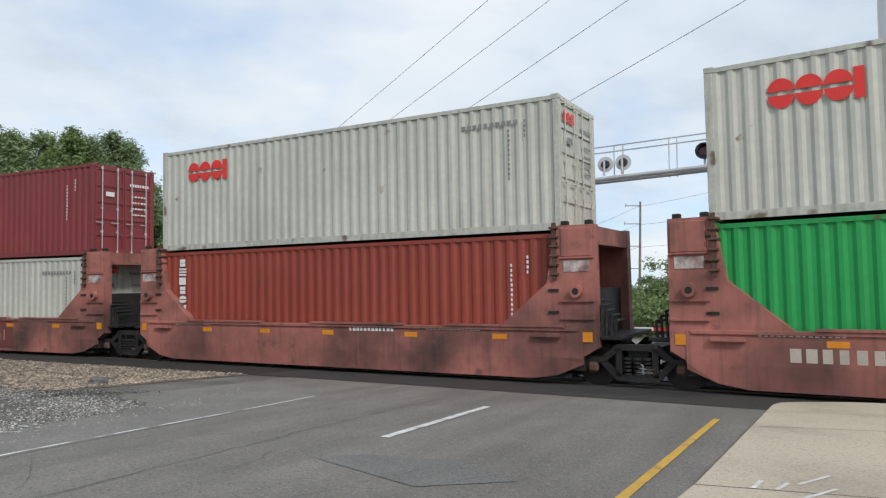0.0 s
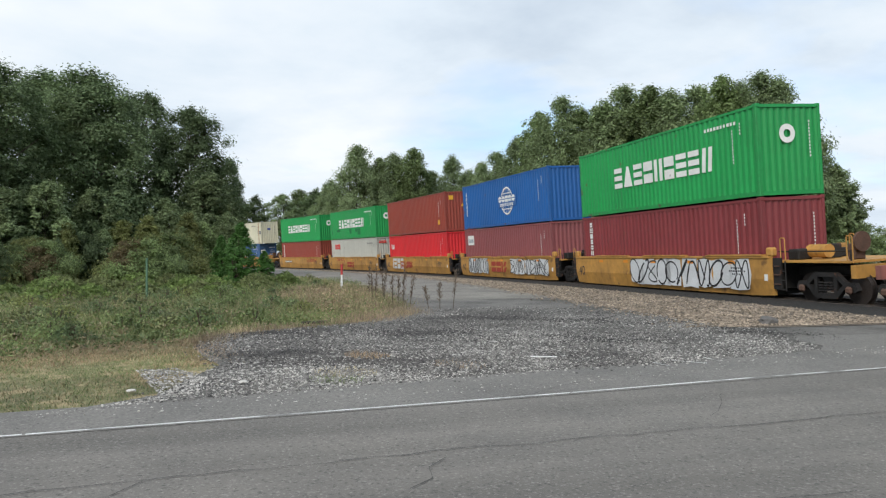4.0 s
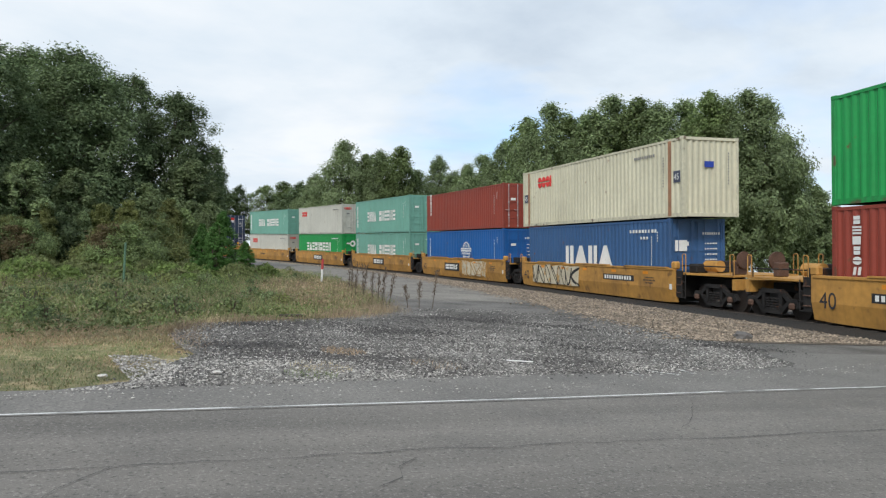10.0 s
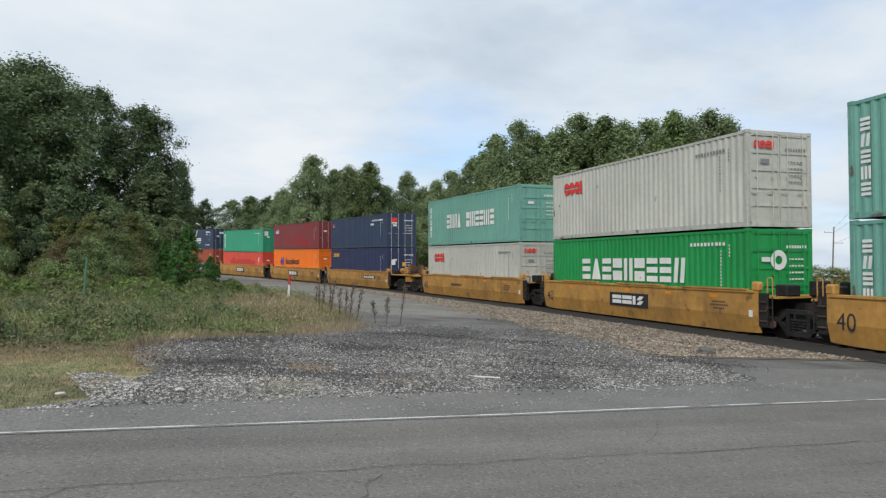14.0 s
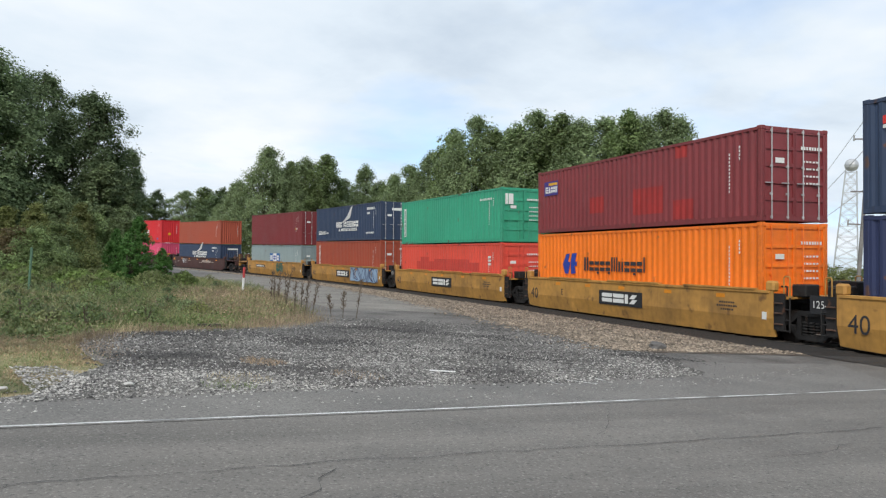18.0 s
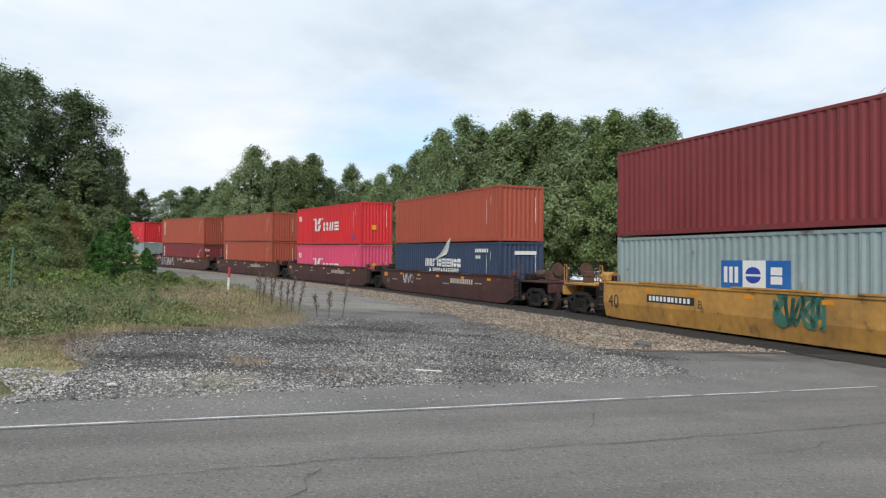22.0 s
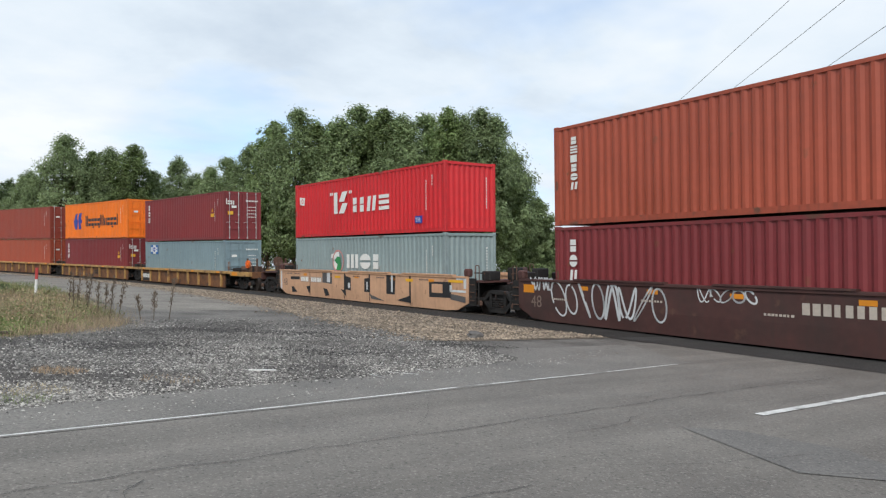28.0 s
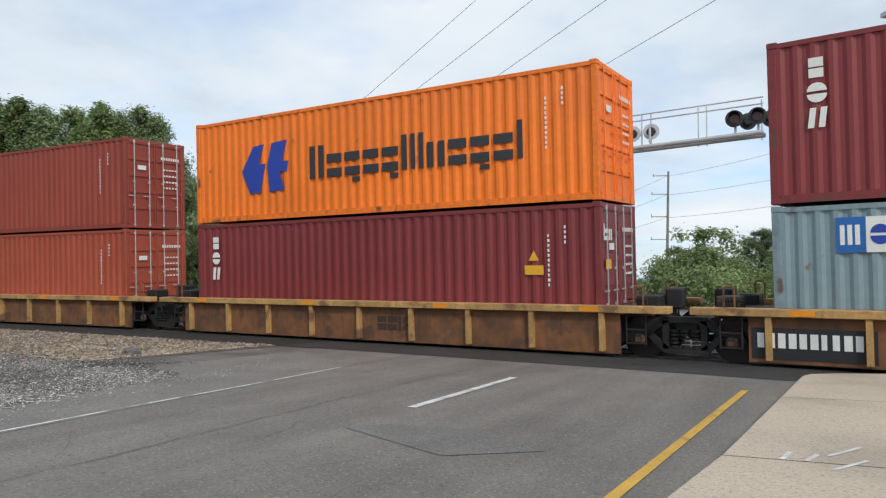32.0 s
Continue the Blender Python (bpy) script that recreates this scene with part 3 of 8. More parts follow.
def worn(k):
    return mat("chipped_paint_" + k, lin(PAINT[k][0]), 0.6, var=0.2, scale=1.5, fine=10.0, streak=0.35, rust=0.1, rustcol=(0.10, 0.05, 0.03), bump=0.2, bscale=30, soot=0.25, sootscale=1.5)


def container(color, H, doors, length=12.192, seed=0):
    """A corrugated steel box with frame, castings, ribbed walls, and doors at its front end where they show there."""
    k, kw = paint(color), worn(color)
    root = new("shipping_container")
    hl, hw = length / 2, WID / 2
    keyb = (color, H, length)
    pale = color in ("maroon", "deepmaroon", "inknavy", "navy", "brown", "rustred")
    walls = [("side_panel", lambda: ("side_panel", corrugated(length - 0.3, 0.16, H - 0.11, -hw + 0.012, -1), k), "sn"),
             ("side_panel", lambda: ("side_panel", corrugated(length - 0.3, 0.16, H - 0.11, hw - 0.012, 1), k), "sf")]
    for nm, mk, tag in walls:
        put(nm, cached((tag, *keyb), mk), root)
    put("roof", cached(("roof", *keyb), lambda: ("roof", boxes((-hl + 0.1, hl - 0.1, -hw + 0.05, hw - 0.05, H - 0.06, H - 0.025)), k)), root)
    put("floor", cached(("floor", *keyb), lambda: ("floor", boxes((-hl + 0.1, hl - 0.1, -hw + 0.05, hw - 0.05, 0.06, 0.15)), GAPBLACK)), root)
    for sx in (-1, 1):
        for sy in (-1, 1):
            x0, x1 = sorted((sx * hl, sx * (hl - 0.15)))
            y0, y1 = sorted((sy * hw, sy * (hw - 0.12)))
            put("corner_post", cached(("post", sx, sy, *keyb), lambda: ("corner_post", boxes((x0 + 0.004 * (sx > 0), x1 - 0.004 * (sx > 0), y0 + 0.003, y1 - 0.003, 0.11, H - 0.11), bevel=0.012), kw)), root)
            for z in (0.0, H - 0.118):
                c0, c1 = sorted((sx * (hl + 0.002), sx * (hl - 0.178)))
                d0, d1 = sorted((sy * (hw + 0.002), sy * (hw - 0.162)))
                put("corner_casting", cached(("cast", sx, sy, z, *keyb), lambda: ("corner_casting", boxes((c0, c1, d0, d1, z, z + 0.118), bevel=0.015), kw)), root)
    for sy in (-1, 1):
        y0, y1 = sorted((sy * (hw - 0.004), sy * (hw - 0.06)))
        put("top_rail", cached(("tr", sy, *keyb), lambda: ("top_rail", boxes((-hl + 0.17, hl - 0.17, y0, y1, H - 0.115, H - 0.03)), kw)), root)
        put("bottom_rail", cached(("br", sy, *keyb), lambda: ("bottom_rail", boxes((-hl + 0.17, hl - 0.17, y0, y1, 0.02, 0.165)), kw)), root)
    for sx in (-1, 1):
        x0, x1 = sorted((sx * (hl - 0.004), sx * (hl - 0.1)))
        for z0, z1 in ((H - 0.12, H - 0.02), (0.02, 0.15)):
            put("end_rail", cached(("er", sx, z0, *keyb), lambda: ("end_rail", boxes((x0, x1, -hw + 0.16, hw - 0.16, z0, z1)), k)), root)
        door_here = doors == (sx > 0)
        if not door_here:
            put("end_panel", cached(("ep", sx, *keyb), lambda: ("end_panel", swap_xy(corrugated(WID - 0.24, 0.14, H - 0.11, sx * (hl - 0.03), sx, 0.25, 0.045)), k)), root)
            continue
        for sy in (-1, 1):
            def make_door():
                bm = bmesh.new()
                a, b = sorted((sx * (hl - 0.075), sx * (hl - 0.045)))
                y0, y1 = sorted((sy * 0.012, sy * (hw - 0.125)))
                box(bm, a, b, y0, y1, 0.15, H - 0.12)
                return "door", bm, k
            d = put("door", cached(("door", sx, sy, *keyb), make_door), root)
            ya, yb = sorted((sy * 0.012, sy * (hw - 0.125)))
            xa, xb = sorted((sx * (hl - 0.044), sx * (hl - 0.012)))
            for i in range(6):      # pressed bands
                z = 0.15 + (H - 0.27) * i / 5
                za, zb = max(0.15, z - 0.05), min(H - 0.12, z + 0.05)
                put("pressed_band", cached(("band", sx, sy, i, *keyb), lambda: ("pressed_band", boxes((xa, xb, ya + 0.052, yb - 0.052, za, zb)), k)), d)
            for i, y in enumerate((ya, yb - 0.05)):
                put("door_edge", cached(("edge", sx, sy, i, *keyb), lambda: ("door_edge", boxes((xa, xb, y, y + 0.05, 0.16, H - 0.13)), k)), d)
            for fy in (0.28, 0.86):
                def make_rod():
                    bm = bmesh.new()
                    y, x = sy * fy, sx * (hl + 0.012)
                    tube(bm, (x, y, 0.06), (x, y, H - 0.05), 0.017, n=6)
                    for z in (0.12, 0.75, 1.5, H - 0.12):
                        box(bm, min(x, x - sx * 0.04), max(x, x - sx * 0.04), y - 0.04, y + 0.04, z - 0.03, z + 0.03)
                    box(bm, min(x, x + sx * 0.03), max(x, x + sx * 0.03), y - 0.24, y + 0.02, 1.03, 1.055)
                    return "lock_rod", bm, mat("galvanised_rod", (0.5, 0.5, 0.5), 0.5, 0.4, var=0.2) if pale else k
                put("lock_rod", cached(("rod", sx, sy, fy, pale or color, H, length), make_rod), d, "galvanised locking rod" if pale else "painted locking rod")
    if length > 13:
        for x in (-6.096, 6.096):
            for sy in (-1, 1):
                ya, yb = sorted((sy * (hw + 0.002), sy * (hw - 0.06)))
                part("inner_post", boxes((x - 0.09, x + 0.09, ya, yb, 0.02, H - 0.04), bevel=0.01), k, root)
    # small illegible marks every box carries
    m = mat("grey_lettering", (0.22, 0.22, 0.22), 0.7) if color in ("white", "cream") else WHITE
    rear, front = -hl + 0.55, hl - 1.25
    stamp("number_marks", column_marks(11, 1.15, 0.05, seed), m, root, front + 0.1, H - 1.75)
    stamp("number_marks", column_marks(4, 0.42, 0.05, seed + 7), m, root, front + 0.48, H - 0.85)
    if doors:
        stamp("number_marks", sign_row(8, 0.8, 0.09, seed), m, root, 0.6, H - 0.6, end=1, length=length, depth=0.006)
        for i in range(4):
            stamp("data_lines", sign_row(5, 0.62, 0.05, seed + i), m, root, 0.58, H - 0.95 - 0.2 * i, end=1, length=length, depth=0.006)
        stamp("door_sticker", boxes((-0.16, 0.16, -0.002, 0.002, 0, 0.14)), m, root, -0.57, H - 1.0, end=1, length=length, depth=0.008)
    else:
        stamp("number_marks", column_marks(11, 1.2, 0.05, seed + 3), m, root, 0.75, H - 1.7, end=1, length=length, depth=0.006)
    tagged(root, PAINT[color][1] + " corrugated steel shipping container" + (" with barred doors in front" if doors else " with plain ribbed front"), "shipping container", "containers on the train")
    return root


def ring_mark(r, t, n=28):
    bm = bmesh.new()
    for i in range(n):
        a, b = 2 * math.pi * i / n, 2 * math.pi * (i + 1) / n
        q = [(r * math.cos(a), r * math.sin(a)), (r * math.cos(b), r * math.sin(b)), ((r - t) * math.cos(b), (r - t) * math.sin(b)), ((r - t) * math.cos(a), (r - t) * math.sin(a))]
        bm.faces.new([bm.verts.new((x, 0, z)) for x, z in q])
    return bm


# emblem kinds: each lays plain marks on a box; z is the height on the box
def patches(c, rows, material, label):
    """Squares of fresher or older paint on a side."""
    for x0, x1, z0, z1 in rows:
        bm = corrugated(11.892, z0, z1, 0.009, -1)
        bmesh.ops.delete(bm, geom=[f for f in bm.faces if not x0 < f.calc_center_median().x < x1], context="FACES")
        stamp("repainted_patch", bm, material, c, 0.0, 0.0, depth=0.0, label=label)


def em_block(c, z, H, x=-0.05):      # nine broad blocks
    stamp("lettering", glyphs("WAWSVSWWZ", 0.84, 6.85, 0.17), WHITE, c, x, z, label="broad white block lettering")
    stamp("roundel", ring_mark(0.3, 0.17), WHITE, c, -0.1, H - 0.95, end=1, depth=0.012)
    stamp("number_marks", sign_row(10, 1.7, 0.11, 3), WHITE, c, 4.35, H - 0.5)


def em_blockhead(c, z, H):
    em_block(c, z, H, 0.6)


def em_blockworn(c, z, H):
    em_block(c, z, H)
    patches(c, ((-4.2, -3.3, 0.75, 1.0), (-0.6, -0.1, 0.5, 1.0), (1.55, 2.2, 0.36, 0.98), (0.9, 1.35, 0.62, 0.98), (-5.8, -5.5, 0.5, 0.9)),
            mat("dull_green_repaint", lin("126b3a"), 0.6, var=0.15), "darker green repainted patch")


def em_round(c, z, H):      # short rounded red marks
    stamp("lettering", glyphs("OOOT", 0.54, 1.52, 0.02), REDLET, c, -4.25, z - 0.12, label="short rounded red lettering")
    stamp("lettering", glyphs("OOOT", 0.24, 0.75, 0.02), REDLET, c, -0.6, H - 0.55, end=1, depth=0.012)
    stamp("number_marks", sign_row(10, 1.4, 0.1, 6), mat("grey_lettering", (0.22, 0.22, 0.22), 0.7), c, 4.5, H - 0.55)


def em_roundlong(c, z, H):
    em_round(c, z, H)
    for x in (6.52, -6.42):
        stamp("size_plate", boxes((-0.2, 0.2, -0.002, 0.002, 0, 0.42)), mat("dark_slate_plate", (0.06, 0.07, 0.11), 0.6), c, x, 1.26, label="small dark plate with white figures")
        sign_figure(c, "45", 0.32, x - 0.18, 1.36)
    for x in (-6.096, 6.096):
        stamp("rust_band", boxes((-0.1, 0.1, -0.001, 0.001, 0.05, 2.8)), mat("rusty_cream_paint", lin("9a7256"), 0.7, var=0.3, scale=3, streak=0.5), c, x, 0, depth=0.006, label="rust-stained post")
    stamp("end_plate", boxes((-0.2, 0.2, -0.002, 0.002, 0, 0.22)), BLUELET, c, -0.1, H - 1.1, end=1, depth=0.012, length=13.716)


def sign_figure(c, text, size, x, z):
    cu = bpy.data.curves.new("sign_figure", "FONT")
    cu.body, cu.size = text, size
    tmp = bpy.data.objects.new("sign_figure", cu)
    me = bpy.data.meshes.new_from_object(tmp)
    bpy.data.objects.remove(tmp)
    me.materials.append(WHITE)
    put("sign_figure", me, c, m=Matrix.Translation((x, -WID / 2 - 0.012, z)) @ Matrix.Rotation(radians(90), 4, "X"))


def em_twoword(c, z, H):
    stamp("lettering", glyphs("WVTZA", 0.84, 2.1, 0.16), WHITE, c, -1.95, z, label="white word in tall capitals")
    stamp("lettering", glyphs("SVTWWTZW", 0.84, 3.6, 0.16), WHITE, c, 1.6, z, label="white word in tall capitals")
    stamp("upright_lettering", glyph_column("WZWMW", 0.3, 1.95), WHITE, c, -5.55, H - 2.35)


def em_upright(c, z, H, n=6):
    stamp("upright_lettering", glyph_column("IWTIOZ"[:n], 0.3, 1.55), WHITE, c, -5.23, z - 0.08, label="white lettering set upright")


def glyph_column(spec, w, h):
    bm = bmesh.new()
    step = h / len(spec)
    for i, ch in enumerate(spec):
        g = glyphs(ch, step * 0.8, w, 0.05)
        for v in g.verts:
            v.co.z += h - (i + 1) * step
        me = bpy.data.meshes.new("tmp")
        g.to_mesh(me)
        g.free()
        bm.from_mesh(me)
        bpy.data.meshes.remove(me)
    return bm


def em_globe(c, z, H, k=1.0):
    """White globe of rings with two rows of marks across it."""
    stamp("emblem", ring_mark(0.82 * k, 0.075 * k, 36), WHITE, c, 0.9, z, label="white globe ring")
    for q in (0.72, 0.3):
        g = ring_mark(0.8 * k, 0.055 * k, 32)
        for v in g.verts:
            v.co.x *= q
        stamp("emblem", g, WHITE, c, 0.9, z, depth=0.006)
    stamp("emblem", boxes((-0.72 * k, 0.72 * k, -0.002, 0.002, 0.42 * k, 0.47 * k), (-0.72 * k, 0.72 * k, -0.002, 0.002, -0.5 * k, -0.45 * k)), WHITE, c, 0.9, z, depth=0.006)
    stamp("lettering_back", boxes((-1.3 * k, 1.3 * k, -0.002, 0.002, -0.34 * k, 0.3 * k)), paint("blue"), c, 0.9, z, depth=0.009)
    stamp("lettering", glyphs("OOSOO", 0.36 * k, 2.3 * k, 0.06), WHITE, c, 0.9, z - 0.06 * k, depth=0.014)
    stamp("lettering", glyphs("SVTWWTZW", 0.17 * k, 1.85 * k, 0.2), WHITE, c, 0.9, z - 0.3 * k, depth=0.014)
    stamp("upright_lettering", glyph_column("WZWMWV", 0.16, 1.6), WHITE, c, -5.4, 0.85)


def em_smallglobe(c, z, H):
    em_globe(c, z, H, 0.72)


def em_big5(c, z, H):
    stamp("lettering", glyphs("tTATtA", 0.86, 4.25, 0.12), WHITE, c, 0.13, z, label="tall white lettering")
    stamp("number_marks", sign_row(9, 1.9, 0.12, 3), WHITE, c, 4.4, H - 0.5)
    stamp("number_marks", sign_row(3, 0.6, 0.1, 3), WHITE, c, 4.5, H - 0.75)
    stamp("roundel", boxes((-0.26, 0.26, -0.002, 0.002, -0.2, 0.2), bevel=0.001), WHITE, c, -0.75, H - 1.0, end=1, depth=0.014, label="white door roundel")


def em_kline(c, z, H):
    stamp("lettering", glyphs("Q", 0.96, 1.3, 0.05), WHITE, c, -1.5, z, label="tall white lettering mark")
    stamp("lettering", glyphs("IIZW", 0.62, 3.1, 0.2), WHITE, c, 1.05, z, label="white lettering")
    for x in (-2.45, -2.3, -0.74, -0.6):
        stamp("quote_mark", boxes((-0.05, 0.05, -0.002, 0.002, 0, 0.13)), WHITE, c, x, z + 0.84)
    if H < 2.7 and z == 1.0:
        stamp("sign_plate", boxes((-0.24, 0.24, -0.002, 0.002, 0, 0.28)), BLUELET, c, 4.45, 0.36, label="small blue plate")
        sign_figure(c, "TIR", 0.24, 4.24, 0.41)
    bm = bmesh.new()
    prism(bm, [(-0.26, 0.02), (0.2, -0.04), (0.27, 0.33), (-0.3, 0.39)], -0.002, 0.002)
    stamp("flag", bm, WHITE, c, -5.3, H - 1.02)
    stamp("flag_disc", ring_mark(0.11, 0.04, 14), REDLET, c, -5.3, H - 0.84, depth=0.008)
    if z != 1.0:
        stamp("warning_sticker", boxes((-0.17, 0.17, -0.002, 0.002, 0, 0.3)), YELLET, c, -0.2, 1.0, end=1, depth=0.012)
        stamp("sign_plate", boxes((-0.2, 0.2, -0.002, 0.002, 0, 0.24)), SKYLET, c, 4.9, 0.4, label="small blue plate")


def em_gull(c, z, H):
    bm = bmesh.new()
    for i in range(6):      # long feathers fanned from the lower left
        x = -0.95 + i * 0.17
        prism(bm, [(x, 0.0 + i * 0.05), (x + 0.3, 0.05 + i * 0.05), (0.72 + 0.08 * i, 0.36 + i * 0.125), (1.0 + 0.045 * i, 0.62 + i * 0.125), (0.62 + 0.06 * i, 0.44 + i * 0.13)], -0.003, 0.003)
    bmesh.ops.recalc_face_normals(bm, faces=bm.faces[:])
    stamp("emblem", bm, WHITE, c, 0.05, z + 0.42, label="white wing-shaped emblem")
    stamp("lettering", glyphs("ZVQ.TOWTWTTOS", 0.42, 4.2, 0.12), WHITE, c, 0.3, z + 0.14)
    stamp("lettering", glyphs("A.MWWAOAWWTWW", 0.2, 3.5, 0.16), WHITE, c, 0.45, z - 0.14)
    stamp("number_marks", sign_row(8, 1.3, 0.17, 5), WHITE, c, 4.5, H - 0.5)
    stamp("number_marks", sign_row(3, 0.5, 0.15, 5), WHITE, c, 4.15, H - 0.8)
    stamp("number_panel", boxes((-0.6, 0.6, -0.002, 0.002, 0, 0.17)), WHITE, c, 0.2, H - 0.6, end=1, depth=0.01)
    for k in range(3):
        stamp("small_stripe", boxes((-0.4, 0.3, -0.002, 0.002, 0, 0.07)), WHITE, c, -5.1, 0.5 + 0.11 * k)
    stamp("lettering", glyphs("ZVQ", 0.26, 0.75, 0.15), WHITE, c, -4.35, 0.5)
    stamp("number_marks", sign_row(5, 0.5, 0.12, 7), WHITE, c, -3.65, 0.55)
    stamp("number_marks", sign_row(9, 1.3, 0.12, 9), WHITE, c, 4.4, 0.45)


def em_tri(c, z, H, x=0.1, w=2.4, h=0.78):
    for k, (m, q) in enumerate(((SKYLET, WHITE), (WHITE, BLUELET), (SKYLET, WHITE))):
        u = x + (k - 1) * w / 3
        stamp("panel", boxes((u - w / 6 + 0.002, u + w / 6 - 0.002, -0.002, 0.002, 0, h)), m, c, 0, z, label="white square" if k == 1 else "blue square")
        stamp("panel_lettering", glyphs("MOI"[k], h * 0.56, w * 0.24, 0.1), q, c, u, z + h * 0.22, depth=0.01)


def em_smalltri(c, z, H):
    em_tri(c, 1.74, H, -4.42, 1.33, 0.6)
    stamp("warning_sticker", boxes((-0.14, 0.14, -0.002, 0.002, 0, 0.22)), YELLET, c, 5.1, 0.35)


def em_mol(c, z, H):
    bm = bmesh.new()
    prism(bm, [(-0.58, 0.5), (0.1, 0.62), (0.2, 0.05), (-0.2, -0.2), (-0.42, 0.1), (-0.3, 0.3), (-0.6, 0.34)], -0.002, 0.002)
    bmesh.ops.recalc_face_normals(bm, faces=bm.faces[:])
    stamp("emblem", bm, WHITE, c, -1.85, z + 0.1, label="white emblem field")
    bm = bmesh.new()
    prism(bm, [(-0.35, 0.12), (-0.08, 0.3), (0.18, 0.28), (0.26, -0.35), (-0.2, -0.35), (-0.05, -0.05)], -0.002, 0.002)
    bmesh.ops.recalc_face_normals(bm, faces=bm.faces[:])
    stamp("emblem_head", bm, GREENLET, c, -1.8, z + 0.2, depth=0.008)
    stamp("emblem_rim", ring_mark(0.5, 0.07, 24), mat("faded_red_ring", lin("c98a86"), 0.6), c, -1.8, z + 0.3, depth=0.01)
    stamp("lettering", glyphs("M", 0.6, 1.05, 0.1), WHITE, c, -0.5, z, label="wide white lettering")
    stamp("lettering", glyphs("O", 0.64, 0.9, 0.05), WHITE, c, 0.55, z - 0.02, label="wide white ring")
    stamp("lettering", glyphs("I", 0.6, 0.62, 0.1), WHITE, c, 1.42, z, label="wide white lettering")


def em_hapag(c, z, H, k=1.0, ex=-3.35, tx=1.4):
    bm = bmesh.new()
    prism(bm, [(-0.85, 0.62), (-0.4, 1.28), (0.0, 1.32), (-0.2, 0.78), (0.06, 0.78), (-0.15, 0.0), (-0.55, 0.0)], -0.003, 0.003)
    prism(bm, [(0.12, 0.74), (0.3, 1.32), (0.86, 1.36), (0.66, 0.8), (0.9, 0.8), (0.84, 0.52), (0.58, 0.52), (0.74, 0.04), (0.2, 0.0)], -0.003, 0.003)
    bmesh.ops.scale(bm, vec=(k, 1, k), verts=bm.verts[:])
    bmesh.ops.recalc_face_normals(bm, faces=bm.faces[:])
    stamp("emblem", bm, BLUELET, c, ex, z - 0.25 * k, label="blue angular emblem")
    stamp("lettering", glyphs("VkpkpTtthkpkt", 0.84 * k, 6.2 * k, 0.16), DARKLET, c, tx, z, label="large dark lettering")


def em_smallhapag(c, z, H):
    em_hapag(c, z, H, 0.6, -3.55, -0.65)


def em_beacon(c, z, H):
    stamp("panel", boxes((-0.55, 0.55, -0.002, 0.002, 0, 0.58)), PURPLE, c, -5.0, H - 1.05, label="purple panel")
    stamp("panel_lettering", glyphs("TWAOOZ", 0.26, 0.95, 0.08), WHITE, c, -4.97, H - 0.95, depth=0.008)
    stamp("panel_stripe", boxes((-0.2, 0.5, -0.002, 0.002, 0, 0.1)), YELLET, c, -5.0, H - 0.64, depth=0.008)
    patches(c, ((0.47, 2.04, 0.44, 1.32), (2.52, 3.46, 0.2, 0.8), (-2.2, -1.21, 0.64, 1.23), (2.6, 3.2, 2.1, 2.47)), mat("fresh_red_repaint", lin("9a2b28"), 0.6, var=0.15), "brighter red repainted patch")


def em_erased(c, z, H):
    patches(c, ((-3.8, 3.9, 1.15, 1.6), (-3.2, -2.0, 1.6, 1.85), (-1.4, 2.9, 1.6, 1.75)), mat("dull_red_repaint", lin("b84036"), 0.6, var=0.15, scale=1.5), "duller repainted band over an old name")
    stamp("number_marks", column_marks(3, 0.5, 0.3, 5), WHITE, c, 5.0, 1.5)


def em_palebeacon(c, z, H):
    stamp("panel", boxes((-0.52, 0.52, -0.002, 0.002, 0, 0.62)), WHITE, c, -5.0, H - 1.05, label="faded white panel")
    stamp("panel_lettering", glyphs("TWAOZ", 0.24, 0.85, 0.08), mat("faded_blue_marks", (0.25, 0.3, 0.35), 0.7), c, -5.0, H - 0.9, depth=0.008)


def em_square(c, z, H):
    stamp("upright_panel", boxes((-0.16, 0.16, -0.002, 0.002, 0, 1.7)), WHITE, c, -5.5, H - 2.15, label="white upright panel")
    stamp("panel_marks", glyph_column("OWAAWA", 0.22, 1.6), mat("dull_green_marks", (0.06, 0.2, 0.14), 0.6), c, -5.5, H - 2.1, depth=0.008)
    stamp("door_panel", boxes((-0.22, 0.22, -0.002, 0.002, 0, 0.5)), WHITE, c, -0.8, H - 0.8, end=1, depth=0.012)
    stamp("number_marks", sign_row(9, 1.2, 0.1, 4), WHITE, c, 4.6, H - 0.55)


def em_tex(c, z, H):
    stamp("upright_lettering", glyph_column("IOZ", 0.33, 1.3), WHITE, c, -5.3, H - 1.6, label="white lettering set upright")
    stamp("lettering", glyphs("tkh", 0.34, 0.55, 0.15), WHITE, c, -0.8, H - 0.8, end=1, depth=0.012)
    stamp("warning_sticker", boxes((-0.22, 0.22, -0.002, 0.002, 0, 0.2)), YELLET, c, 4.6, H - 1.5)
    bm = bmesh.new()
    prism(bm, [(-0.12, 0), (0.12, 0), (0, 0.22)], -0.002, 0.002)
    stamp("warning_triangle", bm, YELLET, c, 4.6, H - 1.2)
    stamp("warning_sticker", boxes((-0.17, 0.17, -0.002, 0.002, 0, 0.2)), YELLET, c, -0.8, H - 1.4, end=1, depth=0.012)


def em_gai(c, z, H):
    stamp("lettering", glyphs("WAT", 0.4, 0.75, 0.1), WHITE, c, -5.2, z, label="short white lettering")


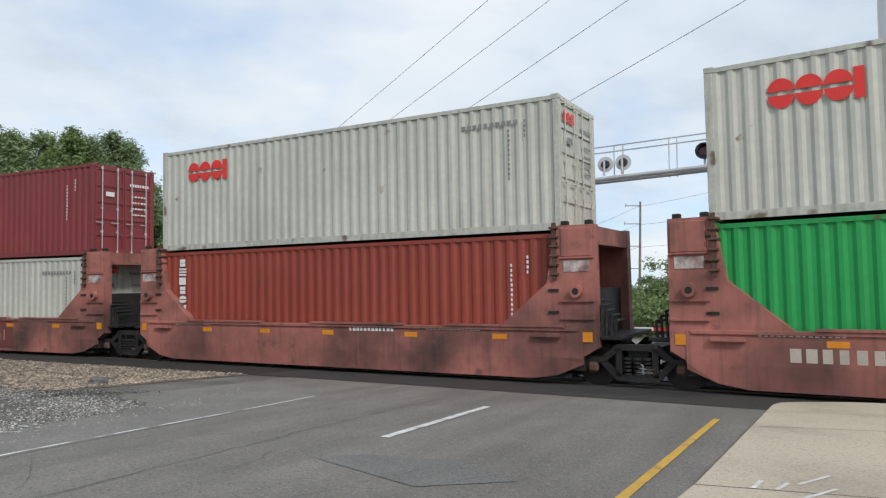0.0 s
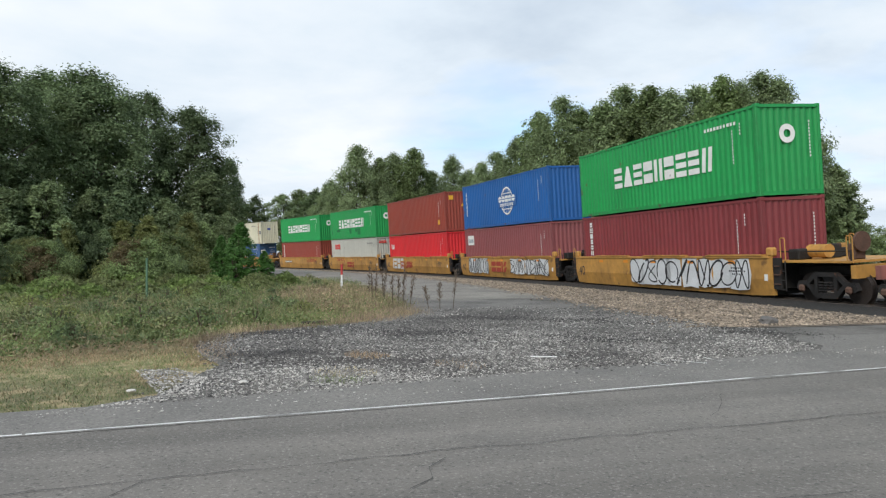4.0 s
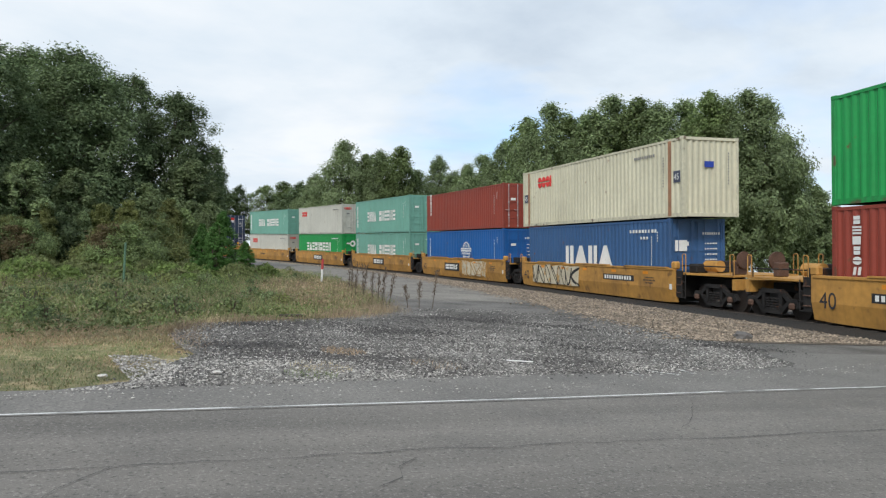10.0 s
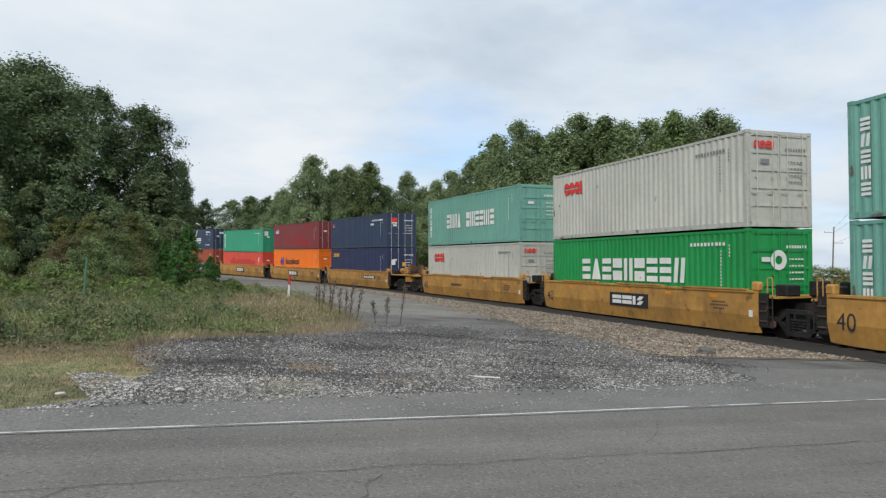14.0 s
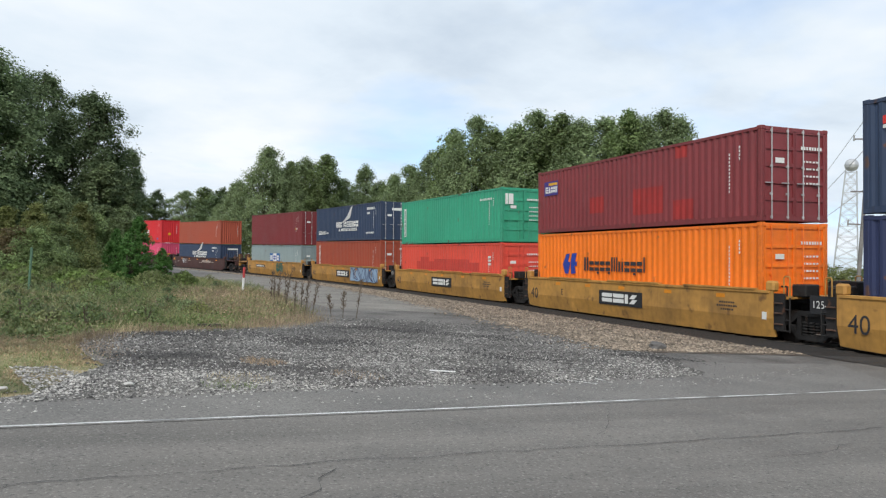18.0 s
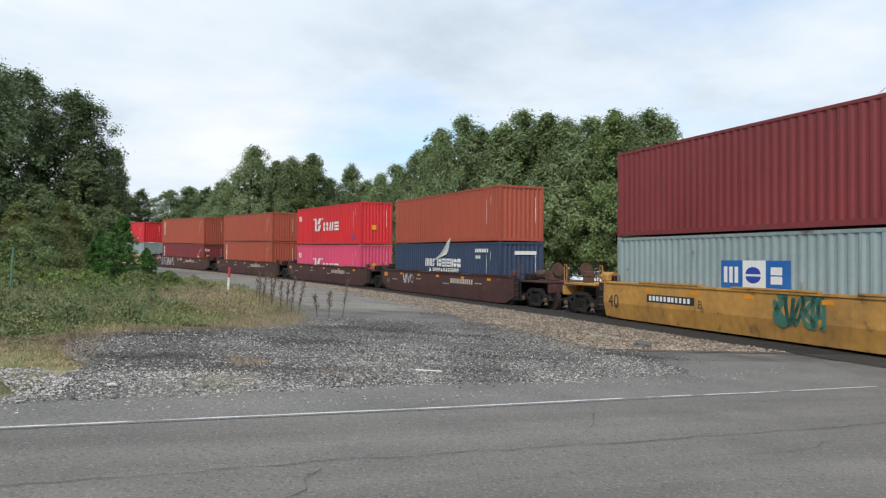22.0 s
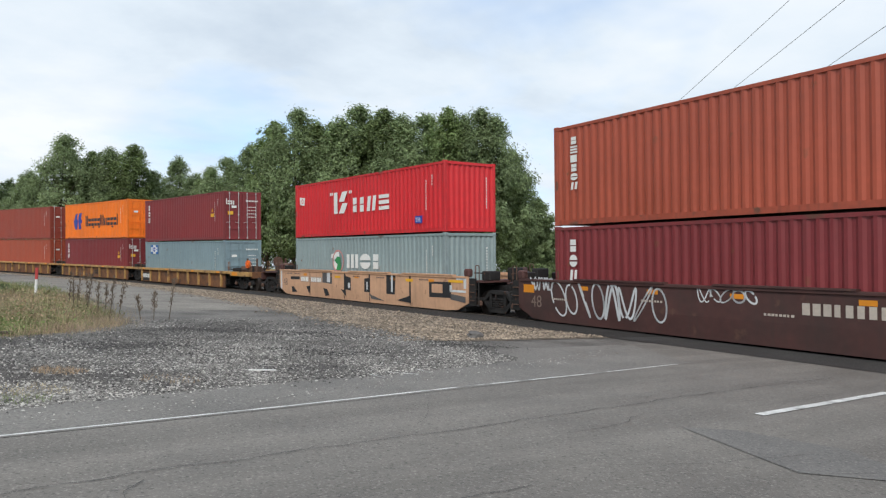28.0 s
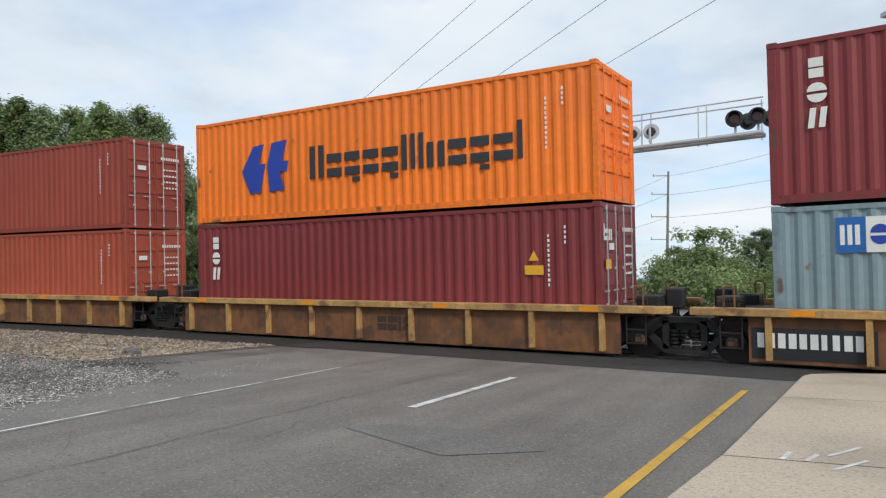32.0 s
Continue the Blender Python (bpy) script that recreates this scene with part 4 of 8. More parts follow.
def em_sticker(c, z, H):
    stamp("warning_sticker", boxes((-0.16, 0.16, -0.002, 0.002, 0, 0.34)), YELLET, c, 4.9, 0.55)
    stamp("warning_sticker", boxes((-0.18, 0.18, -0.002, 0.002, 0, 0.3)), YELLET, c, -0.7, H - 0.6, end=1, depth=0.012)
    bm = bmesh.new()
    prism(bm, [(-0.12, 0), (0.12, 0), (0, 0.22)], -0.002, 0.002)
    stamp("warning_triangle", bm, YELLET, c, 0.2, H - 1.1, end=1, depth=0.012)


def em_small(c, z, H):
    for k, x in enumerate((4.9, 5.15)):
        stamp("small_sticker", boxes((-0.06, 0.06, -0.002, 0.002, 0, 0.16)), (YELLET, WHITE)[k], c, x, H - 1.6)
    stamp("warning_sticker", boxes((-0.2, 0.2, -0.002, 0.002, 0, 0.3)), YELLET, c, 0.75, 0.85, end=1, depth=0.012)


def em_gold(c, z, H):
    stamp("lettering", glyphs("SOOOO", 0.32, 1.4, 0.06), YELLET, c, -4.7, H - 0.72, label="small gold lettering")
    stamp("door_panel", boxes((-0.18, 0.18, -0.002, 0.002, 0, 0.4)), WHITE, c, -0.7, H - 1.3, end=1, depth=0.012)
    stamp("warning_sticker", boxes((-0.15, 0.15, -0.002, 0.002, 0, 0.3)), YELLET, c, 0.2, H - 1.4, end=1, depth=0.012)


def em_flagdoor(c, z, H):
    stamp("door_panel", boxes((-0.22, 0.22, -0.002, 0.002, 0, 0.34)), REDLET, c, -0.6, H - 0.7, end=1, depth=0.012, label="red and white door panel")
    stamp("panel_bar", boxes((-0.22, 0.22, -0.002, 0.002, 0, 0.1)), WHITE, c, -0.6, H - 0.8, end=1, depth=0.012)
    stamp("small_mark", boxes((-0.16, 0.16, -0.002, 0.002, 0, 0.18)), REDLET, c, -5.4, H - 0.62)
    stamp("small_mark", boxes((-0.16, 0.16, -0.002, 0.002, 0, 0.08)), WHITE, c, -5.4, H - 0.72)
    stamp("number_marks", sign_row(9, 2.0, 0.12, 4), WHITE, c, 4.3, H - 0.55)
    stamp("number_panel", boxes((-0.3, 0.3, -0.002, 0.002, 0, 0.14)), WHITE, c, 3.3, H - 0.85)


def em_none(c, z, H):
    return


HC, ST = 2.896, 2.591
# from the head of the train back: place along the track, car kind, upper box, lower box (colour, height, doors in front, emblem, its height)
CONSIST = [
    (-10.3, "pink", ("white", HC, 1, em_round, 2.05), ("green", HC, 1, em_none, 0)),
    (4.92, "pink", ("white", HC, 1, em_round, 2.05), ("brown", HC, 0, em_upright, 1.25)),
    (20.31, "pink", ("maroon", HC, 1, em_palebeacon, 0), ("white", HC, 1, em_round, 1.9)),
    (35.80, "pink", ("green", HC, 1, em_blockhead, 0.95), ("teal", HC, 1, em_twoword, 0.95)),
    (51.28, "pink", ("green", HC, 1, em_blockhead, 1.0), ("brown", HC, 1, em_upright, 1.25)),
    (71.30, "yellow", ("green", HC, 0, em_blockhead, 1.05), ("maroon", HC, 0, em_upright, 1.2)),
    (86.99, "yellow", ("blue", HC, 0, em_globe, 1.45), ("dullmaroon", HC, 0, em_palebeacon, 0)),
    (102.60, "yellow", ("brown", HC, 0, em_sticker, 0), ("red", HC, 0, em_gai, 1.75)),
    (118.05, "yellow", ("green", HC, 0, em_blockworn, 1.1), ("white", HC, 0, em_round, 2.0)),
    (133.61, "yellow", ("green", HC, 0, em_block, 1.1), ("brown", HC, 0, em_upright, 1.2)),
]
CONSIST += [
    (153.46, "yellow", ("cream", HC, 0, em_roundlong, 2.05), ("steelblue", HC, 1, em_big5, 1.05)),
    (169.01, "yellow", ("brown", ST, 1, em_upright, 1.2), ("blue", HC, 1, em_smallglobe, 1.55)),
    (184.78, "yellow", ("teal", HC, 1, em_twoword, 1.0), ("teal", HC, 1, em_twoword, 1.06)),
    (200.65, "yellow", ("white", HC, 1, em_round, 2.0), ("green", HC, 1, em_block, 1.2)),
    (216.27, "yellow", ("teal", HC, 1, em_twoword, 1.0), ("white", HC, 1, em_round, 2.0)),
    (235.99, "yellow", ("inknavy", ST, 1, em_flagdoor, 0), ("navy", HC, 1, em_gold, 0)),
    (251.35, "yellow", ("maroon", ST, 1, em_beacon, 0), ("orange", HC, 1, em_smallhapag, 1.42)),
    (266.93, "yellow", ("seagreen", ST, 1, em_square, 0), ("salmon", ST, 1, em_erased, 0)),
    (282.55, "yellow", ("inknavy", ST, 1, em_gull, 0.85), ("rustred", HC, 1, em_upright, 1.15)),
    (298.15, "yellow", ("deepmaroon", HC, 1, em_small, 0), ("grey", ST, 1, em_tri, 1.05)),
]
CONSIST += [
    (319.06, "brownwell", ("rustred", ST, 0, em_none, 0), ("inknavy", ST, 0, em_gull, 1.2)),
    (336.90, "brownwell", ("red", HC, 0, em_kline, 1.02), ("pink", ST, 0, em_kline, 0.6)),
    (354.90, "brownwell", ("rustred", ST, 0, em_none, 0), ("rustred", HC, 0, em_upright, 1.15)),
    (372.75, "brownwell", ("rustred", HC, 0, em_upright, 1.1), ("deepmaroon", ST, 0, em_tex, 0)),
    (390.70, "tanwell", ("red", ST, 0, em_kline, 1.0), ("grey", ST, 0, em_mol, 1.2)),
    (411.69, "flatwell", ("deepmaroon", HC, 1, em_tex, 0), ("bluegrey", ST, 1, em_smalltri, 0)),
    (427.18, "flatwell", ("orange", HC, 1, em_hapag, 1.0), ("deepmaroon", HC, 1, em_tex, 0)),
    (442.70, "flatwell", ("brown", HC, 1, em_none, 0), ("rustred", HC, 1, em_none, 0)),
    (458.20, "flatwell", ("red", HC, 0, em_kline, 1.1), ("rustred", HC, 1, em_none, 0)),
    (473.70, "flatwell", ("brown", HC, 1, em_none, 0), ("maroon", HC, 1, em_none, 0)),
]

# ---- the train: cars ----
PINK = mat("faded_pink_car_paint", lin("a3665c"), 0.7, var=0.2, scale=0.35, fine=4, streak=0.5, rust=0.22, rustcol=(0.16, 0.075, 0.06), bump=0.15, soot=0.85, sootscale=0.45)
YELLOW = mat("golden_yellow_car_paint", lin("bd8c45"), 0.65, var=0.22, scale=0.6, fine=5, streak=0.22, rust=0.14, rustcol=(0.15, 0.075, 0.03), bump=0.12, soot=0.5, sootscale=0.55)
BROWNCAR = mat("brown_car_paint", lin("4d2f2b"), 0.7, var=0.2, scale=0.8, fine=5, streak=0.35, rust=0.12, rustcol=(0.12, 0.06, 0.04), bump=0.15, soot=0.5)
TANCAR = mat("sprayed_tan_car_paint", lin("c79c7c"), 0.7, var=0.1, scale=0.8, fine=5, streak=0.2, rust=0.02, bump=0.1)
FLATCAR = mat("rusted_yellow_car_paint", lin("7c5233"), 0.8, var=0.3, scale=0.9, fine=5, streak=0.5, rust=0.42, rustcol=(0.085, 0.045, 0.03), bump=0.25, soot=0.6, sootscale=0.8)
SILLTOP = mat("worn_yellow_sill_paint", lin("b08a55"), 0.75, var=0.25, scale=2.5, streak=0.3, rust=0.36, rustcol=(0.15, 0.075, 0.04), bump=0.2)
ORANGEDEC = mat("orange_reflector", lin("d8881e"), 0.5, var=0.1)
KINDS = {"pink": (PINK, 6.55, 1.21, 0.16, "faded pink"), "yellow": (YELLOW, 6.65, 1.36, 0.12, "golden yellow"),
         "brownwell": (BROWNCAR, 7.6, 1.33, 0.10, "dark brown"), "tanwell": (TANCAR, 7.6, 1.33, 0.10, "tan with black sprayed figures"),
         "flatwell": (FLATCAR, 6.5, 1.09, 0.13, "rusty yellow")}
YD = 1.40  # half width of a car


def side_plate(kind, hl, top, bot, sy):
    """One side of a well car: a bent plate with top chord, tapering ends and, on some, ribs."""
    bm = bmesh.new()
    y = sy * YD
    mid = bot + (top - bot) * 0.42
    n = 24
    xs = [-hl + 2 * hl * i / n for i in range(n + 1)]
    prof = [(top, 0.0), (mid, 0.0), (bot, -0.10 if kind == "yellow" else -0.025)]
    rows = []
    for x in xs:
        e = max(0.0, abs(x) - (hl - 0.75)) / 0.75 * (0.12 if kind == "yellow" else 1.0)
        rows.append([bm.verts.new((x, y + sy * d, z + (0.32 * e if z == bot else 0.0))) for z, d in prof])
    inner = [[bm.verts.new((v.co.x, v.co.y - sy * 0.06, v.co.z)) for v in r] for r in rows]
    for i in range(n):
        for j in range(2):
            bm.faces.new((rows[i][j], rows[i + 1][j], rows[i + 1][j + 1], rows[i][j + 1]))
            bm.faces.new((inner[i][j], inner[i][j + 1], inner[i + 1][j + 1], inner[i + 1][j]))
        bm.faces.new((rows[i][0], inner[i][0], inner[i + 1][0], rows[i + 1][0]))
        bm.faces.new((rows[i][2], rows[i + 1][2], inner[i + 1][2], inner[i][2]))
    for i in (0, n):
        bm.faces.new((rows[i][0], rows[i][1], inner[i][1], inner[i][0]))
        bm.faces.new((rows[i][1], rows[i][2], inner[i][2], inner[i][1]))
    return bm


def well_car(kind, first=False, last=False, seed=0, ends=(8.0, 8.0)):
    """A well car unit. ends: distance from its middle to the truck in front and to the one behind."""
    material, hl, top, bot, words = KINDS[kind]
    root = new("well_car")
    rnd = random.Random(seed)
    for sy in (-1, 1):
        if kind == "flatwell":
            bm = boxes((-hl, hl, min(sy * (YD - 0.08), sy * (YD - 0.02)), max(sy * (YD - 0.08), sy * (YD - 0.02)), bot, top - 0.12))
            sp = part("side_plate", bm, material, root)
            for i in range(9):
                x = -hl + 0.35 + (2 * hl - 0.7) * i / 8
                part("rib", boxes((x - 0.05, x + 0.05, min(sy * (YD - 0.02), sy * (YD + 0.09)), max(sy * (YD - 0.02), sy * (YD + 0.09)), bot + 0.05, top - 0.1)), SILLTOP, sp)
            part("top_sill", boxes((-hl - 1.0, hl + 1.0, min(sy * (YD - 0.16), sy * (YD + 0.12)), max(sy * (YD - 0.16), sy * (YD + 0.12)), top - 0.14, top), bevel=0.01), SILLTOP, root, "chipped yellow top sill")
            for x in (-hl + 0.9, -1.6, 2.4, hl - 0.6):
                part("reflector", boxes((x - 0.2, x + 0.2, min(sy * (YD + 0.121), sy * (YD + 0.126)), max(sy * (YD + 0.121), sy * (YD + 0.126)), top - 0.12, top - 0.02)), ORANGEDEC, sp)
        else:
            bm = side_plate(kind, hl, top, bot, sy)
            bmesh.ops.recalc_face_normals(bm, faces=bm.faces[:])
            sp = part("side_plate", bm, material, root)
            part("top_chord", boxes((-hl + 0.1, hl - 0.1, min(sy * (YD - 0.12), sy * (YD + 0.035)), max(sy * (YD - 0.12), sy * (YD + 0.035)), top - 0.07, top + 0.005), bevel=0.008), material, root)
            for x in (-hl * 0.62, -hl * 0.3, 0.1, hl * 0.38, hl * 0.72):
                part("reflector", boxes((x - 0.17, x + 0.17, min(sy * YD, sy * (YD + 0.004)), max(sy * YD, sy * (YD + 0.004)), top - 0.26, top - 0.15)), ORANGEDEC, sp)
            for i in range(3):
                x = -hl * 0.7 + i * hl * 0.6 + rnd.uniform(-0.3, 0.3)
                part("walk_edge", boxes((x, x + hl * 0.42, min(sy * (YD - 0.1), sy * (YD + 0.06)), max(sy * (YD - 0.1), sy * (YD + 0.06)), top + 0.008, top + 0.05)), material, root)
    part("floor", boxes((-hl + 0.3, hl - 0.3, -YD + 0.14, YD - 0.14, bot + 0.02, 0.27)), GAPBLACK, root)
    for sx in (-1, 1):
        tr = ends[0] if sx > 0 else ends[1]
        set_end = first if sx > 0 else last
        reach = min(tr - 0.55, hl + 1.3) if not set_end else tr + 1.05
        x0, x1 = sorted((sx * (hl - 0.55), sx * reach))
        bm = boxes((x0, x1, -0.42, 0.42, 0.72, 1.02), (min(sx * (hl - 0.35), sx * hl), max(sx * (hl - 0.35), sx * hl), -YD + 0.07, YD - 0.07, 0.35, top - 0.16))
        part("end_beam", bm, DARKSTEEL, root, "grimy end beam")
        if kind == "pink":
            for sy in (-1, 1):
                ya, yb = sorted((sy * (YD - 0.3), sy * (YD - 0.02)))
                bm = bmesh.new()
                prism(bm, [(sx * (hl - 1.9), top - 0.05), (sx * (hl - 0.75), 2.12), (sx * (hl - 0.55), 3.3), (sx * (hl + 0.28), 3.3), (sx * (hl + 0.3), top - 0.4), (sx * (hl - 0.2), bot + 0.35)], ya, yb)
                bmesh.ops.recalc_face_normals(bm, faces=bm.faces[:])
                st = part("bulkhead_post", bm, material, root, "tall pink bulkhead post")
                for z in (1.5, 1.95, 2.45, 2.9):
                    part("grab_iron", boxes((sx * (hl - 0.55) - 0.16, sx * (hl - 0.55) + 0.06, min(ya, yb) - 0.03, max(ya, yb) + 0.03, z, z + 0.05)), DARKSTEEL, st)
                bm = bmesh.new()
                tube(bm, (sx * (hl - 0.1), sy * (YD - 0.03), 1.95), (sx * (hl - 0.1), sy * (YD + 0.1), 1.95), 0.13, n=12)
                part("pivot_boss", bm, material, st)
                bm = bmesh.new()
                tube(bm, (sx * (hl - 0.1), sy * (YD + 0.09), 1.95), (sx * (hl - 0.1), sy * (YD + 0.104), 1.95), 0.07, n=10)
                part("pivot_hole", bm, GAPBLACK, st)
                ra, rb = sorted((sx * (hl - 0.62), sx * (hl - 0.5)))
                for k in range(6):
                    z = 2.28 + 0.19 * k
                    part("rack_bracket", boxes((ra - 0.03, rb + 0.03, min(sy * (YD - 0.25), sy * (YD + 0.07)), max(sy * (YD - 0.25), sy * (YD + 0.07)), z, z + 0.05), bevel=0.01), RUST, st)
                part("rack_post", boxes((ra + 0.02, rb - 0.02, min(sy * (YD - 0.02), sy * (YD + 0.04)), max(sy * (YD - 0.02), sy * (YD + 0.04)), 2.2, 3.36)), RUST, st, "grimy locking rack")
                for z in (1.38, 1.74, 2.62):
                    part("ledge", boxes((min(sx * (hl - 0.45), sx * (hl + 0.26)), max(sx * (hl - 0.45), sx * (hl + 0.26)), min(sy * (YD - 0.03), sy * (YD + 0.03)), max(sy * (YD - 0.03), sy * (YD + 0.03)), z, z + 0.035)), material, st)
                xa_, xb_ = sorted((sx * (hl - 0.42), sx * (hl + 0.24)))
                part("cap_plate", boxes((xa_, xb_, min(sy * (YD - 0.03), sy * (YD + 0.012)), max(sy * (YD - 0.03), sy * (YD + 0.012)), 2.66, 3.24), bevel=0.012), material, st)
                part("data_panel", boxes((sx * (hl - 0.1) - 0.27, sx * (hl - 0.1) + 0.27, sy * (YD - 0.012) - 0.004, sy * (YD - 0.012) + 0.004, 2.35, 2.58)), mat("smudged_data_panel", (0.5, 0.42, 0.4), 0.7, var=0.3, scale=6, fine=30, rust=0.5, rustcol=(0.2, 0.1, 0.09), soot=0.6, sootscale=5.0), st, "smudged white data panel")
                part("reflector", boxes((sx * (hl - 0.06) - 0.26, sx * (hl - 0.06) + 0.26, sy * (YD - 0.01) - 0.006, sy * (YD - 0.01) + 0.006, 0.93, 1.13)), ORANGEDEC, st)
                part("bracket", boxes((sx * (hl - 0.75) - 0.3, sx * (hl - 0.75) + 0.3, min(sy * (YD - 0.02), sy * (YD + 0.1)), max(sy * (YD - 0.02), sy * (YD + 0.1)), 1.02, 1.1)), material, st)
            a, b = sorted((sx * (hl - 0.5), sx * (hl + 0.26)))
            part("end_wall", boxes((min(sx * (hl + 0.02), sx * (hl + 0.1)), max(sx * (hl + 0.02), sx * (hl + 0.1)), -YD + 0.3, YD - 0.3, 0.8, 2.0)), DARKSTEEL, root, "soot-black end wall")
            bm = boxes((min(sx * (hl + 0.1), sx * (hl + 0.75)), max(sx * (hl + 0.1), sx * (hl + 0.75)), -YD + 0.15, YD - 0.15, 0.98, 1.04))
            part("end_platform", bm, DARKSTEEL, root, "black end platform")
            bm = bmesh.new()
            for k in range(5):
                path_tube(bm, [(sx * (hl + 0.2 + 0.1 * k), -YD + 0.25, 1.02), (sx * (hl + 0.22 + 0.1 * k), -YD + 0.25, 1.75 - 0.1 * k), (sx * (hl + 0.2 + 0.1 * k), -YD + 0.9, 1.75 - 0.1 * k)], 0.03)
            part("crossover_rail", bm, DARKSTEEL, root)["kind"] = "stuff"
            part("bulkhead_beam", boxes((a, b, -YD + 0.3, YD - 0.3, 2.9, 3.27)), material, root)
            for xa in (a + 0.05, b - 0.2):
                part("lashing_eye", boxes((xa, xa + 0.15, -YD + 0.1, -YD + 0.25, 3.27, 3.4), bevel=0.02), DARKSTEEL, root)
        else:
            # deck plates, grab irons and ladders over the truck
            if kind in ("yellow", "brownwell", "tanwell"):
                for sy in (-1, 1):
                    pa, pb = sorted((sx * (hl + 0.004), sx * (hl + 0.34)))
                    qa, qb = sorted((sy * (YD - 0.09), sy * (YD - 0.03)))
                    part("end_plate", boxes((pa, pb, qa, qb, 0.36, top - 0.06)), DARKSTEEL, root, "black end plate")
                    for z in (0.5, 0.78, 1.04):
                        part("rung", boxes((pa + 0.04, pb - 0.04, min(sy * (YD - 0.03), sy * (YD + 0.02)), max(sy * (YD - 0.03), sy * (YD + 0.02)), z, z + 0.03)), RUST, root)
            a, b = sorted((sx * (hl - 0.1), sx * (reach - 0.1)))
            part("end_deck", boxes((a, b, -YD + 0.1, YD - 0.1, top - 0.2, top - 0.14)), material if kind != "tanwell" else BROWNCAR, root)
            for px, py, pw, ph in ((0.45, -0.75, 0.22, 0.2), (0.75, 0.1, 0.16, 0.3), (0.4, 0.7, 0.2, 0.16)):
                part("valve_box", boxes((sx * (hl + px) - pw, sx * (hl + px) + pw, py - 0.25, py + 0.25, top - 0.14, top - 0.14 + ph + 0.12), bevel=0.03), DARKSTEEL, root, "grimy valve box")
            bm = bmesh.new()
            path_tube(bm, [(sx * (hl + 0.1), -YD + 0.2, top + 0.12), (sx * (reach - 0.2), -YD + 0.2, top + 0.12), (sx * (reach - 0.2), -YD + 0.2, top - 0.15)], 0.022)
            part("side_rail", bm, DARKSTEEL, root)
            if kind != "flatwell":
                for sy in (-1, 1):
                    ga, gb = sorted((sy * (YD + 0.02), sy * (YD - 0.2)))
                    part("end_gusset", boxes((min(sx * (hl - 0.25), sx * (hl + 0.05)), max(sx * (hl - 0.25), sx * (hl + 0.05)), ga, gb, top - 0.02, top + 0.26), bevel=0.05), material if kind != "tanwell" else BROWNCAR, root)
            for sy in (-1, 1):
                for x in ((hl + 0.25,) if not set_end else (hl + 0.25, tr + 0.8)):
                    bm = bmesh.new()
                    g = top + 0.38 + 0.15 * set_end
                    bent_tube(bm, [(sx * x, sy * (YD - 0.12), top - 0.2), (sx * x, sy * (YD - 0.12), g - 0.04), (sx * (x + 0.03), sy * (YD - 0.12), g), (sx * (x + 0.16), sy * (YD - 0.12), g), (sx * (x + 0.19), sy * (YD - 0.12), g - 0.04), (sx * (x + 0.19), sy * (YD - 0.12), top - 0.2)], 0.018)
                    part("grab_iron", bm, RUST if kind in ("brownwell", "tanwell") else material, root)
                bm = bmesh.new()
                for z in (0.35, 0.62, 0.9):
                    tube(bm, (sx * (hl + 0.12), sy * (YD - 0.05), z), (sx * (hl + 0.5), sy * (YD - 0.05), z), 0.02, n=6)
                for x in (hl + 0.12, hl + 0.5):
                    tube(bm, (sx * x, sy * (YD - 0.05), 0.32), (sx * x, sy * (YD - 0.05), top - 0.15), 0.02, n=6)
                part("ladder", bm, DARKSTEEL, root)
            if set_end:
                bm = bmesh.new()
                if kind == "flatwell":
                    tube(bm, (sx * (tr - 0.1), -0.98, top + 0.42), (sx * (tr - 0.1), -0.86, top + 0.42), 0.22, n=18)
                    tube(bm, (sx * (tr - 0.1), -1.03, top + 0.42), (sx * (tr - 0.1), -0.98, top + 0.42), 0.1, n=12)
                else:
                    tube(bm, (sx * (tr + 0.55), -0.55, top + 0.35), (sx * (tr + 0.62), -0.55, top + 0.35), 0.28, n=16)
                part("brake_wheel", bm, RUST if kind != "flatwell" else mat("orange_reel_paint", lin("d9601c"), 0.6, var=0.2), root, "rusty brake wheel" if kind != "flatwell" else "orange brake reel")
                if kind == "flatwell":
                    for px, py in ((tr - 0.2, -0.9), (tr + 0.9, -0.9), (tr + 0.9, 0.9), (tr + 0.2, 0.9)):
                        bm = boxes((sx * px - 0.04, sx * px + 0.04, py - 0.04, py + 0.04, top - 0.15, top + 0.75))
                        part("stake", bm, RUST, root, "rusty upright stake")
                    for sy in (-1, 1):
                        ya, yb = sorted((sy * (YD - 0.14), sy * (YD + 0.1)))
                        xa, xb = sorted((sx * (hl + 0.9), sx * (tr + 1.05)))
                        part("end_sill_side", boxes((xa, xb, ya, yb, top - 0.24, top)), SILLTOP, root)
                        xa, xb = sorted((sx * (hl + 1.1), sx * (hl + 1.75)))
                        part("reflector", boxes((xa, xb, min(sy * (YD + 0.1), sy * (YD + 0.108)), max(sy * (YD + 0.1), sy * (YD + 0.108)), top - 0.22, top - 0.03)), ORANGEDEC, root)
                part("brake_stand", boxes((sx * (tr + 0.4) - 0.12, sx * (tr + 0.4) + 0.12, -0.75, -0.35, top - 0.14, top + 0.3), bevel=0.03), RUST, root)
                bm = bmesh.new()
                tube(bm, (sx * (hl + 0.6), -0.5, top + 0.1), (sx * (hl + 1.3), -0.5, top + 0.1), 0.2, n=12)
                part("air_tank", bm, material if kind == "yellow" else RUST, root, "round air reservoir")
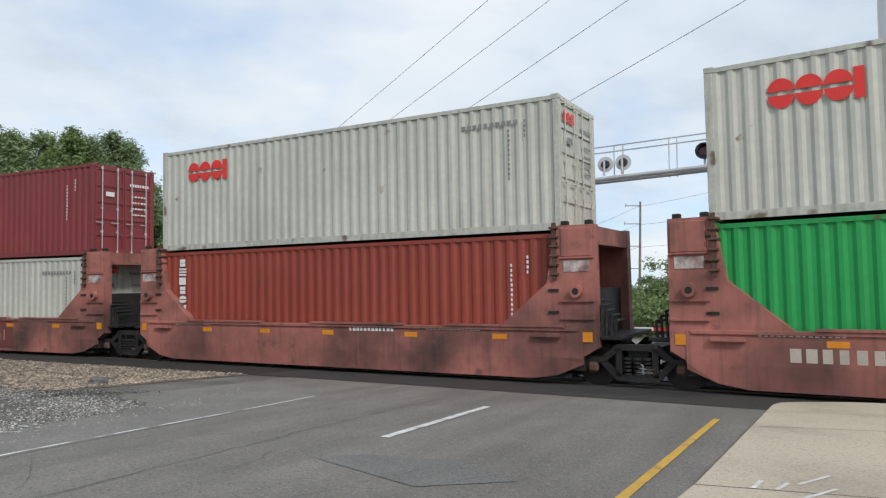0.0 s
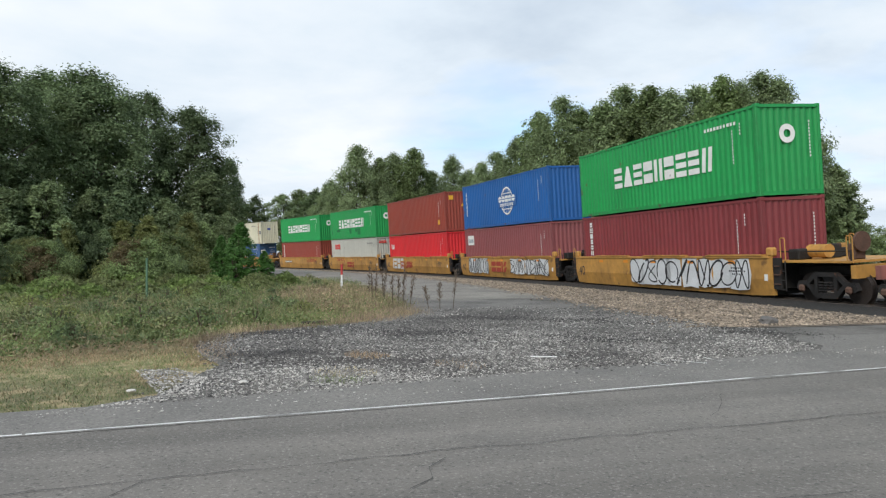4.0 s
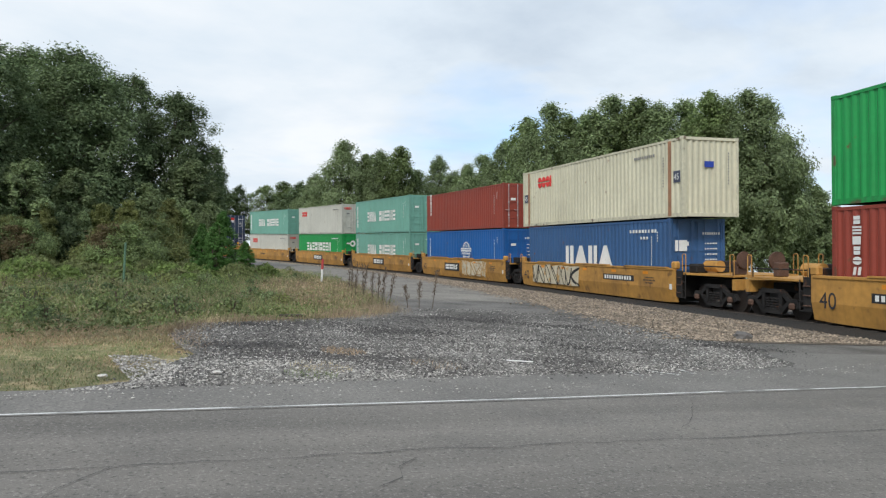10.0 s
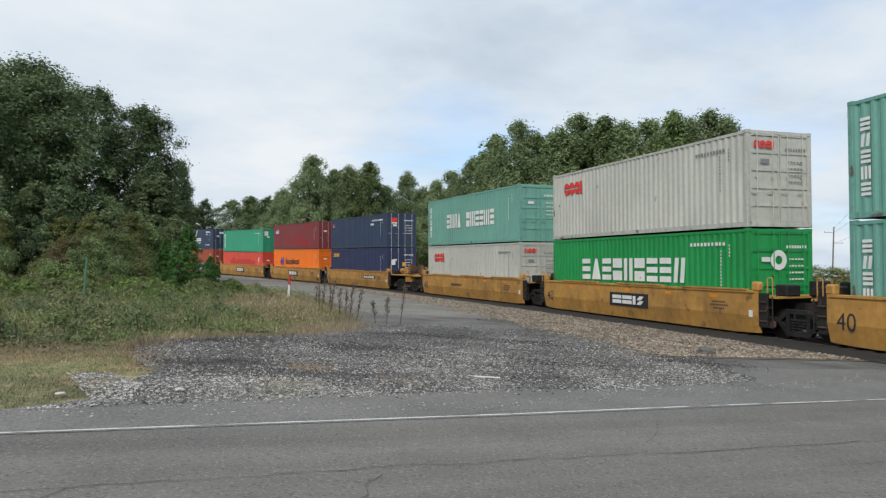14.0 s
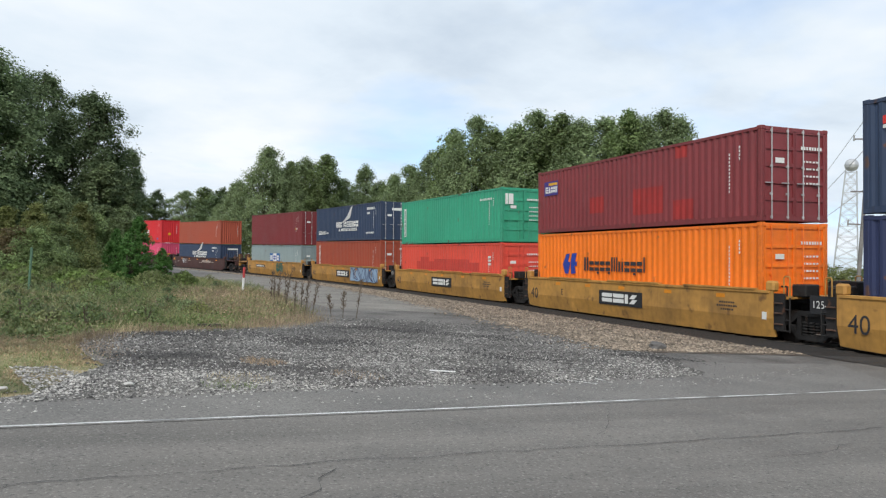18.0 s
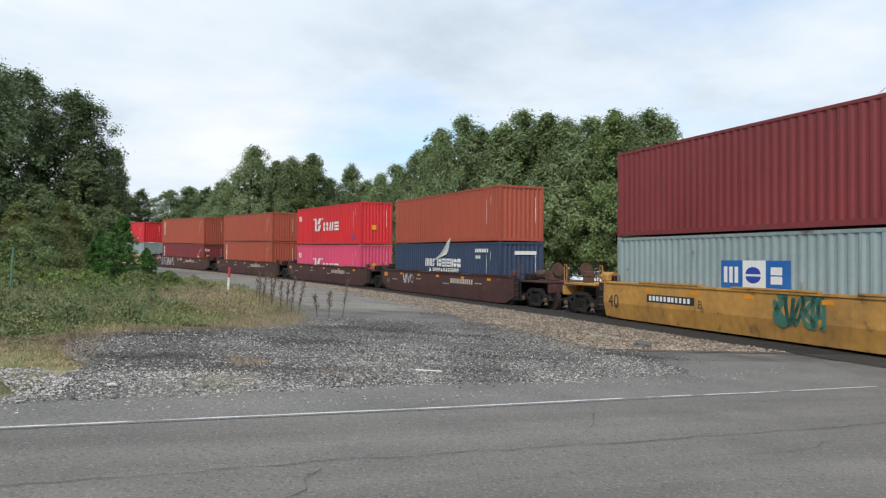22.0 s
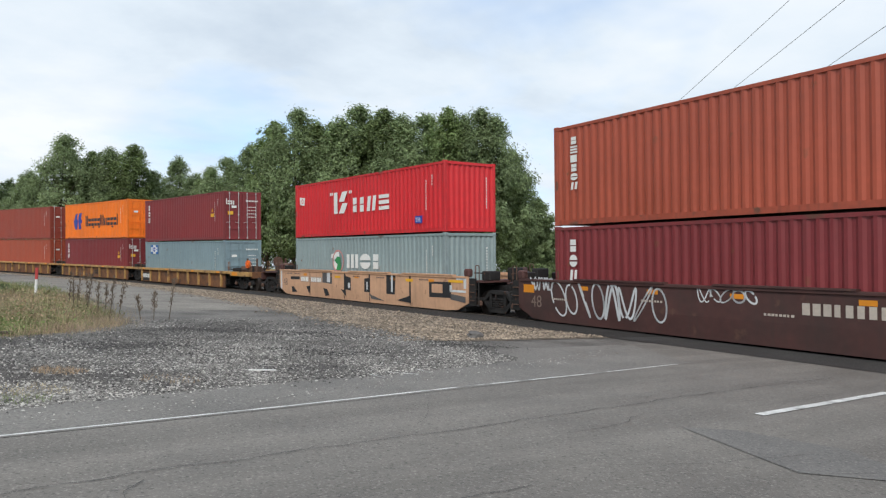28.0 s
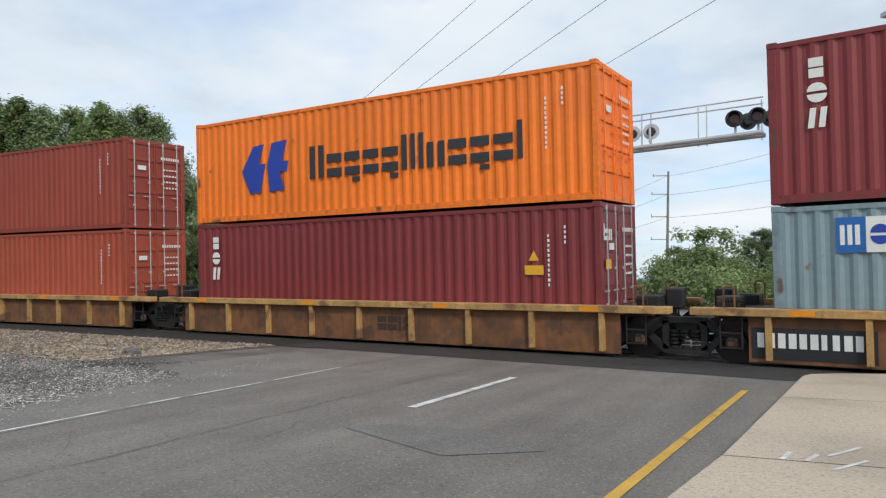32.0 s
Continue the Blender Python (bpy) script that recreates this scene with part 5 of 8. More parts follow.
        if set_end:
            part("end_sill", boxes((sx * (tr + 1.0) - 0.08, sx * (tr + 1.0) + 0.08, -YD + 0.1, YD - 0.1, 0.75, 1.1)), material if kind != "tanwell" else BROWNCAR, root)
            bm = boxes((min(sx * (tr + 1.0), sx * (tr + 1.75)), max(sx * (tr + 1.0), sx * (tr + 1.75)), -0.13, 0.13, 0.72, 0.98), (sx * (tr + 1.75) - 0.14, sx * (tr + 1.75) + 0.14, -0.2, 0.2, 0.68, 1.02), bevel=0.03)
            part("coupler", bm, DARKSTEEL, root)
            bm = bmesh.new()
            path_tube(bm, [(sx * (tr + 1.1), -0.5, 0.75), (sx * (tr + 1.3), -0.45, 0.45), (sx * (tr + 1.5), -0.3, 0.38), (sx * (tr + 1.7), -0.15, 0.5)], 0.025)
            part("air_hose", bm, GAPBLACK, root)
    tagged(root, words + " articulated well car on the rails", "rail car", "cars of the train")
    return root


def ribbon(pts, w, y=0.0):
    """A flat painted stroke through pts in x, z."""
    bm = bmesh.new()
    prev = None
    n = len(pts)
    for i, (x, z) in enumerate(pts):
        ax, az = pts[min(i + 1, n - 1)][0] - pts[max(i - 1, 0)][0], pts[min(i + 1, n - 1)][1] - pts[max(i - 1, 0)][1]
        l = math.hypot(ax, az) or 1.0
        nx, nz = -az / l * w / 2, ax / l * w / 2
        cur = (bm.verts.new((x + nx, y, z + nz)), bm.verts.new((x - nx, y, z - nz)))
        if prev:
            bm.faces.new((prev[0], prev[1], cur[1], cur[0]))
        prev = cur
    return bm


def merge(*parts):
    bm = bmesh.new()
    for g in parts:
        me = bpy.data.meshes.new("tmp")
        g.to_mesh(me)
        g.free()
        bm.from_mesh(me)
        bpy.data.meshes.remove(me)
    return bm


def scrawl(seed, x0, x1, z0, z1, n, w):
    """Looping spray-can strokes, figure beside figure, that form no letters."""
    rnd = random.Random(seed)
    out = []
    step = (x1 - x0) / n
    for i in range(n):
        cx, cz, a = x0 + (i + 0.5) * step, (z0 + z1) / 2, rnd.uniform(0, 6.28)
        rx, rz = step * rnd.uniform(0.42, 0.62), (z1 - z0) * rnd.uniform(0.38, 0.5)
        f, g, ph = rnd.choice((1, 1, 2)), rnd.choice((1, 2, 2)), rnd.uniform(0, 6.28)
        pts = [(cx + rx * math.sin(f * t + a), cz + rz * math.sin(g * t + ph)) for t in [k * 6.0 / 34 for k in range(35)]]
        out.append(ribbon(pts, w * rnd.uniform(0.7, 1.2)))
    return merge(*out)


def blob(seed, x0, x1, z0, z1, n):
    """Filled angular shapes side by side."""
    rnd = random.Random(seed)
    bm = bmesh.new()
    step = (x1 - x0) / n
    for i in range(n):
        a, b = x0 + i * step, x0 + (i + 1) * step * 1.0 + (x0 * 0)
        b = a + step * rnd.uniform(0.9, 1.12)
        j = lambda q: q + rnd.uniform(-0.07, 0.07)
        bm.faces.new([bm.verts.new((x, 0, z)) for x, z in ((j(a), j(z0)), (j((a + b) / 2), z0 - rnd.uniform(0, 0.05)), (j(b), j(z0)), (j(b), (z0 + z1) / 2), (j(b), j(z1)), (j((a + b) / 2), z1 + rnd.uniform(0, 0.06)), (j(a), j(z1)), (j(a), (z0 + z1) / 2))])
    return bm


def mark(car, name, bm, material, depth=0.004, label=""):
    """Paints marks on the near side of a car."""
    ob = part(name, bm, material, car, label)
    ob.matrix_basis = Matrix.Translation((0, -YD - depth, 0))
    ob["kind"] = "stuff"
    return ob


def word(text, size, x, z, material, car, depth=0.005):
    """Readable figures in the plain built-in type."""
    cu = bpy.data.curves.new("figure_mark", "FONT")
    cu.body, cu.size = text, size
    tmp = bpy.data.objects.new("figure_mark", cu)
    me = bpy.data.meshes.new_from_object(tmp)
    bpy.data.objects.remove(tmp)
    me.materials.append(material)
    ob = put("figure_mark", me, car)
    ob.matrix_basis = Matrix.Translation((x, -YD - depth, z)) @ Matrix.Rotation(radians(90), 4, "X")
    return ob


def shift(bm, x, z):
    for v in bm.verts:
        v.co.x += x
        v.co.z += z
    return bm


REDTAG = mat("red_spray_paint", lin("9c3a2a"), 0.7, var=0.15)
BLUETAG = mat("pale_blue_spray_paint", lin("8fa6bd"), 0.7, var=0.15)
SILVER = mat("silver_spray_paint", lin("c9cbcc"), 0.6, var=0.12)
BLACKTAG = mat("black_spray_paint", (0.02, 0.02, 0.022), 0.7)
GREENTAG = mat("green_spray_paint", lin("3d6a5c"), 0.7)


def trademark(car, x, z, w, h, panel=True):
    if panel:
        mark(car, "emblem_panel", boxes((x - w / 2, x + w / 2, -0.002, 0.002, z, z + h)), BLACKTAG, 0.003, "black panel with white blocks")
        mark(car, "emblem_block", shift(glyphs("SSQ", h * 0.62, w * 0.84, 0.1), x, z + h * 0.19), WHITE, 0.008)
    else:
        mark(car, "emblem_block", shift(glyphs("SSQ", h, w, 0.1), x, z), REDTAG, 0.005, "rust-red blocks")


def number_panel(car, i, x0, x1, z, h=0.24):
    mark(car, "number_panel", boxes((x0, x1, -0.002, 0.002, z, z + h)), BLACKTAG, 0.003, "black panel with white marks")
    mark(car, "reporting_mark", shift(sign_row(11, (x1 - x0) * 0.9, h * 0.62, i), (x0 + x1) / 2, z + h * 0.2), WHITE, 0.007)


def dress(car, i, kind):
    """Lettering, panels and spray paint that set one car apart."""
    hl = KINDS[kind][1]
    top = KINDS[kind][2]
    if kind == "pink":
        x = {0: -3.4, 1: 1.4, 4: 3.3}.get(i)
        if i == 0:
            mark(car, "reporting_mark", shift(sign_row(12, 3.0, 0.24, i), -3.3, 0.68), mat("dulled_white_paint", lin("b8aca0"), 0.7))
        elif x is not None:
            mark(car, "reporting_mark", shift(sign_row(12, 1.3 if i == 1 else 2.1, 0.13 if i == 1 else 0.24, i), x, 1.06 if i == 1 else 0.6), WHITE)
        if i in (2, 3):
            x0, x1 = (-1.75, 2.65) if i == 2 else (-5.0, -2.6)
            mark(car, "old_panel", boxes((x0, x1, -0.002, 0.002, 0.28, 1.16)), mat("dark_overpainted_panel", lin("6b3a34"), 0.75, var=0.2, scale=2, streak=0.3), 0.002, "dark brown overpainted panel")
            mark(car, "faded_block", shift(glyphs("SkhtShht" if i == 2 else "Skh", 0.34, 3.7 if i == 2 else 1.3, 0.3), 0.55 if i == 2 else -3.6, 0.5), mat("ghost_white_paint", lin("b58f86"), 0.8))
        for q in (-4.6, 3.6):
            mark(car, "stencil", shift(sign_row(14, 1.4, 0.06, i + 9), q, 1.12), WHITE)
    if kind == "yellow":
        mark(car, "stencil", shift(merge(sign_row(9, 0.8, 0.05, i), shift(sign_row(7, 0.6, 0.05, i + 3), 0, 0.1), shift(sign_row(6, 0.5, 0.05, i + 5), 0, -0.1)), hl - 1.6, 0.85), DARKLET)
        if i in (15, 17):
            mark(car, "end_sign", boxes((-hl - 0.85, -hl - 0.02, 0.05, 0.056, 0.86, 1.3)), BLACKTAG, 0.0, "black end sign")
            word("125-T", 0.26, -hl - 0.78, 1.0, WHITE, car, -0.04)
        word("40", 0.62, -hl + 0.3, 0.5, DARKLET, car)
        mark(car, "white_tag", boxes((hl - 0.35, hl - 0.2, -0.002, 0.002, 0.6, 0.8)), WHITE)
        if i in (8, 11, 12, 13, 16, 17, 18):
            trademark(car, {11: -1.05, 8: -0.25, 13: 0.15}.get(i, 0.0), 0.4 if i == 8 else 0.54, 1.9 if i == 8 else 2.5, 0.5, i != 8)
        if i == 5:
            mark(car, "spray_fill", blob(5, -1.6, 5.6, 0.3, 1.25, 8), SILVER, 0.003, "silver spray-painted figures")
            mark(car, "spray_outline", scrawl(5, -1.6, 5.6, 0.28, 1.28, 11, 0.07), BLACKTAG, 0.007)
        if i == 6:
            mark(car, "spray_fill", blob(61, -5.2, -1.9, 0.35, 1.28, 4), SILVER, 0.003, "silver spray-painted figures with black outline")
            mark(car, "spray_outline", scrawl(62, -5.2, -1.9, 0.33, 1.3, 8, 0.055), BLACKTAG, 0.007)
            trademark(car, -0.3, 0.45, 2.3, 0.62, False)
            mark(car, "spray_fill", blob(63, 1.3, 6.0, 0.4, 1.2, 5), SILVER, 0.003, "white spray-painted figures")
            mark(car, "spray_outline", scrawl(64, 1.3, 6.0, 0.38, 1.22, 9, 0.06), BLACKTAG, 0.007)
        if i == 7:
            mark(car, "spray_fill", shift(glyphs("TWSW", 0.85, 2.6, 0.2), -3.6, 0.4), SILVER, 0.003, "white spray-painted blocks")
            mark(car, "spray_scribble", scrawl(7, -3.0, -0.6, 0.45, 1.0, 6, 0.08), REDTAG, 0.007)
            trademark(car, -1.0, 0.55, 1.3, 0.45, False)
        if i == 9:
            mark(car, "spray_scribble", scrawl(9, 2.3, 5.1, 0.8, 1.22, 9, 0.06), REDTAG, 0.004, "red spray-painted scribble")
            number_panel(car, 9, -4.6, -2.35, 0.75)
        if i == 8:
            mark(car, "spray_scribble", scrawl(88, -4.1, -1.9, 0.95, 1.25, 7, 0.05), REDTAG, 0.004, "red spray-painted scribble")
            mark(car, "spray_scribble", scrawl(89, -3.4, -2.0, 0.5, 0.85, 5, 0.04), REDTAG, 0.004)
        if i in (10, 15, 19):
            number_panel(car, i, *{10: (1.7, 4.0), 15: (1.95, 4.25), 19: (-4.2, -2.0)}[i], 0.78)
        if i > 14:
            word("AEDCB"[i - 15], 0.34, {15: 1.45, 19: -1.85}.get(i, -3.9), 0.72, DARKLET, car)
        if i in (10, 11):
            a_, b_ = (-5.3, -0.4) if i == 10 else (0.6, 4.2)
            mark(car, "spray_fill", blob(i, a_, b_, 0.36, 1.22, 5), mat("worn_grey_spray_paint", lin("c2b8a0"), 0.7, var=0.25, scale=2.0, rust=0.3, rustcol=lin("b58a4a")), 0.003, "grey spray-painted figures")
            mark(car, "spray_outline", scrawl(i, a_, b_, 0.3, 1.25, 7 if i == 10 else 5, 0.06), BLACKTAG if i == 10 else YELLOW, 0.006)
        if i == 18:
            mark(car, "spray_fill", blob(18, 1.4, 6.0, 0.36, 1.32, 5), BLUETAG, 0.003, "pale blue spray-painted figures")
            mark(car, "spray_outline", scrawl(18, 1.4, 6.0, 0.36, 1.32, 7, 0.06), mat("navy_spray_paint", lin("2f3560"), 0.7), 0.007)
        if i == 19:
            mark(car, "spray_fill", scrawl(19, 1.0, 2.4, 0.5, 1.3, 5, 0.14), GREENTAG, 0.003, "green spray-painted figure")
        if i == 14:
            mark(car, "reporting_mark", shift(sign_row(10, 1.5, 0.15, i), -1.2, 0.75), WHITE if i > 14 else DARKLET, 0.004)
    if kind in ("brownwell", "tanwell"):
        if kind == "brownwell":
            mark(car, "reporting_mark", shift(sign_row(11, 2.4, 0.24, i), 2.8, 0.82), mat("dulled_white_paint", lin("b8aca0"), 0.7), 0.004)
            for k in range(4):
                mark(car, "stencil", shift(sign_row(8, 0.7, 0.05, i + k), -hl * 0.75 + k * 3.4, 0.75 + 0.12 * (k % 2)), mat("dulled_white_paint", lin("b8aca0"), 0.7), 0.004)
            word("48", 0.5, -hl + 0.6, 0.5, mat("dulled_brown_paint", lin("7d6a60"), 0.7), car)
            mark(car, "orange_placard", boxes((-hl + 0.25, -hl + 0.75, -0.002, 0.002, 0.92, 1.16)), ORANGEDEC, 0.004)
        if i == 20:
            mark(car, "spray_outline", scrawl(20, -4.4, -3.0, 0.6, 1.15, 4, 0.05), SILVER, 0.005, "small white spray-painted tag")
        if i == 23:
            mark(car, "spray_outline", scrawl(23, -6.0, -1.8, 0.3, 1.3, 8, 0.06), SILVER, 0.005, "large white spray-painted outlines")
            mark(car, "spray_tag", scrawl(24, -7.0, -6.0, 1.0, 1.4, 5, 0.05), SILVER, 0.005)
            mark(car, "spray_tag", scrawl(25, -0.9, 0.6, 0.95, 1.3, 5, 0.045), SILVER, 0.005)
        if kind == "tanwell":
            greys = (BLACKTAG, mat("dark_grey_spray_paint", (0.09, 0.085, 0.085), 0.7))
            figures = [      # black sprayed shapes
                ((-6.3, 1.0), (-5.3, 1.02), (-5.3, 0.87), (-6.3, 0.86)),
                ((-6.2, 0.52), (-5.95, 0.5), (-5.6, 0.27), (-6.15, 0.24)),
                ((-4.6, 0.56), (-4.3, 0.22), (-4.22, 0.6)),
                ((-2.97, 1.3), (-2.06, 1.3), (-2.06, 0.76), (-2.97, 0.8)),
                ((-2.9, 0.56), (-2.5, 0.5), (-2.3, 0.24), (-2.7, 0.2)),
                ((-0.93, 1.3), (-0.8, 1.14), (-0.38, 1.08), (-0.38, 0.53), (-0.83, 0.56), (-0.78, 0.25), (-1.25, 0.55), (-0.95, 0.54))]
            figures += [
                ((0.74, 1.07), (1.1, 1.12), (1.1, 1.3), (1.2, 1.3), (1.2, 0.53), (0.74, 0.52)),
                ((1.1, 0.53), (1.3, 0.42), (2.3, 0.22), (1.3, 0.26)),
                ((2.44, 1.3), (3.11, 1.3), (3.05, 0.51), (2.44, 0.52)),
                ((3.2, 0.3), (4.05, 0.5), (4.05, 1.3), (4.15, 1.3), (4.16, 0.24)),
                ((5.33, 1.09), (6.64, 1.12), (6.64, 0.55), (5.34, 0.53)),
                ((6.6, 0.7), (7.45, 0.62), (7.45, 0.42), (6.6, 0.5))]
            for k, pts in enumerate(figures):
                bm = bmesh.new()
                bm.faces.new([bm.verts.new((x, 0, z)) for x, z in pts])
                bmesh.ops.recalc_face_normals(bm, faces=bm.faces[:])
                mark(car, "spray_figure", bm, greys[k % 4 == 3], 0.004, "black spray-painted figure")
            mark(car, "bare_patch", boxes((5.5, 6.15, -0.002, 0.002, 0.7, 1.02)), TANCAR, 0.007, "tan patch inside the black figure")
            for x0, x1, z0, z1 in ((-2.52, -2.24, 0.83, 1.28), (-0.62, -0.44, 0.63, 0.86), (0.92, 1.02, 0.62, 0.95), (2.79, 2.91, 0.6, 1.28), (6.57, 7.48, 0.76, 0.84), (6.57, 6.7, 0.76, 1.0), (6.95, 7.38, 1.2, 1.28), (7.36, 7.5, 0.9, 1.28)):
                mark(car, "spray_highlight", boxes((x0, x1, -0.002, 0.002, z0, z1)), SILVER, 0.008, "white spray-painted highlight")
            for x0, x1, z0, z1 in ((6.5, 7.33, 1.1, 1.19), (-1.8, -1.28, 1.04, 1.14), (3.82, 4.3, 1.05, 1.16)):
                mark(car, "yellow_strip", boxes((x0, x1, -0.002, 0.002, z0, z1)), YELLET, 0.009, "yellow reflective strip")
            for x in (-4.22, -0.95, 1.15, 4.1):
                mark(car, "panel_joint", boxes((x - 0.015, x + 0.015, -0.003, 0.003, 0.14, 1.26)), BLACKTAG, 0.005)
            mark(car, "end_stripe", boxes((-7.45, -7.3, -0.002, 0.002, 0.35, 1.28)), SILVER, 0.006, "white upright stripe at the end")
            word("48", 0.5, -7.15, 0.55, mat("dulled_brown_paint", lin("7d6a60"), 0.7), car, 0.007)
            for x0, x1 in ((-5.2, -4.3), (-4.15, -2.98)):
                mark(car, "number_panel", boxes((x0, x1, -0.002, 0.002, 0.78, 1.04)), mat("smudged_grey_panel", lin("b09a8a"), 0.7, var=0.2), 0.004, "smudged grey number panel")
                mark(car, "reporting_mark", shift(sign_row(5, (x1 - x0) * 0.9, 0.19, i), (x0 + x1) / 2, 0.81), WHITE, 0.009)
            for k, x in enumerate((-6.4, -5.6, 0.1, 2.0, 5.0)):
                mark(car, "stencil", shift(sign_row(8, 0.6, 0.06, k), x, 1.12), mat("dulled_brown_paint", lin("7d6a60"), 0.7), 0.006)
    if kind == "flatwell":
        if i == 25:
            mark(car, "number_band", boxes((-6.45, -4.5, -0.002, 0.002, 0.2, 0.75)), BLACKTAG, -0.012)
            mark(car, "reporting_mark", shift(sign_row(10, 1.7, 0.26, 5), -5.5, 0.4), WHITE, -0.006)
        if i == 26:
            mark(car, "emblem_block", shift(glyphs("SSQ", 0.32, 0.95, 0.15), 1.0, 0.42), mat("dark_brown_paint", (0.05, 0.03, 0.02), 0.8), -0.008)


def rail_truck():
    """A two-axle truck under the joint of two cars."""
    root = new("rail_truck")
    for sy in (-1, 1):
        bm = bmesh.new()
        y0, y1 = sorted((sy * 0.98, sy * 1.12))
        for pts in ([(-1.14, 0.42), (-1.04, 0.62), (-0.72, 0.62), (-0.4, 0.88), (0.4, 0.88), (0.72, 0.62), (1.04, 0.62), (1.14, 0.42), (1.0, 0.34), (0.95, 0.5), (0.68, 0.5), (0.34, 0.76), (-0.34, 0.76), (-0.68, 0.5), (-0.95, 0.5), (-1.0, 0.34)],
                    [(-0.76, 0.52), (-0.64, 0.54), (-0.3, 0.28), (0.3, 0.28), (0.64, 0.54), (0.76, 0.52), (0.4, 0.16), (-0.4, 0.16)],
                    [(-0.42, 0.25), (-0.3, 0.25), (-0.3, 0.8), (-0.42, 0.8)], [(0.3, 0.25), (0.42, 0.25), (0.42, 0.8), (0.3, 0.8)]):
            prism(bm, pts, y0, y1)
        bmesh.ops.recalc_face_normals(bm, faces=bm.faces[:])
        sf = part("side_frame", bm, DARKSTEEL, root)
        bm = bmesh.new()
        for x in (-0.2, 0.0, 0.2):
            for k in range(5):
                tube(bm, (x, sy * 1.06, 0.28 + k * 0.075), (x, sy * 1.06, 0.32 + k * 0.075), 0.085, n=8)
        part("spring_nest", bm, DARKSTEEL, sf)
        for x in (-0.87, 0.87):
            part("bearing_cap", boxes((x - 0.11, x + 0.11, min(sy * 1.1, sy * 1.22), max(sy * 1.1, sy * 1.22), 0.32, 0.52), bevel=0.05), RUST, sf)
    part("bolster", boxes((-0.2, 0.2, -1.0, 1.0, 0.5, 0.75)), DARKSTEEL, root)
    for x in (-0.88, 0.88):
        bm = bmesh.new()
        tube(bm, (x, -1.0, 0.42), (x, 1.0, 0.42), 0.08, n=10)
        ax = part("axle", bm, WHEELMAT, root)
        for sy in (-1, 1):
            bm = bmesh.new()
            tube(bm, (x, sy * 0.68, 0.42), (x, sy * 0.71, 0.42), 0.455, n=26)
            tube(bm, (x, sy * 0.71, 0.42), (x, sy * 0.82, 0.42), 0.42, n=26)
            part("wheel", bm, WHEELMAT, ax)
    tagged(root, "grimy black two-axle rail truck on the rails", "rail truck", "trucks of the train")
    return root


SETS = [(0, 5), (5, 10), (10, 15), (15, 20), (20, 25), (25, 30)]
truck0 = None
LOWER_Z = {"pink": 0.29, "yellow": 0.29, "brownwell": 0.29, "tanwell": 0.29, "flatwell": 0.31}
for a, b in SETS:
    joints = {}
    for i in range(a, b):
        joints[i] = [(CONSIST[i][0] - CONSIST[i - 1][0]) / 2 if i > a else 8.55, (CONSIST[i + 1][0] - CONSIST[i][0]) / 2 if i < b - 1 else 8.55]
        if CONSIST[i][1] in ("brownwell", "tanwell"):
            joints[i] = [q if q != 8.55 else 9.1 for q in joints[i]]
    for i in range(a, b):
        s, kind, up, low = CONSIST[i]
        car = well_car(kind, i == a, i == b - 1, i, joints[i])
        dress(car, i, kind)
        MOVERS.append((car, s, 7.5, 0.0))
        for k, (q, z) in enumerate(((low, LOWER_Z[kind]), (up, LOWER_Z[kind] + low[1] + 0.025))):
            color, H, doors, emblem, ez = q
            length = 13.716 if color == "cream" else 12.192
            c = container(color, H, bool(doors), length, seed=i * 10 + k)
            emblem(c, ez, H)
            MOVERS.append((c, s, 7.5, z))
        for sx, q in ((-1, joints[i][0]), (1, joints[i][1])):
            if sx == 1 and i < b - 1:
                continue
            if truck0 is None:
                tk = truck0 = rail_truck()
            else:
                tk = copy_thing(truck0, pose(0, 0, 0))
            MOVERS.append((tk, s + sx * q, 0.9, 0.0))


# ---- trees ----
BARK = mat("grey_brown_bark", (0.09, 0.07, 0.055), 0.9, var=0.3, scale=2, bump=0.5, bscale=20)


def leaf_mat(name, col):
    m = mat(name, col, 0.65, var=0.2, scale=0.25, fine=2.0, bump=0, island=0.45, obj=0.2)
    b = m.node_tree.nodes["Principled BSDF"]
    b.inputs["Specular IOR Level"].default_value = 0.25
    nt = m.node_tree
    tr, mx = nt.nodes.new("ShaderNodeBsdfTranslucent"), nt.nodes.new("ShaderNodeMixShader")
    mx.inputs[0].default_value = 0.45
    nt.links.new(b.inputs["Base Color"].links[0].from_socket, tr.inputs[0])
    nt.links.new(b.outputs[0], mx.inputs[1])
    nt.links.new(tr.outputs[0], mx.inputs[2])
    nt.links.new(mx.outputs[0], nt.nodes["Material Output"].inputs[0])
    return m


LEAF = leaf_mat("dark_green_leaves", (0.15, 0.205, 0.1))
LEAF2 = leaf_mat("mid_green_leaves", (0.235, 0.30, 0.15))
LEAF3 = leaf_mat("yellow_green_leaves", (0.225, 0.25, 0.095))
LEAF4 = leaf_mat("soft_green_leaves", (0.19, 0.25, 0.105))
CEDAR = leaf_mat("dense_evergreen_leaves", (0.105, 0.225, 0.06))


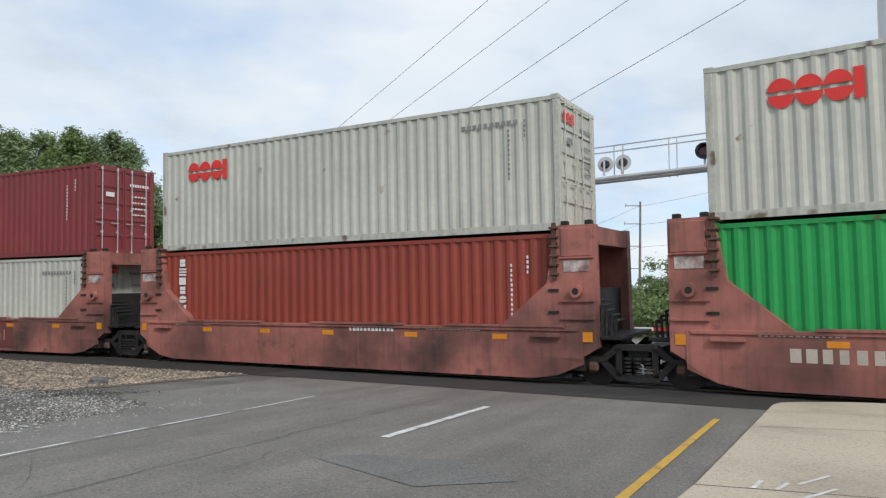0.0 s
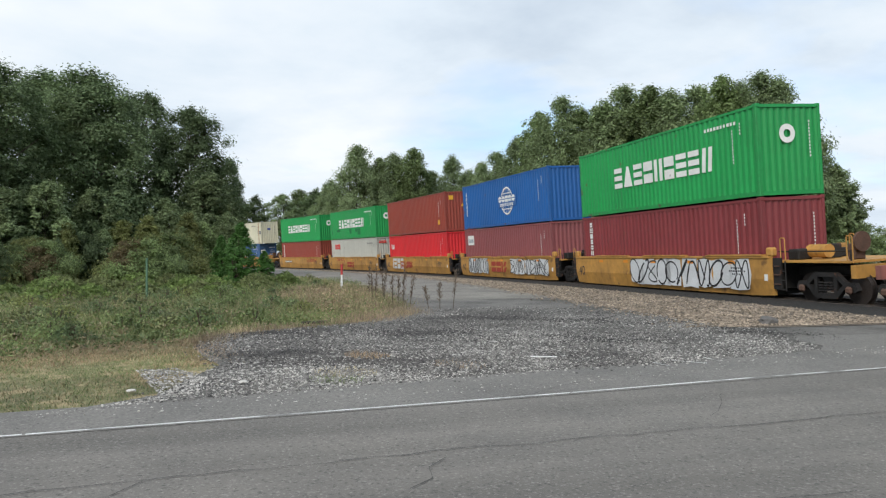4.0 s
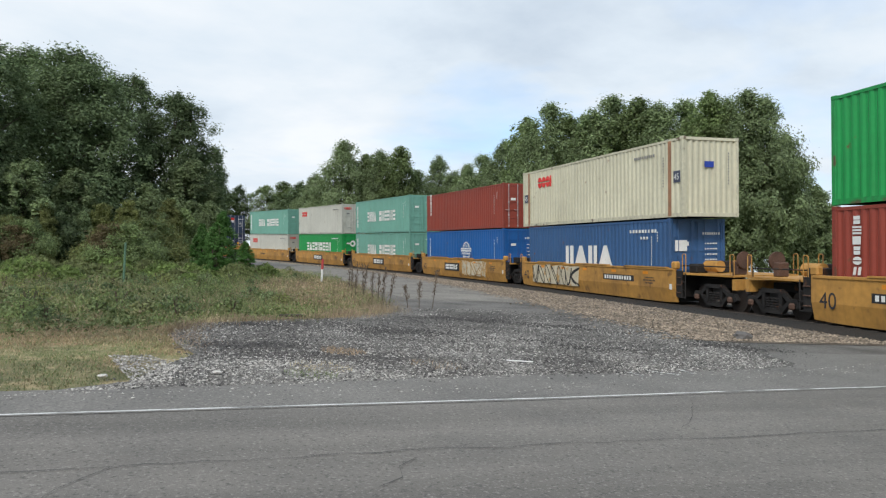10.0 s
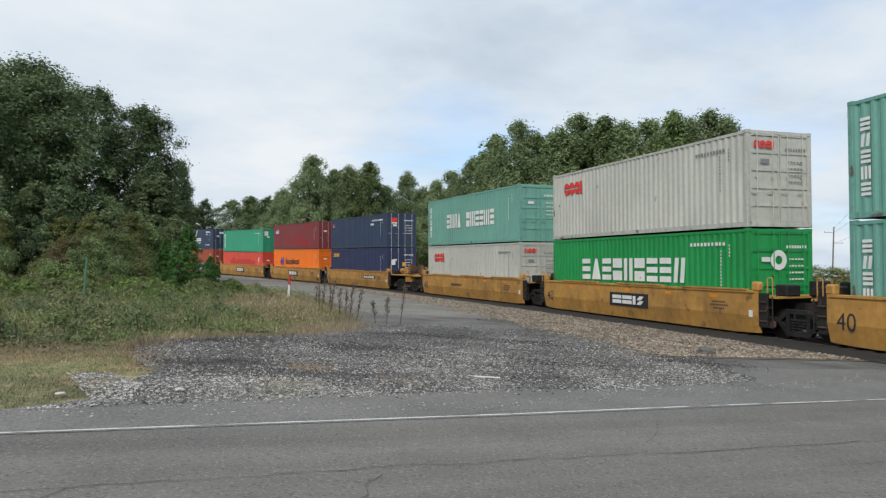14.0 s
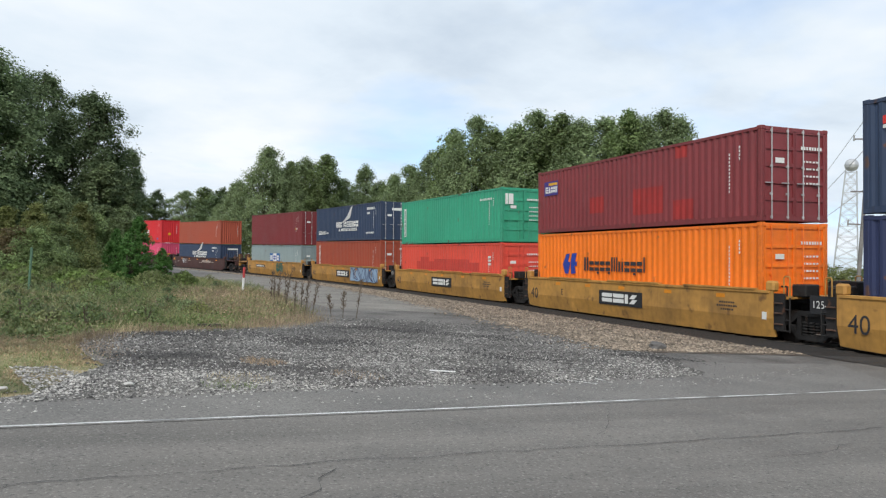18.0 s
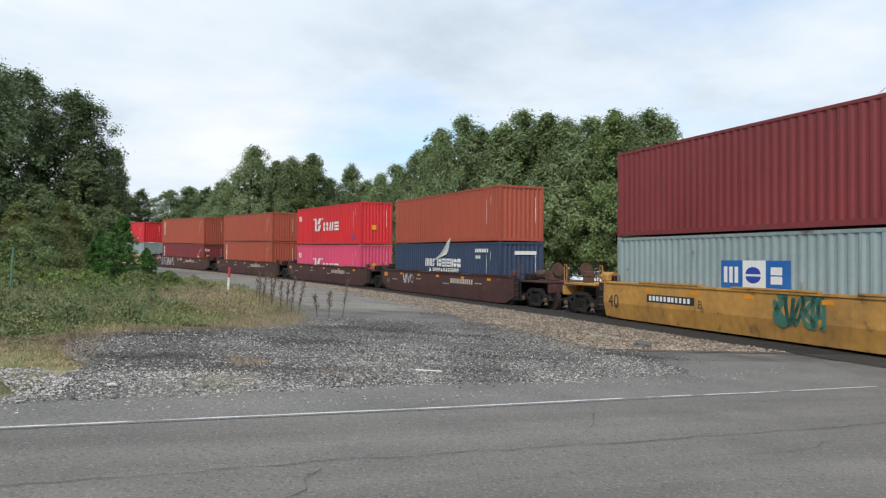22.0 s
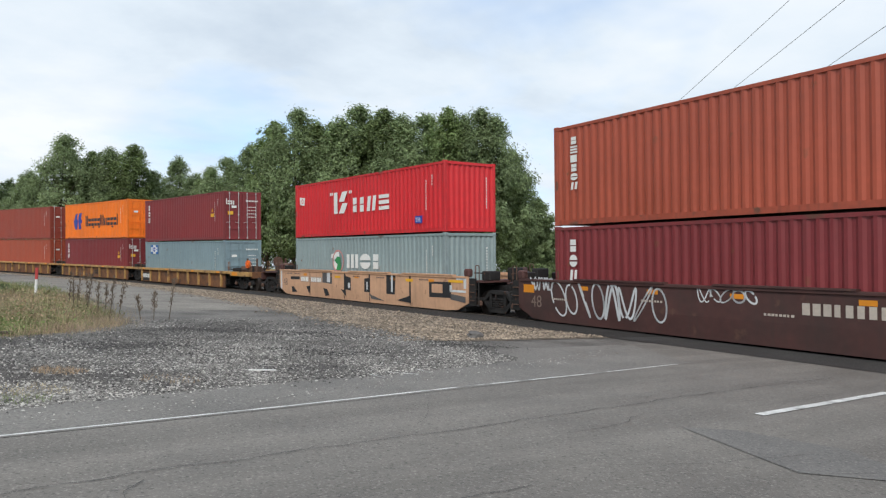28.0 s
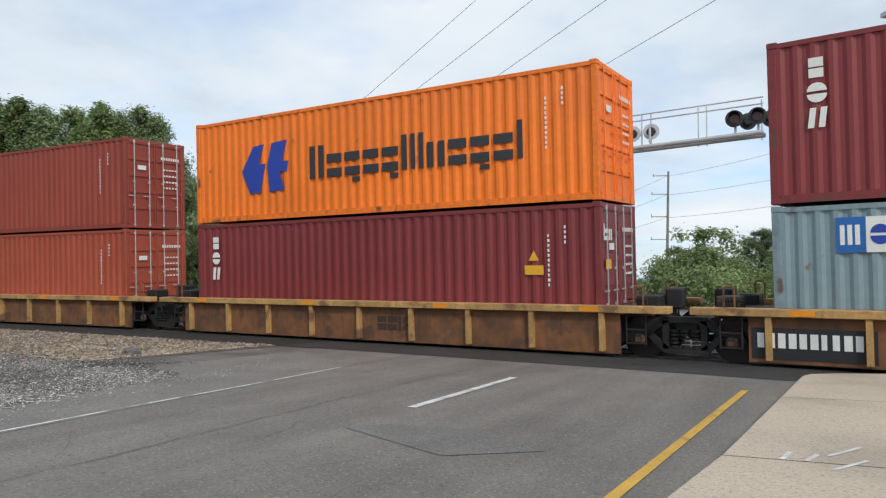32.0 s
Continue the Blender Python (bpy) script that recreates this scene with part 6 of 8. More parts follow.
def crown_mesh(seed, height, spread, base, count, leaf, shape="round"):
    """Leaf sprays round the ends of limbs: many uneven lobes with gaps between them."""
    rs = np.random.RandomState(seed)
    lobes = []
    low = height < 5 and shape != "cedar"
    n = 70 if low else 330
    sector = rs.uniform(0.55 if low else 0.86, 1.0, 9)
    for i in range(n):
        f = rs.rand() ** 0.85
        if shape == "round":
            k = math.sin(math.pi * min(1.0, 0.17 + 0.78 * f)) ** 0.7
        elif shape == "peak":
            k = max(0.0, 1 - f ** 3.2) ** 0.7 * min(1.0, 0.5 + 1.6 * f)
        else:
            k = min(1.0, (1.02 - f) * 1.9) ** 0.75 * min(1.0, 0.7 + 2.5 * f)
        k *= 1 + (0.2 * math.sin(5 * f + seed) if shape != "cedar" else 0.0)
        a = rs.rand() * 6.283
        r = spread * k * (rs.uniform(0.62, 0.98) if rs.rand() < 0.72 else rs.uniform(0.0, 0.6)) * (1 + (0.2 * math.sin(2 * a + seed) + 0.12 * math.sin(3 * a + 2 * seed)) * (shape != "cedar"))
        lr = spread * rs.uniform(0.05, 0.2 if low else 0.125) * (0.7 + 0.3 * k)
        z = base + lr * 0.5 + (height - base - lr * 1.1) * f * (sector[int(a / 6.2832 * 8.99)] if shape != "cedar" else 1.0)
        lobes.append((r * math.cos(a), r * math.sin(a), z, lr))
    if shape != "cedar":
        for i in range(12):      # short leaders at the top
            a, q = rs.rand() * 6.283, rs.rand()
            lobes.append((0.42 * spread * q * math.cos(a), 0.42 * spread * q * math.sin(a), height * (1.0 - 0.05 * rs.rand() - 0.05 * q) - 0.1 * spread, spread * rs.uniform(0.05, 0.1)))
    L = np.array(lobes)
    w = L[:, 3] ** 1.8
    which = rs.choice(len(L), count, p=w / w.sum())
    d = rs.normal(size=(count, 3))
    d /= np.linalg.norm(d, axis=1)[:, None]
    rad = L[which, 3] * rs.uniform(0.0, 3.2, count) ** 0.6 * np.where(rs.rand(count) < 0.1, 1.5, 1.0)
    c = L[which, :3] + d * rad[:, None] * np.array([1.0, 1.0, 0.9])
    c[:, 2] = np.maximum(c[:, 2], base * 0.6)
    out = c * np.array([1.0, 1.0, 0.35]) / spread
    nrm = d * 0.45 + out * 0.6 + np.array([0, 0, 0.45]) + rs.normal(size=(count, 3)) * 0.5
    nrm /= np.linalg.norm(nrm, axis=1)[:, None]
    up = np.cross(nrm, rs.normal(size=(count, 3)))
    up /= np.linalg.norm(up, axis=1)[:, None]
    sd = np.cross(nrm, up)
    sz = leaf * rs.uniform(0.5, 1.3, count)[:, None]
    v = np.stack([c - up * sz * 0.8 - sd * sz * 0.6, c + sd * sz * 0.8 - up * sz * 0.1, c + up * sz + nrm * sz * 0.25], 1).reshape(-1, 3)
    f = np.arange(count * 3).reshape(-1, 3)
    me = bpy.data.meshes.new("crown")
    me.from_pydata(v.tolist(), [], f.tolist())
    return me, L


def trunk_mesh(seed, height, lobes, r):
    rs = random.Random(seed)
    bm = bmesh.new()
    pts, x, y = [], 0.0, 0.0
    for i in range(7):
        pts.append(Vector((x, y, height * 0.86 * i / 6)))
        x += rs.uniform(-0.25, 0.25); y += rs.uniform(-0.25, 0.25)
    for i in range(6):
        tube(bm, pts[i], pts[i + 1], r * (1 - i / 6.6), r * (1 - (i + 1) / 6.6), n=8, cap=False)
    for lx, ly, lz, lr in lobes[::12]:
        k = min(5, max(1, int(lz / (height * 0.86) * 6) - 1))
        p = pts[k]
        q = Vector((lx, ly, lz))
        m = p.lerp(q, 0.5) + Vector((0, 0, 0.3))
        tube(bm, p, m, r * 0.32, r * 0.2, n=6, cap=False)
        tube(bm, m, q, r * 0.2, r * 0.06, n=6, cap=False)
    me = bpy.data.meshes.new("trunk")
    bm.to_mesh(me)
    bm.free()
    me.materials.append(BARK)
    return me


def tree_kind(seed, height, spread, base, count, leaf, lm, r=0.22, shape="round"):
    crown, lobes = crown_mesh(seed, height, spread, base, count, leaf, shape)
    crown.materials.append(lm)
    return crown, trunk_mesh(seed, height, lobes, r), height


KIND = {
    "oak_a": tree_kind(1, 16, 5.2, 2.0, 66000, 0.115, LEAF), "oak_b": tree_kind(2, 16, 4.6, 1.5, 60000, 0.115, LEAF), "oak_c": tree_kind(3, 16, 4.0, 1.5, 52000, 0.115, LEAF),
    "ash_a": tree_kind(12, 16, 5.0, 1.5, 38000, 0.14, LEAF2, 0.22, "peak"), "ash_b": tree_kind(13, 16, 4.4, 1.5, 36000, 0.14, LEAF2, 0.2, "peak"), "ash_c": tree_kind(14, 16, 3.9, 1.5, 34000, 0.14, LEAF4, 0.2, "peak"),
    "thin_a": tree_kind(4, 16, 3.6, 2.0, 26000, 0.13, LEAF2, 0.18, "peak"), "thin_b": tree_kind(5, 16, 3.3, 2.0, 24000, 0.13, LEAF, 0.16, "peak"),
    "bush_a": tree_kind(6, 4, 2.4, 0.2, 13000, 0.085, LEAF4, 0.08), "bush_b": tree_kind(7, 4, 2.8, 0.2, 13000, 0.085, LEAF3, 0.08), "cedar": tree_kind(8, 4, 0.95, 0.05, 16000, 0.06, CEDAR, 0.07, "cedar"),
    "young": tree_kind(21, 8, 2.3, 0.4, 26000, 0.11, LEAF3, 0.1, "peak"), "young_b": tree_kind(22, 8, 2.0, 0.4, 24000, 0.11, LEAF2, 0.1, "peak"),
    "bush_d": tree_kind(10, 4, 2.2, 0.2, 13000, 0.09, LEAF, 0.08),
    "bush_c": tree_kind(9, 4, 2.3, 0.2, 11000, 0.09, leaf_mat("reddish_brown_leaves", (0.16, 0.13, 0.07)), 0.08),
}
spin = random.Random(11)


def plant(kind, x, y, height, name="tree", label="", wide=1.0, group=""):
    crown, trunk, h0 = KIND[kind]
    root = new(name)
    k = height / h0
    root.matrix_basis = pose(x, y, -0.05, 0, 0, spin.uniform(0, 360)) @ Matrix.Diagonal((k * wide, k * wide, k, 1))
    put("trunk", trunk, root)
    put("crown", crown, root)
    tagged(root, label or "leafy dark green broadleaf tree at the wood's edge", name, group)
    return root


def stand(rows, label, group, name="tree"):
    for kind, az, d, top, wide in rows:
        x, y = az_pt(az, d)
        plant(kind, x, y, 1.3 + d * math.tan(radians(top)), name, label, wide, group)


# wood on the near side of the curve: direction, distance, how high its top stands, breadth
stand([("oak_a", 71.5, 52, 13.9, 1.15), ("oak_b", 64.6, 54, 11.6, 1.05), ("oak_c", 77.5, 47, 13.6, 1.2), ("oak_b", 84, 44, 13.3, 1.2), ("oak_a", 91, 42, 13.8, 1.2),
       ("oak_c", 68.5, 60, 12.3, 1.1), ("oak_b", 74.5, 62, 13.3, 1.2), ("oak_c", 62.3, 56, 7.7, 1.0), ("oak_a", 80.5, 60, 12.8, 1.2), ("young_b", 63.4, 49, 6.6, 1.1)],
      "tall dark green oak in the wood beside the curve", "wood on the near side")
stand([("young", 64.8, 44, 3.6, 1.0), ("young_b", 66.3, 46, 4.6, 1.0), ("young", 67.6, 44, 3.3, 1.1), ("young", 69.4, 45, 2.9, 1.1), ("young_b", 71.2, 46, 5.2, 1.1), ("young_b", 74.2, 44, 5.6, 1.2),
       ("young", 73.0, 43, 2.7, 1.0), ("young_b", 76.8, 43, 5.0, 1.2), ("young", 79.5, 42, 3.4, 1.1), ("young_b", 82.5, 42, 4.8, 1.2), ("young_b", 61.9, 46, 3.6, 1.0)],
      "slender yellow-green young tree before the wood", "young trees before the wood")
rb = random.Random(17)
rows = []
for k in range(40):
    az = 64.0 + 26.0 * (k + rb.random()) / 40
    d = rb.uniform(35, 47)
    rows.append((("bush_a", "bush_c", "bush_b", "bush_a", "thin_b")[k % 5] if d < 43 else ("bush_a", "thin_a", "bush_d")[k % 3], az, d, rb.uniform(0.5, 1.7) + (d - 35) * 0.14, rb.uniform(0.75, 1.15)))
stand(rows, "dense low shrub at the edge of the wood", "shrubs below the wood", "shrub")
stand([("cedar", 60.95, 33.5, 2.8, 1.1), ("cedar", 62.4, 35, 1.8, 0.9), ("cedar", 59.2, 36, 0.6, 1.35)], "small dense evergreen cedar in the grass", "cedars", "cedar")
# wood behind the train
stand([("thin_b", 59.8, 190, 4.9, 1.5), ("thin_a", 57.8, 185, 5.0, 1.6), ("ash_c", 56.4, 190, 5.4, 1.3), ("thin_b", 55.2, 180, 5.5, 1.6), ("thin_a", 54.2, 170, 5.5, 1.4),
       ("ash_c", 61.5, 185, 5.0, 1.5), ("ash_b", 63.5, 190, 5.0, 1.5), ("ash_b", 54.0, 125, 6.2, 1.1), ("ash_a", 51.9, 112, 9.0, 0.95), ("ash_c", 50.2, 114, 8.0, 1.1),
       ("ash_b", 49.0, 110, 8.4, 1.0), ("ash_c", 47.5, 108, 8.8, 1.0), ("ash_a", 46.0, 112, 7.0, 1.0), ("ash_b", 44.3, 118, 8.2, 0.85), ("ash_b", 43.0, 112, 7.0, 1.1),
       ("ash_c", 42.0, 104, 7.6, 1.0), ("ash_a", 40.7, 100, 8.5, 1.0), ("ash_b", 39.2, 92, 9.6, 0.95), ("ash_c", 37.4, 84, 11.5, 0.95), ("ash_a", 35.5, 80, 12.7, 0.85)],
      "leafy green tree in the wood behind the train", "wood behind the train")
stand([("ash_c", 33.8, 80, 11.5, 1.0), ("ash_b", 32.2, 78, 12.2, 1.0), ("ash_a", 30.7, 78, 13.3, 1.0), ("ash_c", 28.9, 76, 13.1, 1.05), ("ash_b", 27.2, 74, 12.7, 1.0),
       ("ash_a", 25.3, 74, 12.9, 0.95), ("ash_c", 23.6, 70, 13.4, 0.95), ("ash_b", 22.3, 72, 12.9, 0.9), ("ash_a", 20.9, 69, 13.5, 0.85), ("ash_b", 19.7, 70, 12.9, 0.75),
       ("ash_c", 18.4, 71, 10.2, 0.8), ("ash_b", 17.3, 72, 8.3, 0.8), ("young_b", 16.3, 72, 6.6, 1.0), ("young_b", 15.6, 73, 4.8, 1.1), ("ash_a", 33.0, 100, 8.9, 1.4), ("ash_a", 38.5, 110, 7.5, 1.3),
       ("ash_b", 28.0, 96, 9.4, 1.4), ("ash_a", 22.5, 92, 9.4, 1.4), ("ash_a", 48.5, 135, 6.2, 1.5), ("ash_b", 44.0, 135, 5.7, 1.5)],
      "leafy green tree in the wood behind the train", "wood behind the train")
# scattered trees beyond the crossing
stand([("bush_a", 14.6, 105, 2.2, 1.6), ("bush_b", 12.3, 110, 2.0, 1.8), ("bush_a", 10.0, 112, 2.3, 1.8), ("bush_b", 7.6, 108, 2.0, 1.8), ("bush_a", 5.2, 110, 2.0, 1.8),
       ("bush_b", 3.0, 108, 2.0, 1.8), ("bush_a", 1.6, 62, 4.9, 1.0), ("bush_d", 4.2, 66, 3.6, 1.1), ("bush_b", -0.4, 68, 3.3, 1.1), ("bush_d", -1.6, 70, 3.4, 1.3),
       ("bush_a", -4.0, 72, 3.0, 1.3), ("bush_a", -22.4, 60, 5.2, 1.15), ("bush_d", -20.6, 66, 3.6, 1.1), ("bush_b", -23.6, 66, 2.9, 1.1), ("oak_b", -26.6, 84, 4.9, 1.5),
       ("thin_b", -29.6, 88, 4.9, 1.2), ("oak_a", -32.2, 82, 4.6, 1.5), ("oak_b", -34.6, 80, 5.2, 1.6), ("bush_a", -28.4, 78, 2.6, 1.5), ("bush_b", -30.8, 78, 2.8, 1.5)],
      "green tree beyond the crossing", "trees beyond the crossing")
stand([("bush_a", -25.0, 78, 2.4, 1.4), ("bush_b", -9.0, 150, 0.9, 2.5), ("bush_a", -12.2, 160, 0.9, 2.6), ("bush_a", -15.4, 150, 0.9, 2.5), ("bush_b", -18.4, 140, 1.0, 2.5),
       ("oak_c", -38.0, 82, 4.0, 1.2), ("oak_b", -43.0, 80, 4.0, 1.2)],
      "green tree beyond the crossing", "trees beyond the crossing")


# ---- stones, grass, weeds ----
def inside(px, py, poly):
    c = np.zeros(len(px), bool)
    n = len(poly)
    for i in range(n):
        x0, y0 = poly[i]
        x1, y1 = poly[(i + 1) % n]
        hit = ((y0 > py) != (y1 > py)) & (px < (x1 - x0) * (py - y0) / ((y1 - y0) or 1e-9) + x0)
        c ^= hit
    return c


def sprinkle(rs, poly, n, near=0.0):
    """Random places in a polygon, the more of them the nearer to the road."""
    p = np.array(poly)
    lo, hi = p.min(0), p.max(0)
    out = np.zeros((0, 2))
    while len(out) < n:
        q = lo + rs.rand(n * 4, 2) * (hi - lo)
        q = q[inside(q[:, 0], q[:, 1], poly)]
        if near:
            d = np.hypot(q[:, 0], q[:, 1])
            q = q[rs.rand(len(q)) < np.minimum(1, (near / d) ** 2)]
        out = np.concatenate([out, q])
    return out[:n]


def stones(name, xy, z, lo, hi, material, seed, label, flatness=0.55):
    """Loose angular stones, joined, each an island of its own."""
    rs = np.random.RandomState(seed)
    n = len(xy)
    base = np.array([(1, 0, 0), (0, 1, 0), (-1, 0, 0), (0, -1, 0), (0, 0, 1), (0.15, 0.1, -0.7)], float)
    size = lo + (hi - lo) * rs.rand(n) ** 2.2
    v = base[None] * (1 + 0.35 * rs.normal(size=(n, 6, 1))) * size[:, None, None] * np.stack([rs.uniform(0.7, 1.4, n), rs.uniform(0.6, 1.1, n), np.full(n, flatness)], 1)[:, None, :]
    a = rs.rand(n) * 6.283
    c, s = np.cos(a)[:, None], np.sin(a)[:, None]
    x, y = v[:, :, 0] * c - v[:, :, 1] * s, v[:, :, 0] * s + v[:, :, 1] * c
    v = np.stack([x + xy[:, :1], y + xy[:, 1:], v[:, :, 2] + z + size[:, None] * 0.25], 2).reshape(-1, 3)
    f = np.array([(0, 1, 4), (1, 2, 4), (2, 3, 4), (3, 0, 4), (1, 0, 5), (2, 1, 5), (3, 2, 5), (0, 3, 5)])
    faces = (f[None] + (np.arange(n) * 6)[:, None, None]).reshape(-1, 3)
    me = bpy.data.meshes.new(name)
    me.from_pydata(v.tolist(), [], faces.tolist())
    me.materials.append(material)
    tagged(put(name, me), label, "stones", kind="stuff")


PALE = mat("pale_grey_stone", (0.36, 0.345, 0.32), 0.9, var=0.2, island=0.6, bump=0)
DARKST = mat("dark_grey_stone", (0.085, 0.08, 0.077), 0.9, var=0.2, island=0.5, bump=0)
BROWNST = mat("brown_ballast_stone", (0.245, 0.198, 0.15), 0.9, var=0.2, island=0.65, bump=0)
rs = np.random.RandomState(21)
LOT = [(-6.5, 2.5), (-7.0, 3.3), (-7.75, 3.75), (-8.2, 4.35), (-9.2, 4.6), (-10.2, 5.0), (-11.6, 6.0), (-11.5, 7.3), (-11.2, 8.9), (-11.2, 10.2), (-13.0, 12.4), (-12.0, 15.0), (-8.6, 15.6), (-5.6, 14.0), (-4.2, 12.0), (-3.4, 11.0), (-4.2, 8.3), (-4.9, 7.0), (-5.3, 6.0), (-5.95, 4.1)]


def patchy(xy):
    """Where pale and dark stones lie apart: 0 pale, 1 dark, in streaks of a metre or two."""
    x, y = xy[:, 0], xy[:, 1]
    g = 0.5 + 0.27 * np.sin(1.1 * x - 0.5 * y + 1.5 * np.sin(0.9 * y + 0.4 * x)) + 0.25 * np.sin(2.3 * y + 0.7 * x + 1.7 * np.sin(1.3 * x)) + 0.12 * np.sin(5.1 * x - 3.3 * y)
    return np.clip(g + 0.25 * np.clip((-x - 8.4) / 2.0, -1, 1), 0, 1)


def sorted_stones(n, dark):
    q = sprinkle(rs, LOT, n, 8.5)
    q = q + rs.normal(size=q.shape) * 0.13
    g = patchy(q)
    return q[rs.rand(len(q)) < (0.12 + 0.88 * g if dark else 0.85 - 0.75 * g)]


stones("gravel", sorted_stones(66000, False), -0.02, 0.004, 0.02, PALE, 1, "loose pale grey gravel stones on the lot")
stones("dark_gravel", sorted_stones(62000, True), -0.02, 0.004, 0.022, DARKST, 2, "loose dark grey gravel stones on the lot")
GRIT = mat("black_grit", (0.06, 0.058, 0.056), 0.9, var=0.2, island=0.5, bump=0)
for k, (x, y, r, n, turn) in enumerate(((-9.0, 8.5, 0.75, 1500, 0.5), (-8.4, 12.4, 0.8, 1500, 0.2), (-10.9, 6.6, 0.4, 700, 1.2), (-10.3, 11.4, 0.7, 1300, 0.9), (-6.4, 9.8, 0.6, 1000, 0.3), (-5.0, 12.6, 0.6, 900, -0.1), (-8.6, 5.3, 0.45, 700, 0.7))):
    # scattered thickly in the middle, thinning out in ragged tongues
    u = rs.normal(size=(n, 2)) * np.array([r, r * 0.42])
    u[:, 1] += 0.18 * np.sin(u[:, 0] * 4.1 + k) + 0.1 * np.sin(u[:, 0] * 9.7)
    xy = np.stack([x + u[:, 0] * math.cos(turn) - u[:, 1] * math.sin(turn), y + u[:, 0] * math.sin(turn) + u[:, 1] * math.cos(turn)], 1)
    stones("coal_gravel", xy, -0.014, 0.005, 0.021, GRIT, 30 + k, "patch of black grit on the lot")
sp = rs.rand(42000, 2)
bs = 5.8 + 75 * sp[:, 0] ** 1.7
bo = 3.25 + rs.rand(42000) ** 0.8 * (np.array([bed_edge(q) for q in bs]) - 3.15) + np.abs(rs.normal(size=42000)) * 0.45 * (rs.rand(42000) < 0.4)
pts = np.array([track(s, o)[:2] for s, o in zip(bs, bo)])
stones("ballast_stones", pts, -0.01, 0.012, 0.045, BROWNST, 3, "loose brown ballast stones beside the rails")
STRAY = [(-6.75, 2.1), (-4.75, 5.9), (-3.2, 10.6), (-2.6, 13.5), (-2.2, 13.2), (-2.75, 10.4), (-4.3, 5.8), (-6.35, 1.9)]
stones("stray_stones", sprinkle(rs, STRAY, 700), -0.008, 0.004, 0.016, PALE, 5, "stray pale stones on the road shoulder")
EDGE = [(-6.8, 2.9), (-8.5, 3.35), (-8.3, 3.75), (-7.4, 3.7), (-6.6, 3.1), (-6.4, 2.2), (-6.6, 1.0), (-6.75, 1.0), (-6.7, 2.2)]
stones("edge_stones", sprinkle(rs, EDGE, 2600), -0.02, 0.005, 0.022, PALE, 4, "pale stones along the grass edge")


def one_stone(name, x, y, r, material, label, seed, squash=0.5):
    bm = bmesh.new()
    bmesh.ops.create_icosphere(bm, subdivisions=2, radius=r)
    rr = random.Random(seed)
    for v in bm.verts:
        v.co *= 1 + rr.uniform(-0.22, 0.22)
        v.co.z *= squash
    ob = link(name, bm, material)
    ob.matrix_basis = pose(x, y, r * squash * 0.6, 0, 0, seed * 40)
    tagged(ob, label, "rock")


one_stone("rock", -5.37, 14.14, 0.17, DARKST, "single dark rock on the ballast", 1)
one_stone("rock", -6.75, 3.75, 0.05, PALE, "flat white rock on the gravel", 2, 0.35)
one_stone("rock", -7.1, 2.75, 0.045, PALE, "flat white rock on the gravel", 3, 0.35)
bm = bmesh.new()
box(bm, -0.17, 0.17, -0.018, 0.018, 0, 0.014)
bmesh.ops.bevel(bm, geom=bm.edges[:], offset=0.008, segments=1, affect="EDGES")
ob = link("plastic_strip", bm, WHITE)
ob.matrix_basis = pose(-5.53, 7.26, 0.03, 0, 0, 38)
tagged(ob, "short white plastic strip lying on the gravel", "debris")
bm = boxes((-0.25, 0.25, -0.05, 0.05, 0, 0.05), bevel=0.01)
ob = link("old_plank", bm, SLEEPER)
ob.matrix_basis = pose(-11.75, 8.1, 0.0, 0, 0, 75)
tagged(ob, "dark old plank lying at the weeds' edge", "plank")


def blades(name, xy, lo, hi, width, material, seed, label, lean=0.35, kind="grass", z=-0.05, rise=0.0):
    """Grass blades, joined: each a bent strip of two faces."""
    rs = np.random.RandomState(seed)
    n = len(xy)
    g = 0.5 + 0.5 * np.sin(xy[:, 0] * 1.3 + 2 * np.sin(xy[:, 1] * 0.9 + seed)) * np.sin(xy[:, 1] * 1.7 + 2 * np.sin(xy[:, 0] * 0.7))
    h = lo + (hi - lo) * rs.rand(n) * (0.35 + 0.65 * g)
    if rise:      # low at the mown side, taller away from it
        h = h * np.clip((-xy[:, 0] - 10.6) / rise, 0.1, 1.0)
    a = rs.rand(n) * 6.283
    dx, dy = np.cos(a) * width * rs.uniform(0.6, 1.3, n) / 2, np.sin(a) * width * rs.uniform(0.6, 1.3, n) / 2
    b = rs.rand(n) * 6.283
    lx, ly = np.cos(b) * h * lean * rs.rand(n), np.sin(b) * h * lean * rs.rand(n)
    x, y = xy[:, 0], xy[:, 1]
    zero = np.full(n, z)
    v = np.stack([np.stack(q, 1) for q in ((x - dx, y - dy, zero), (x + dx, y + dy, zero), (x + dx * 0.7 + lx * 0.4, y + dy * 0.7 + ly * 0.4, zero + h * 0.6), (x - dx * 0.7 + lx * 0.4, y - dy * 0.7 + ly * 0.4, zero + h * 0.6), (x + lx, y + ly, zero + h))], 1).reshape(-1, 3)
    k = (np.arange(n) * 5)[:, None]
    faces = (k + np.array([[0, 1, 2, 3]])).tolist() + (k + np.array([[3, 2, 4]])).tolist()
    me = bpy.data.meshes.new(name)
    me.from_pydata(v.tolist(), [], faces)
    me.materials.append(material)
    tagged(put(name, me), label, kind, kind="stuff")


def grass_mat(name, col):
    return mat(name, col, 0.7, var=0.4, scale=0.35, fine=3, bump=0, island=0.4, rust=0.3, rustcol=(0.25, 0.2, 0.12))


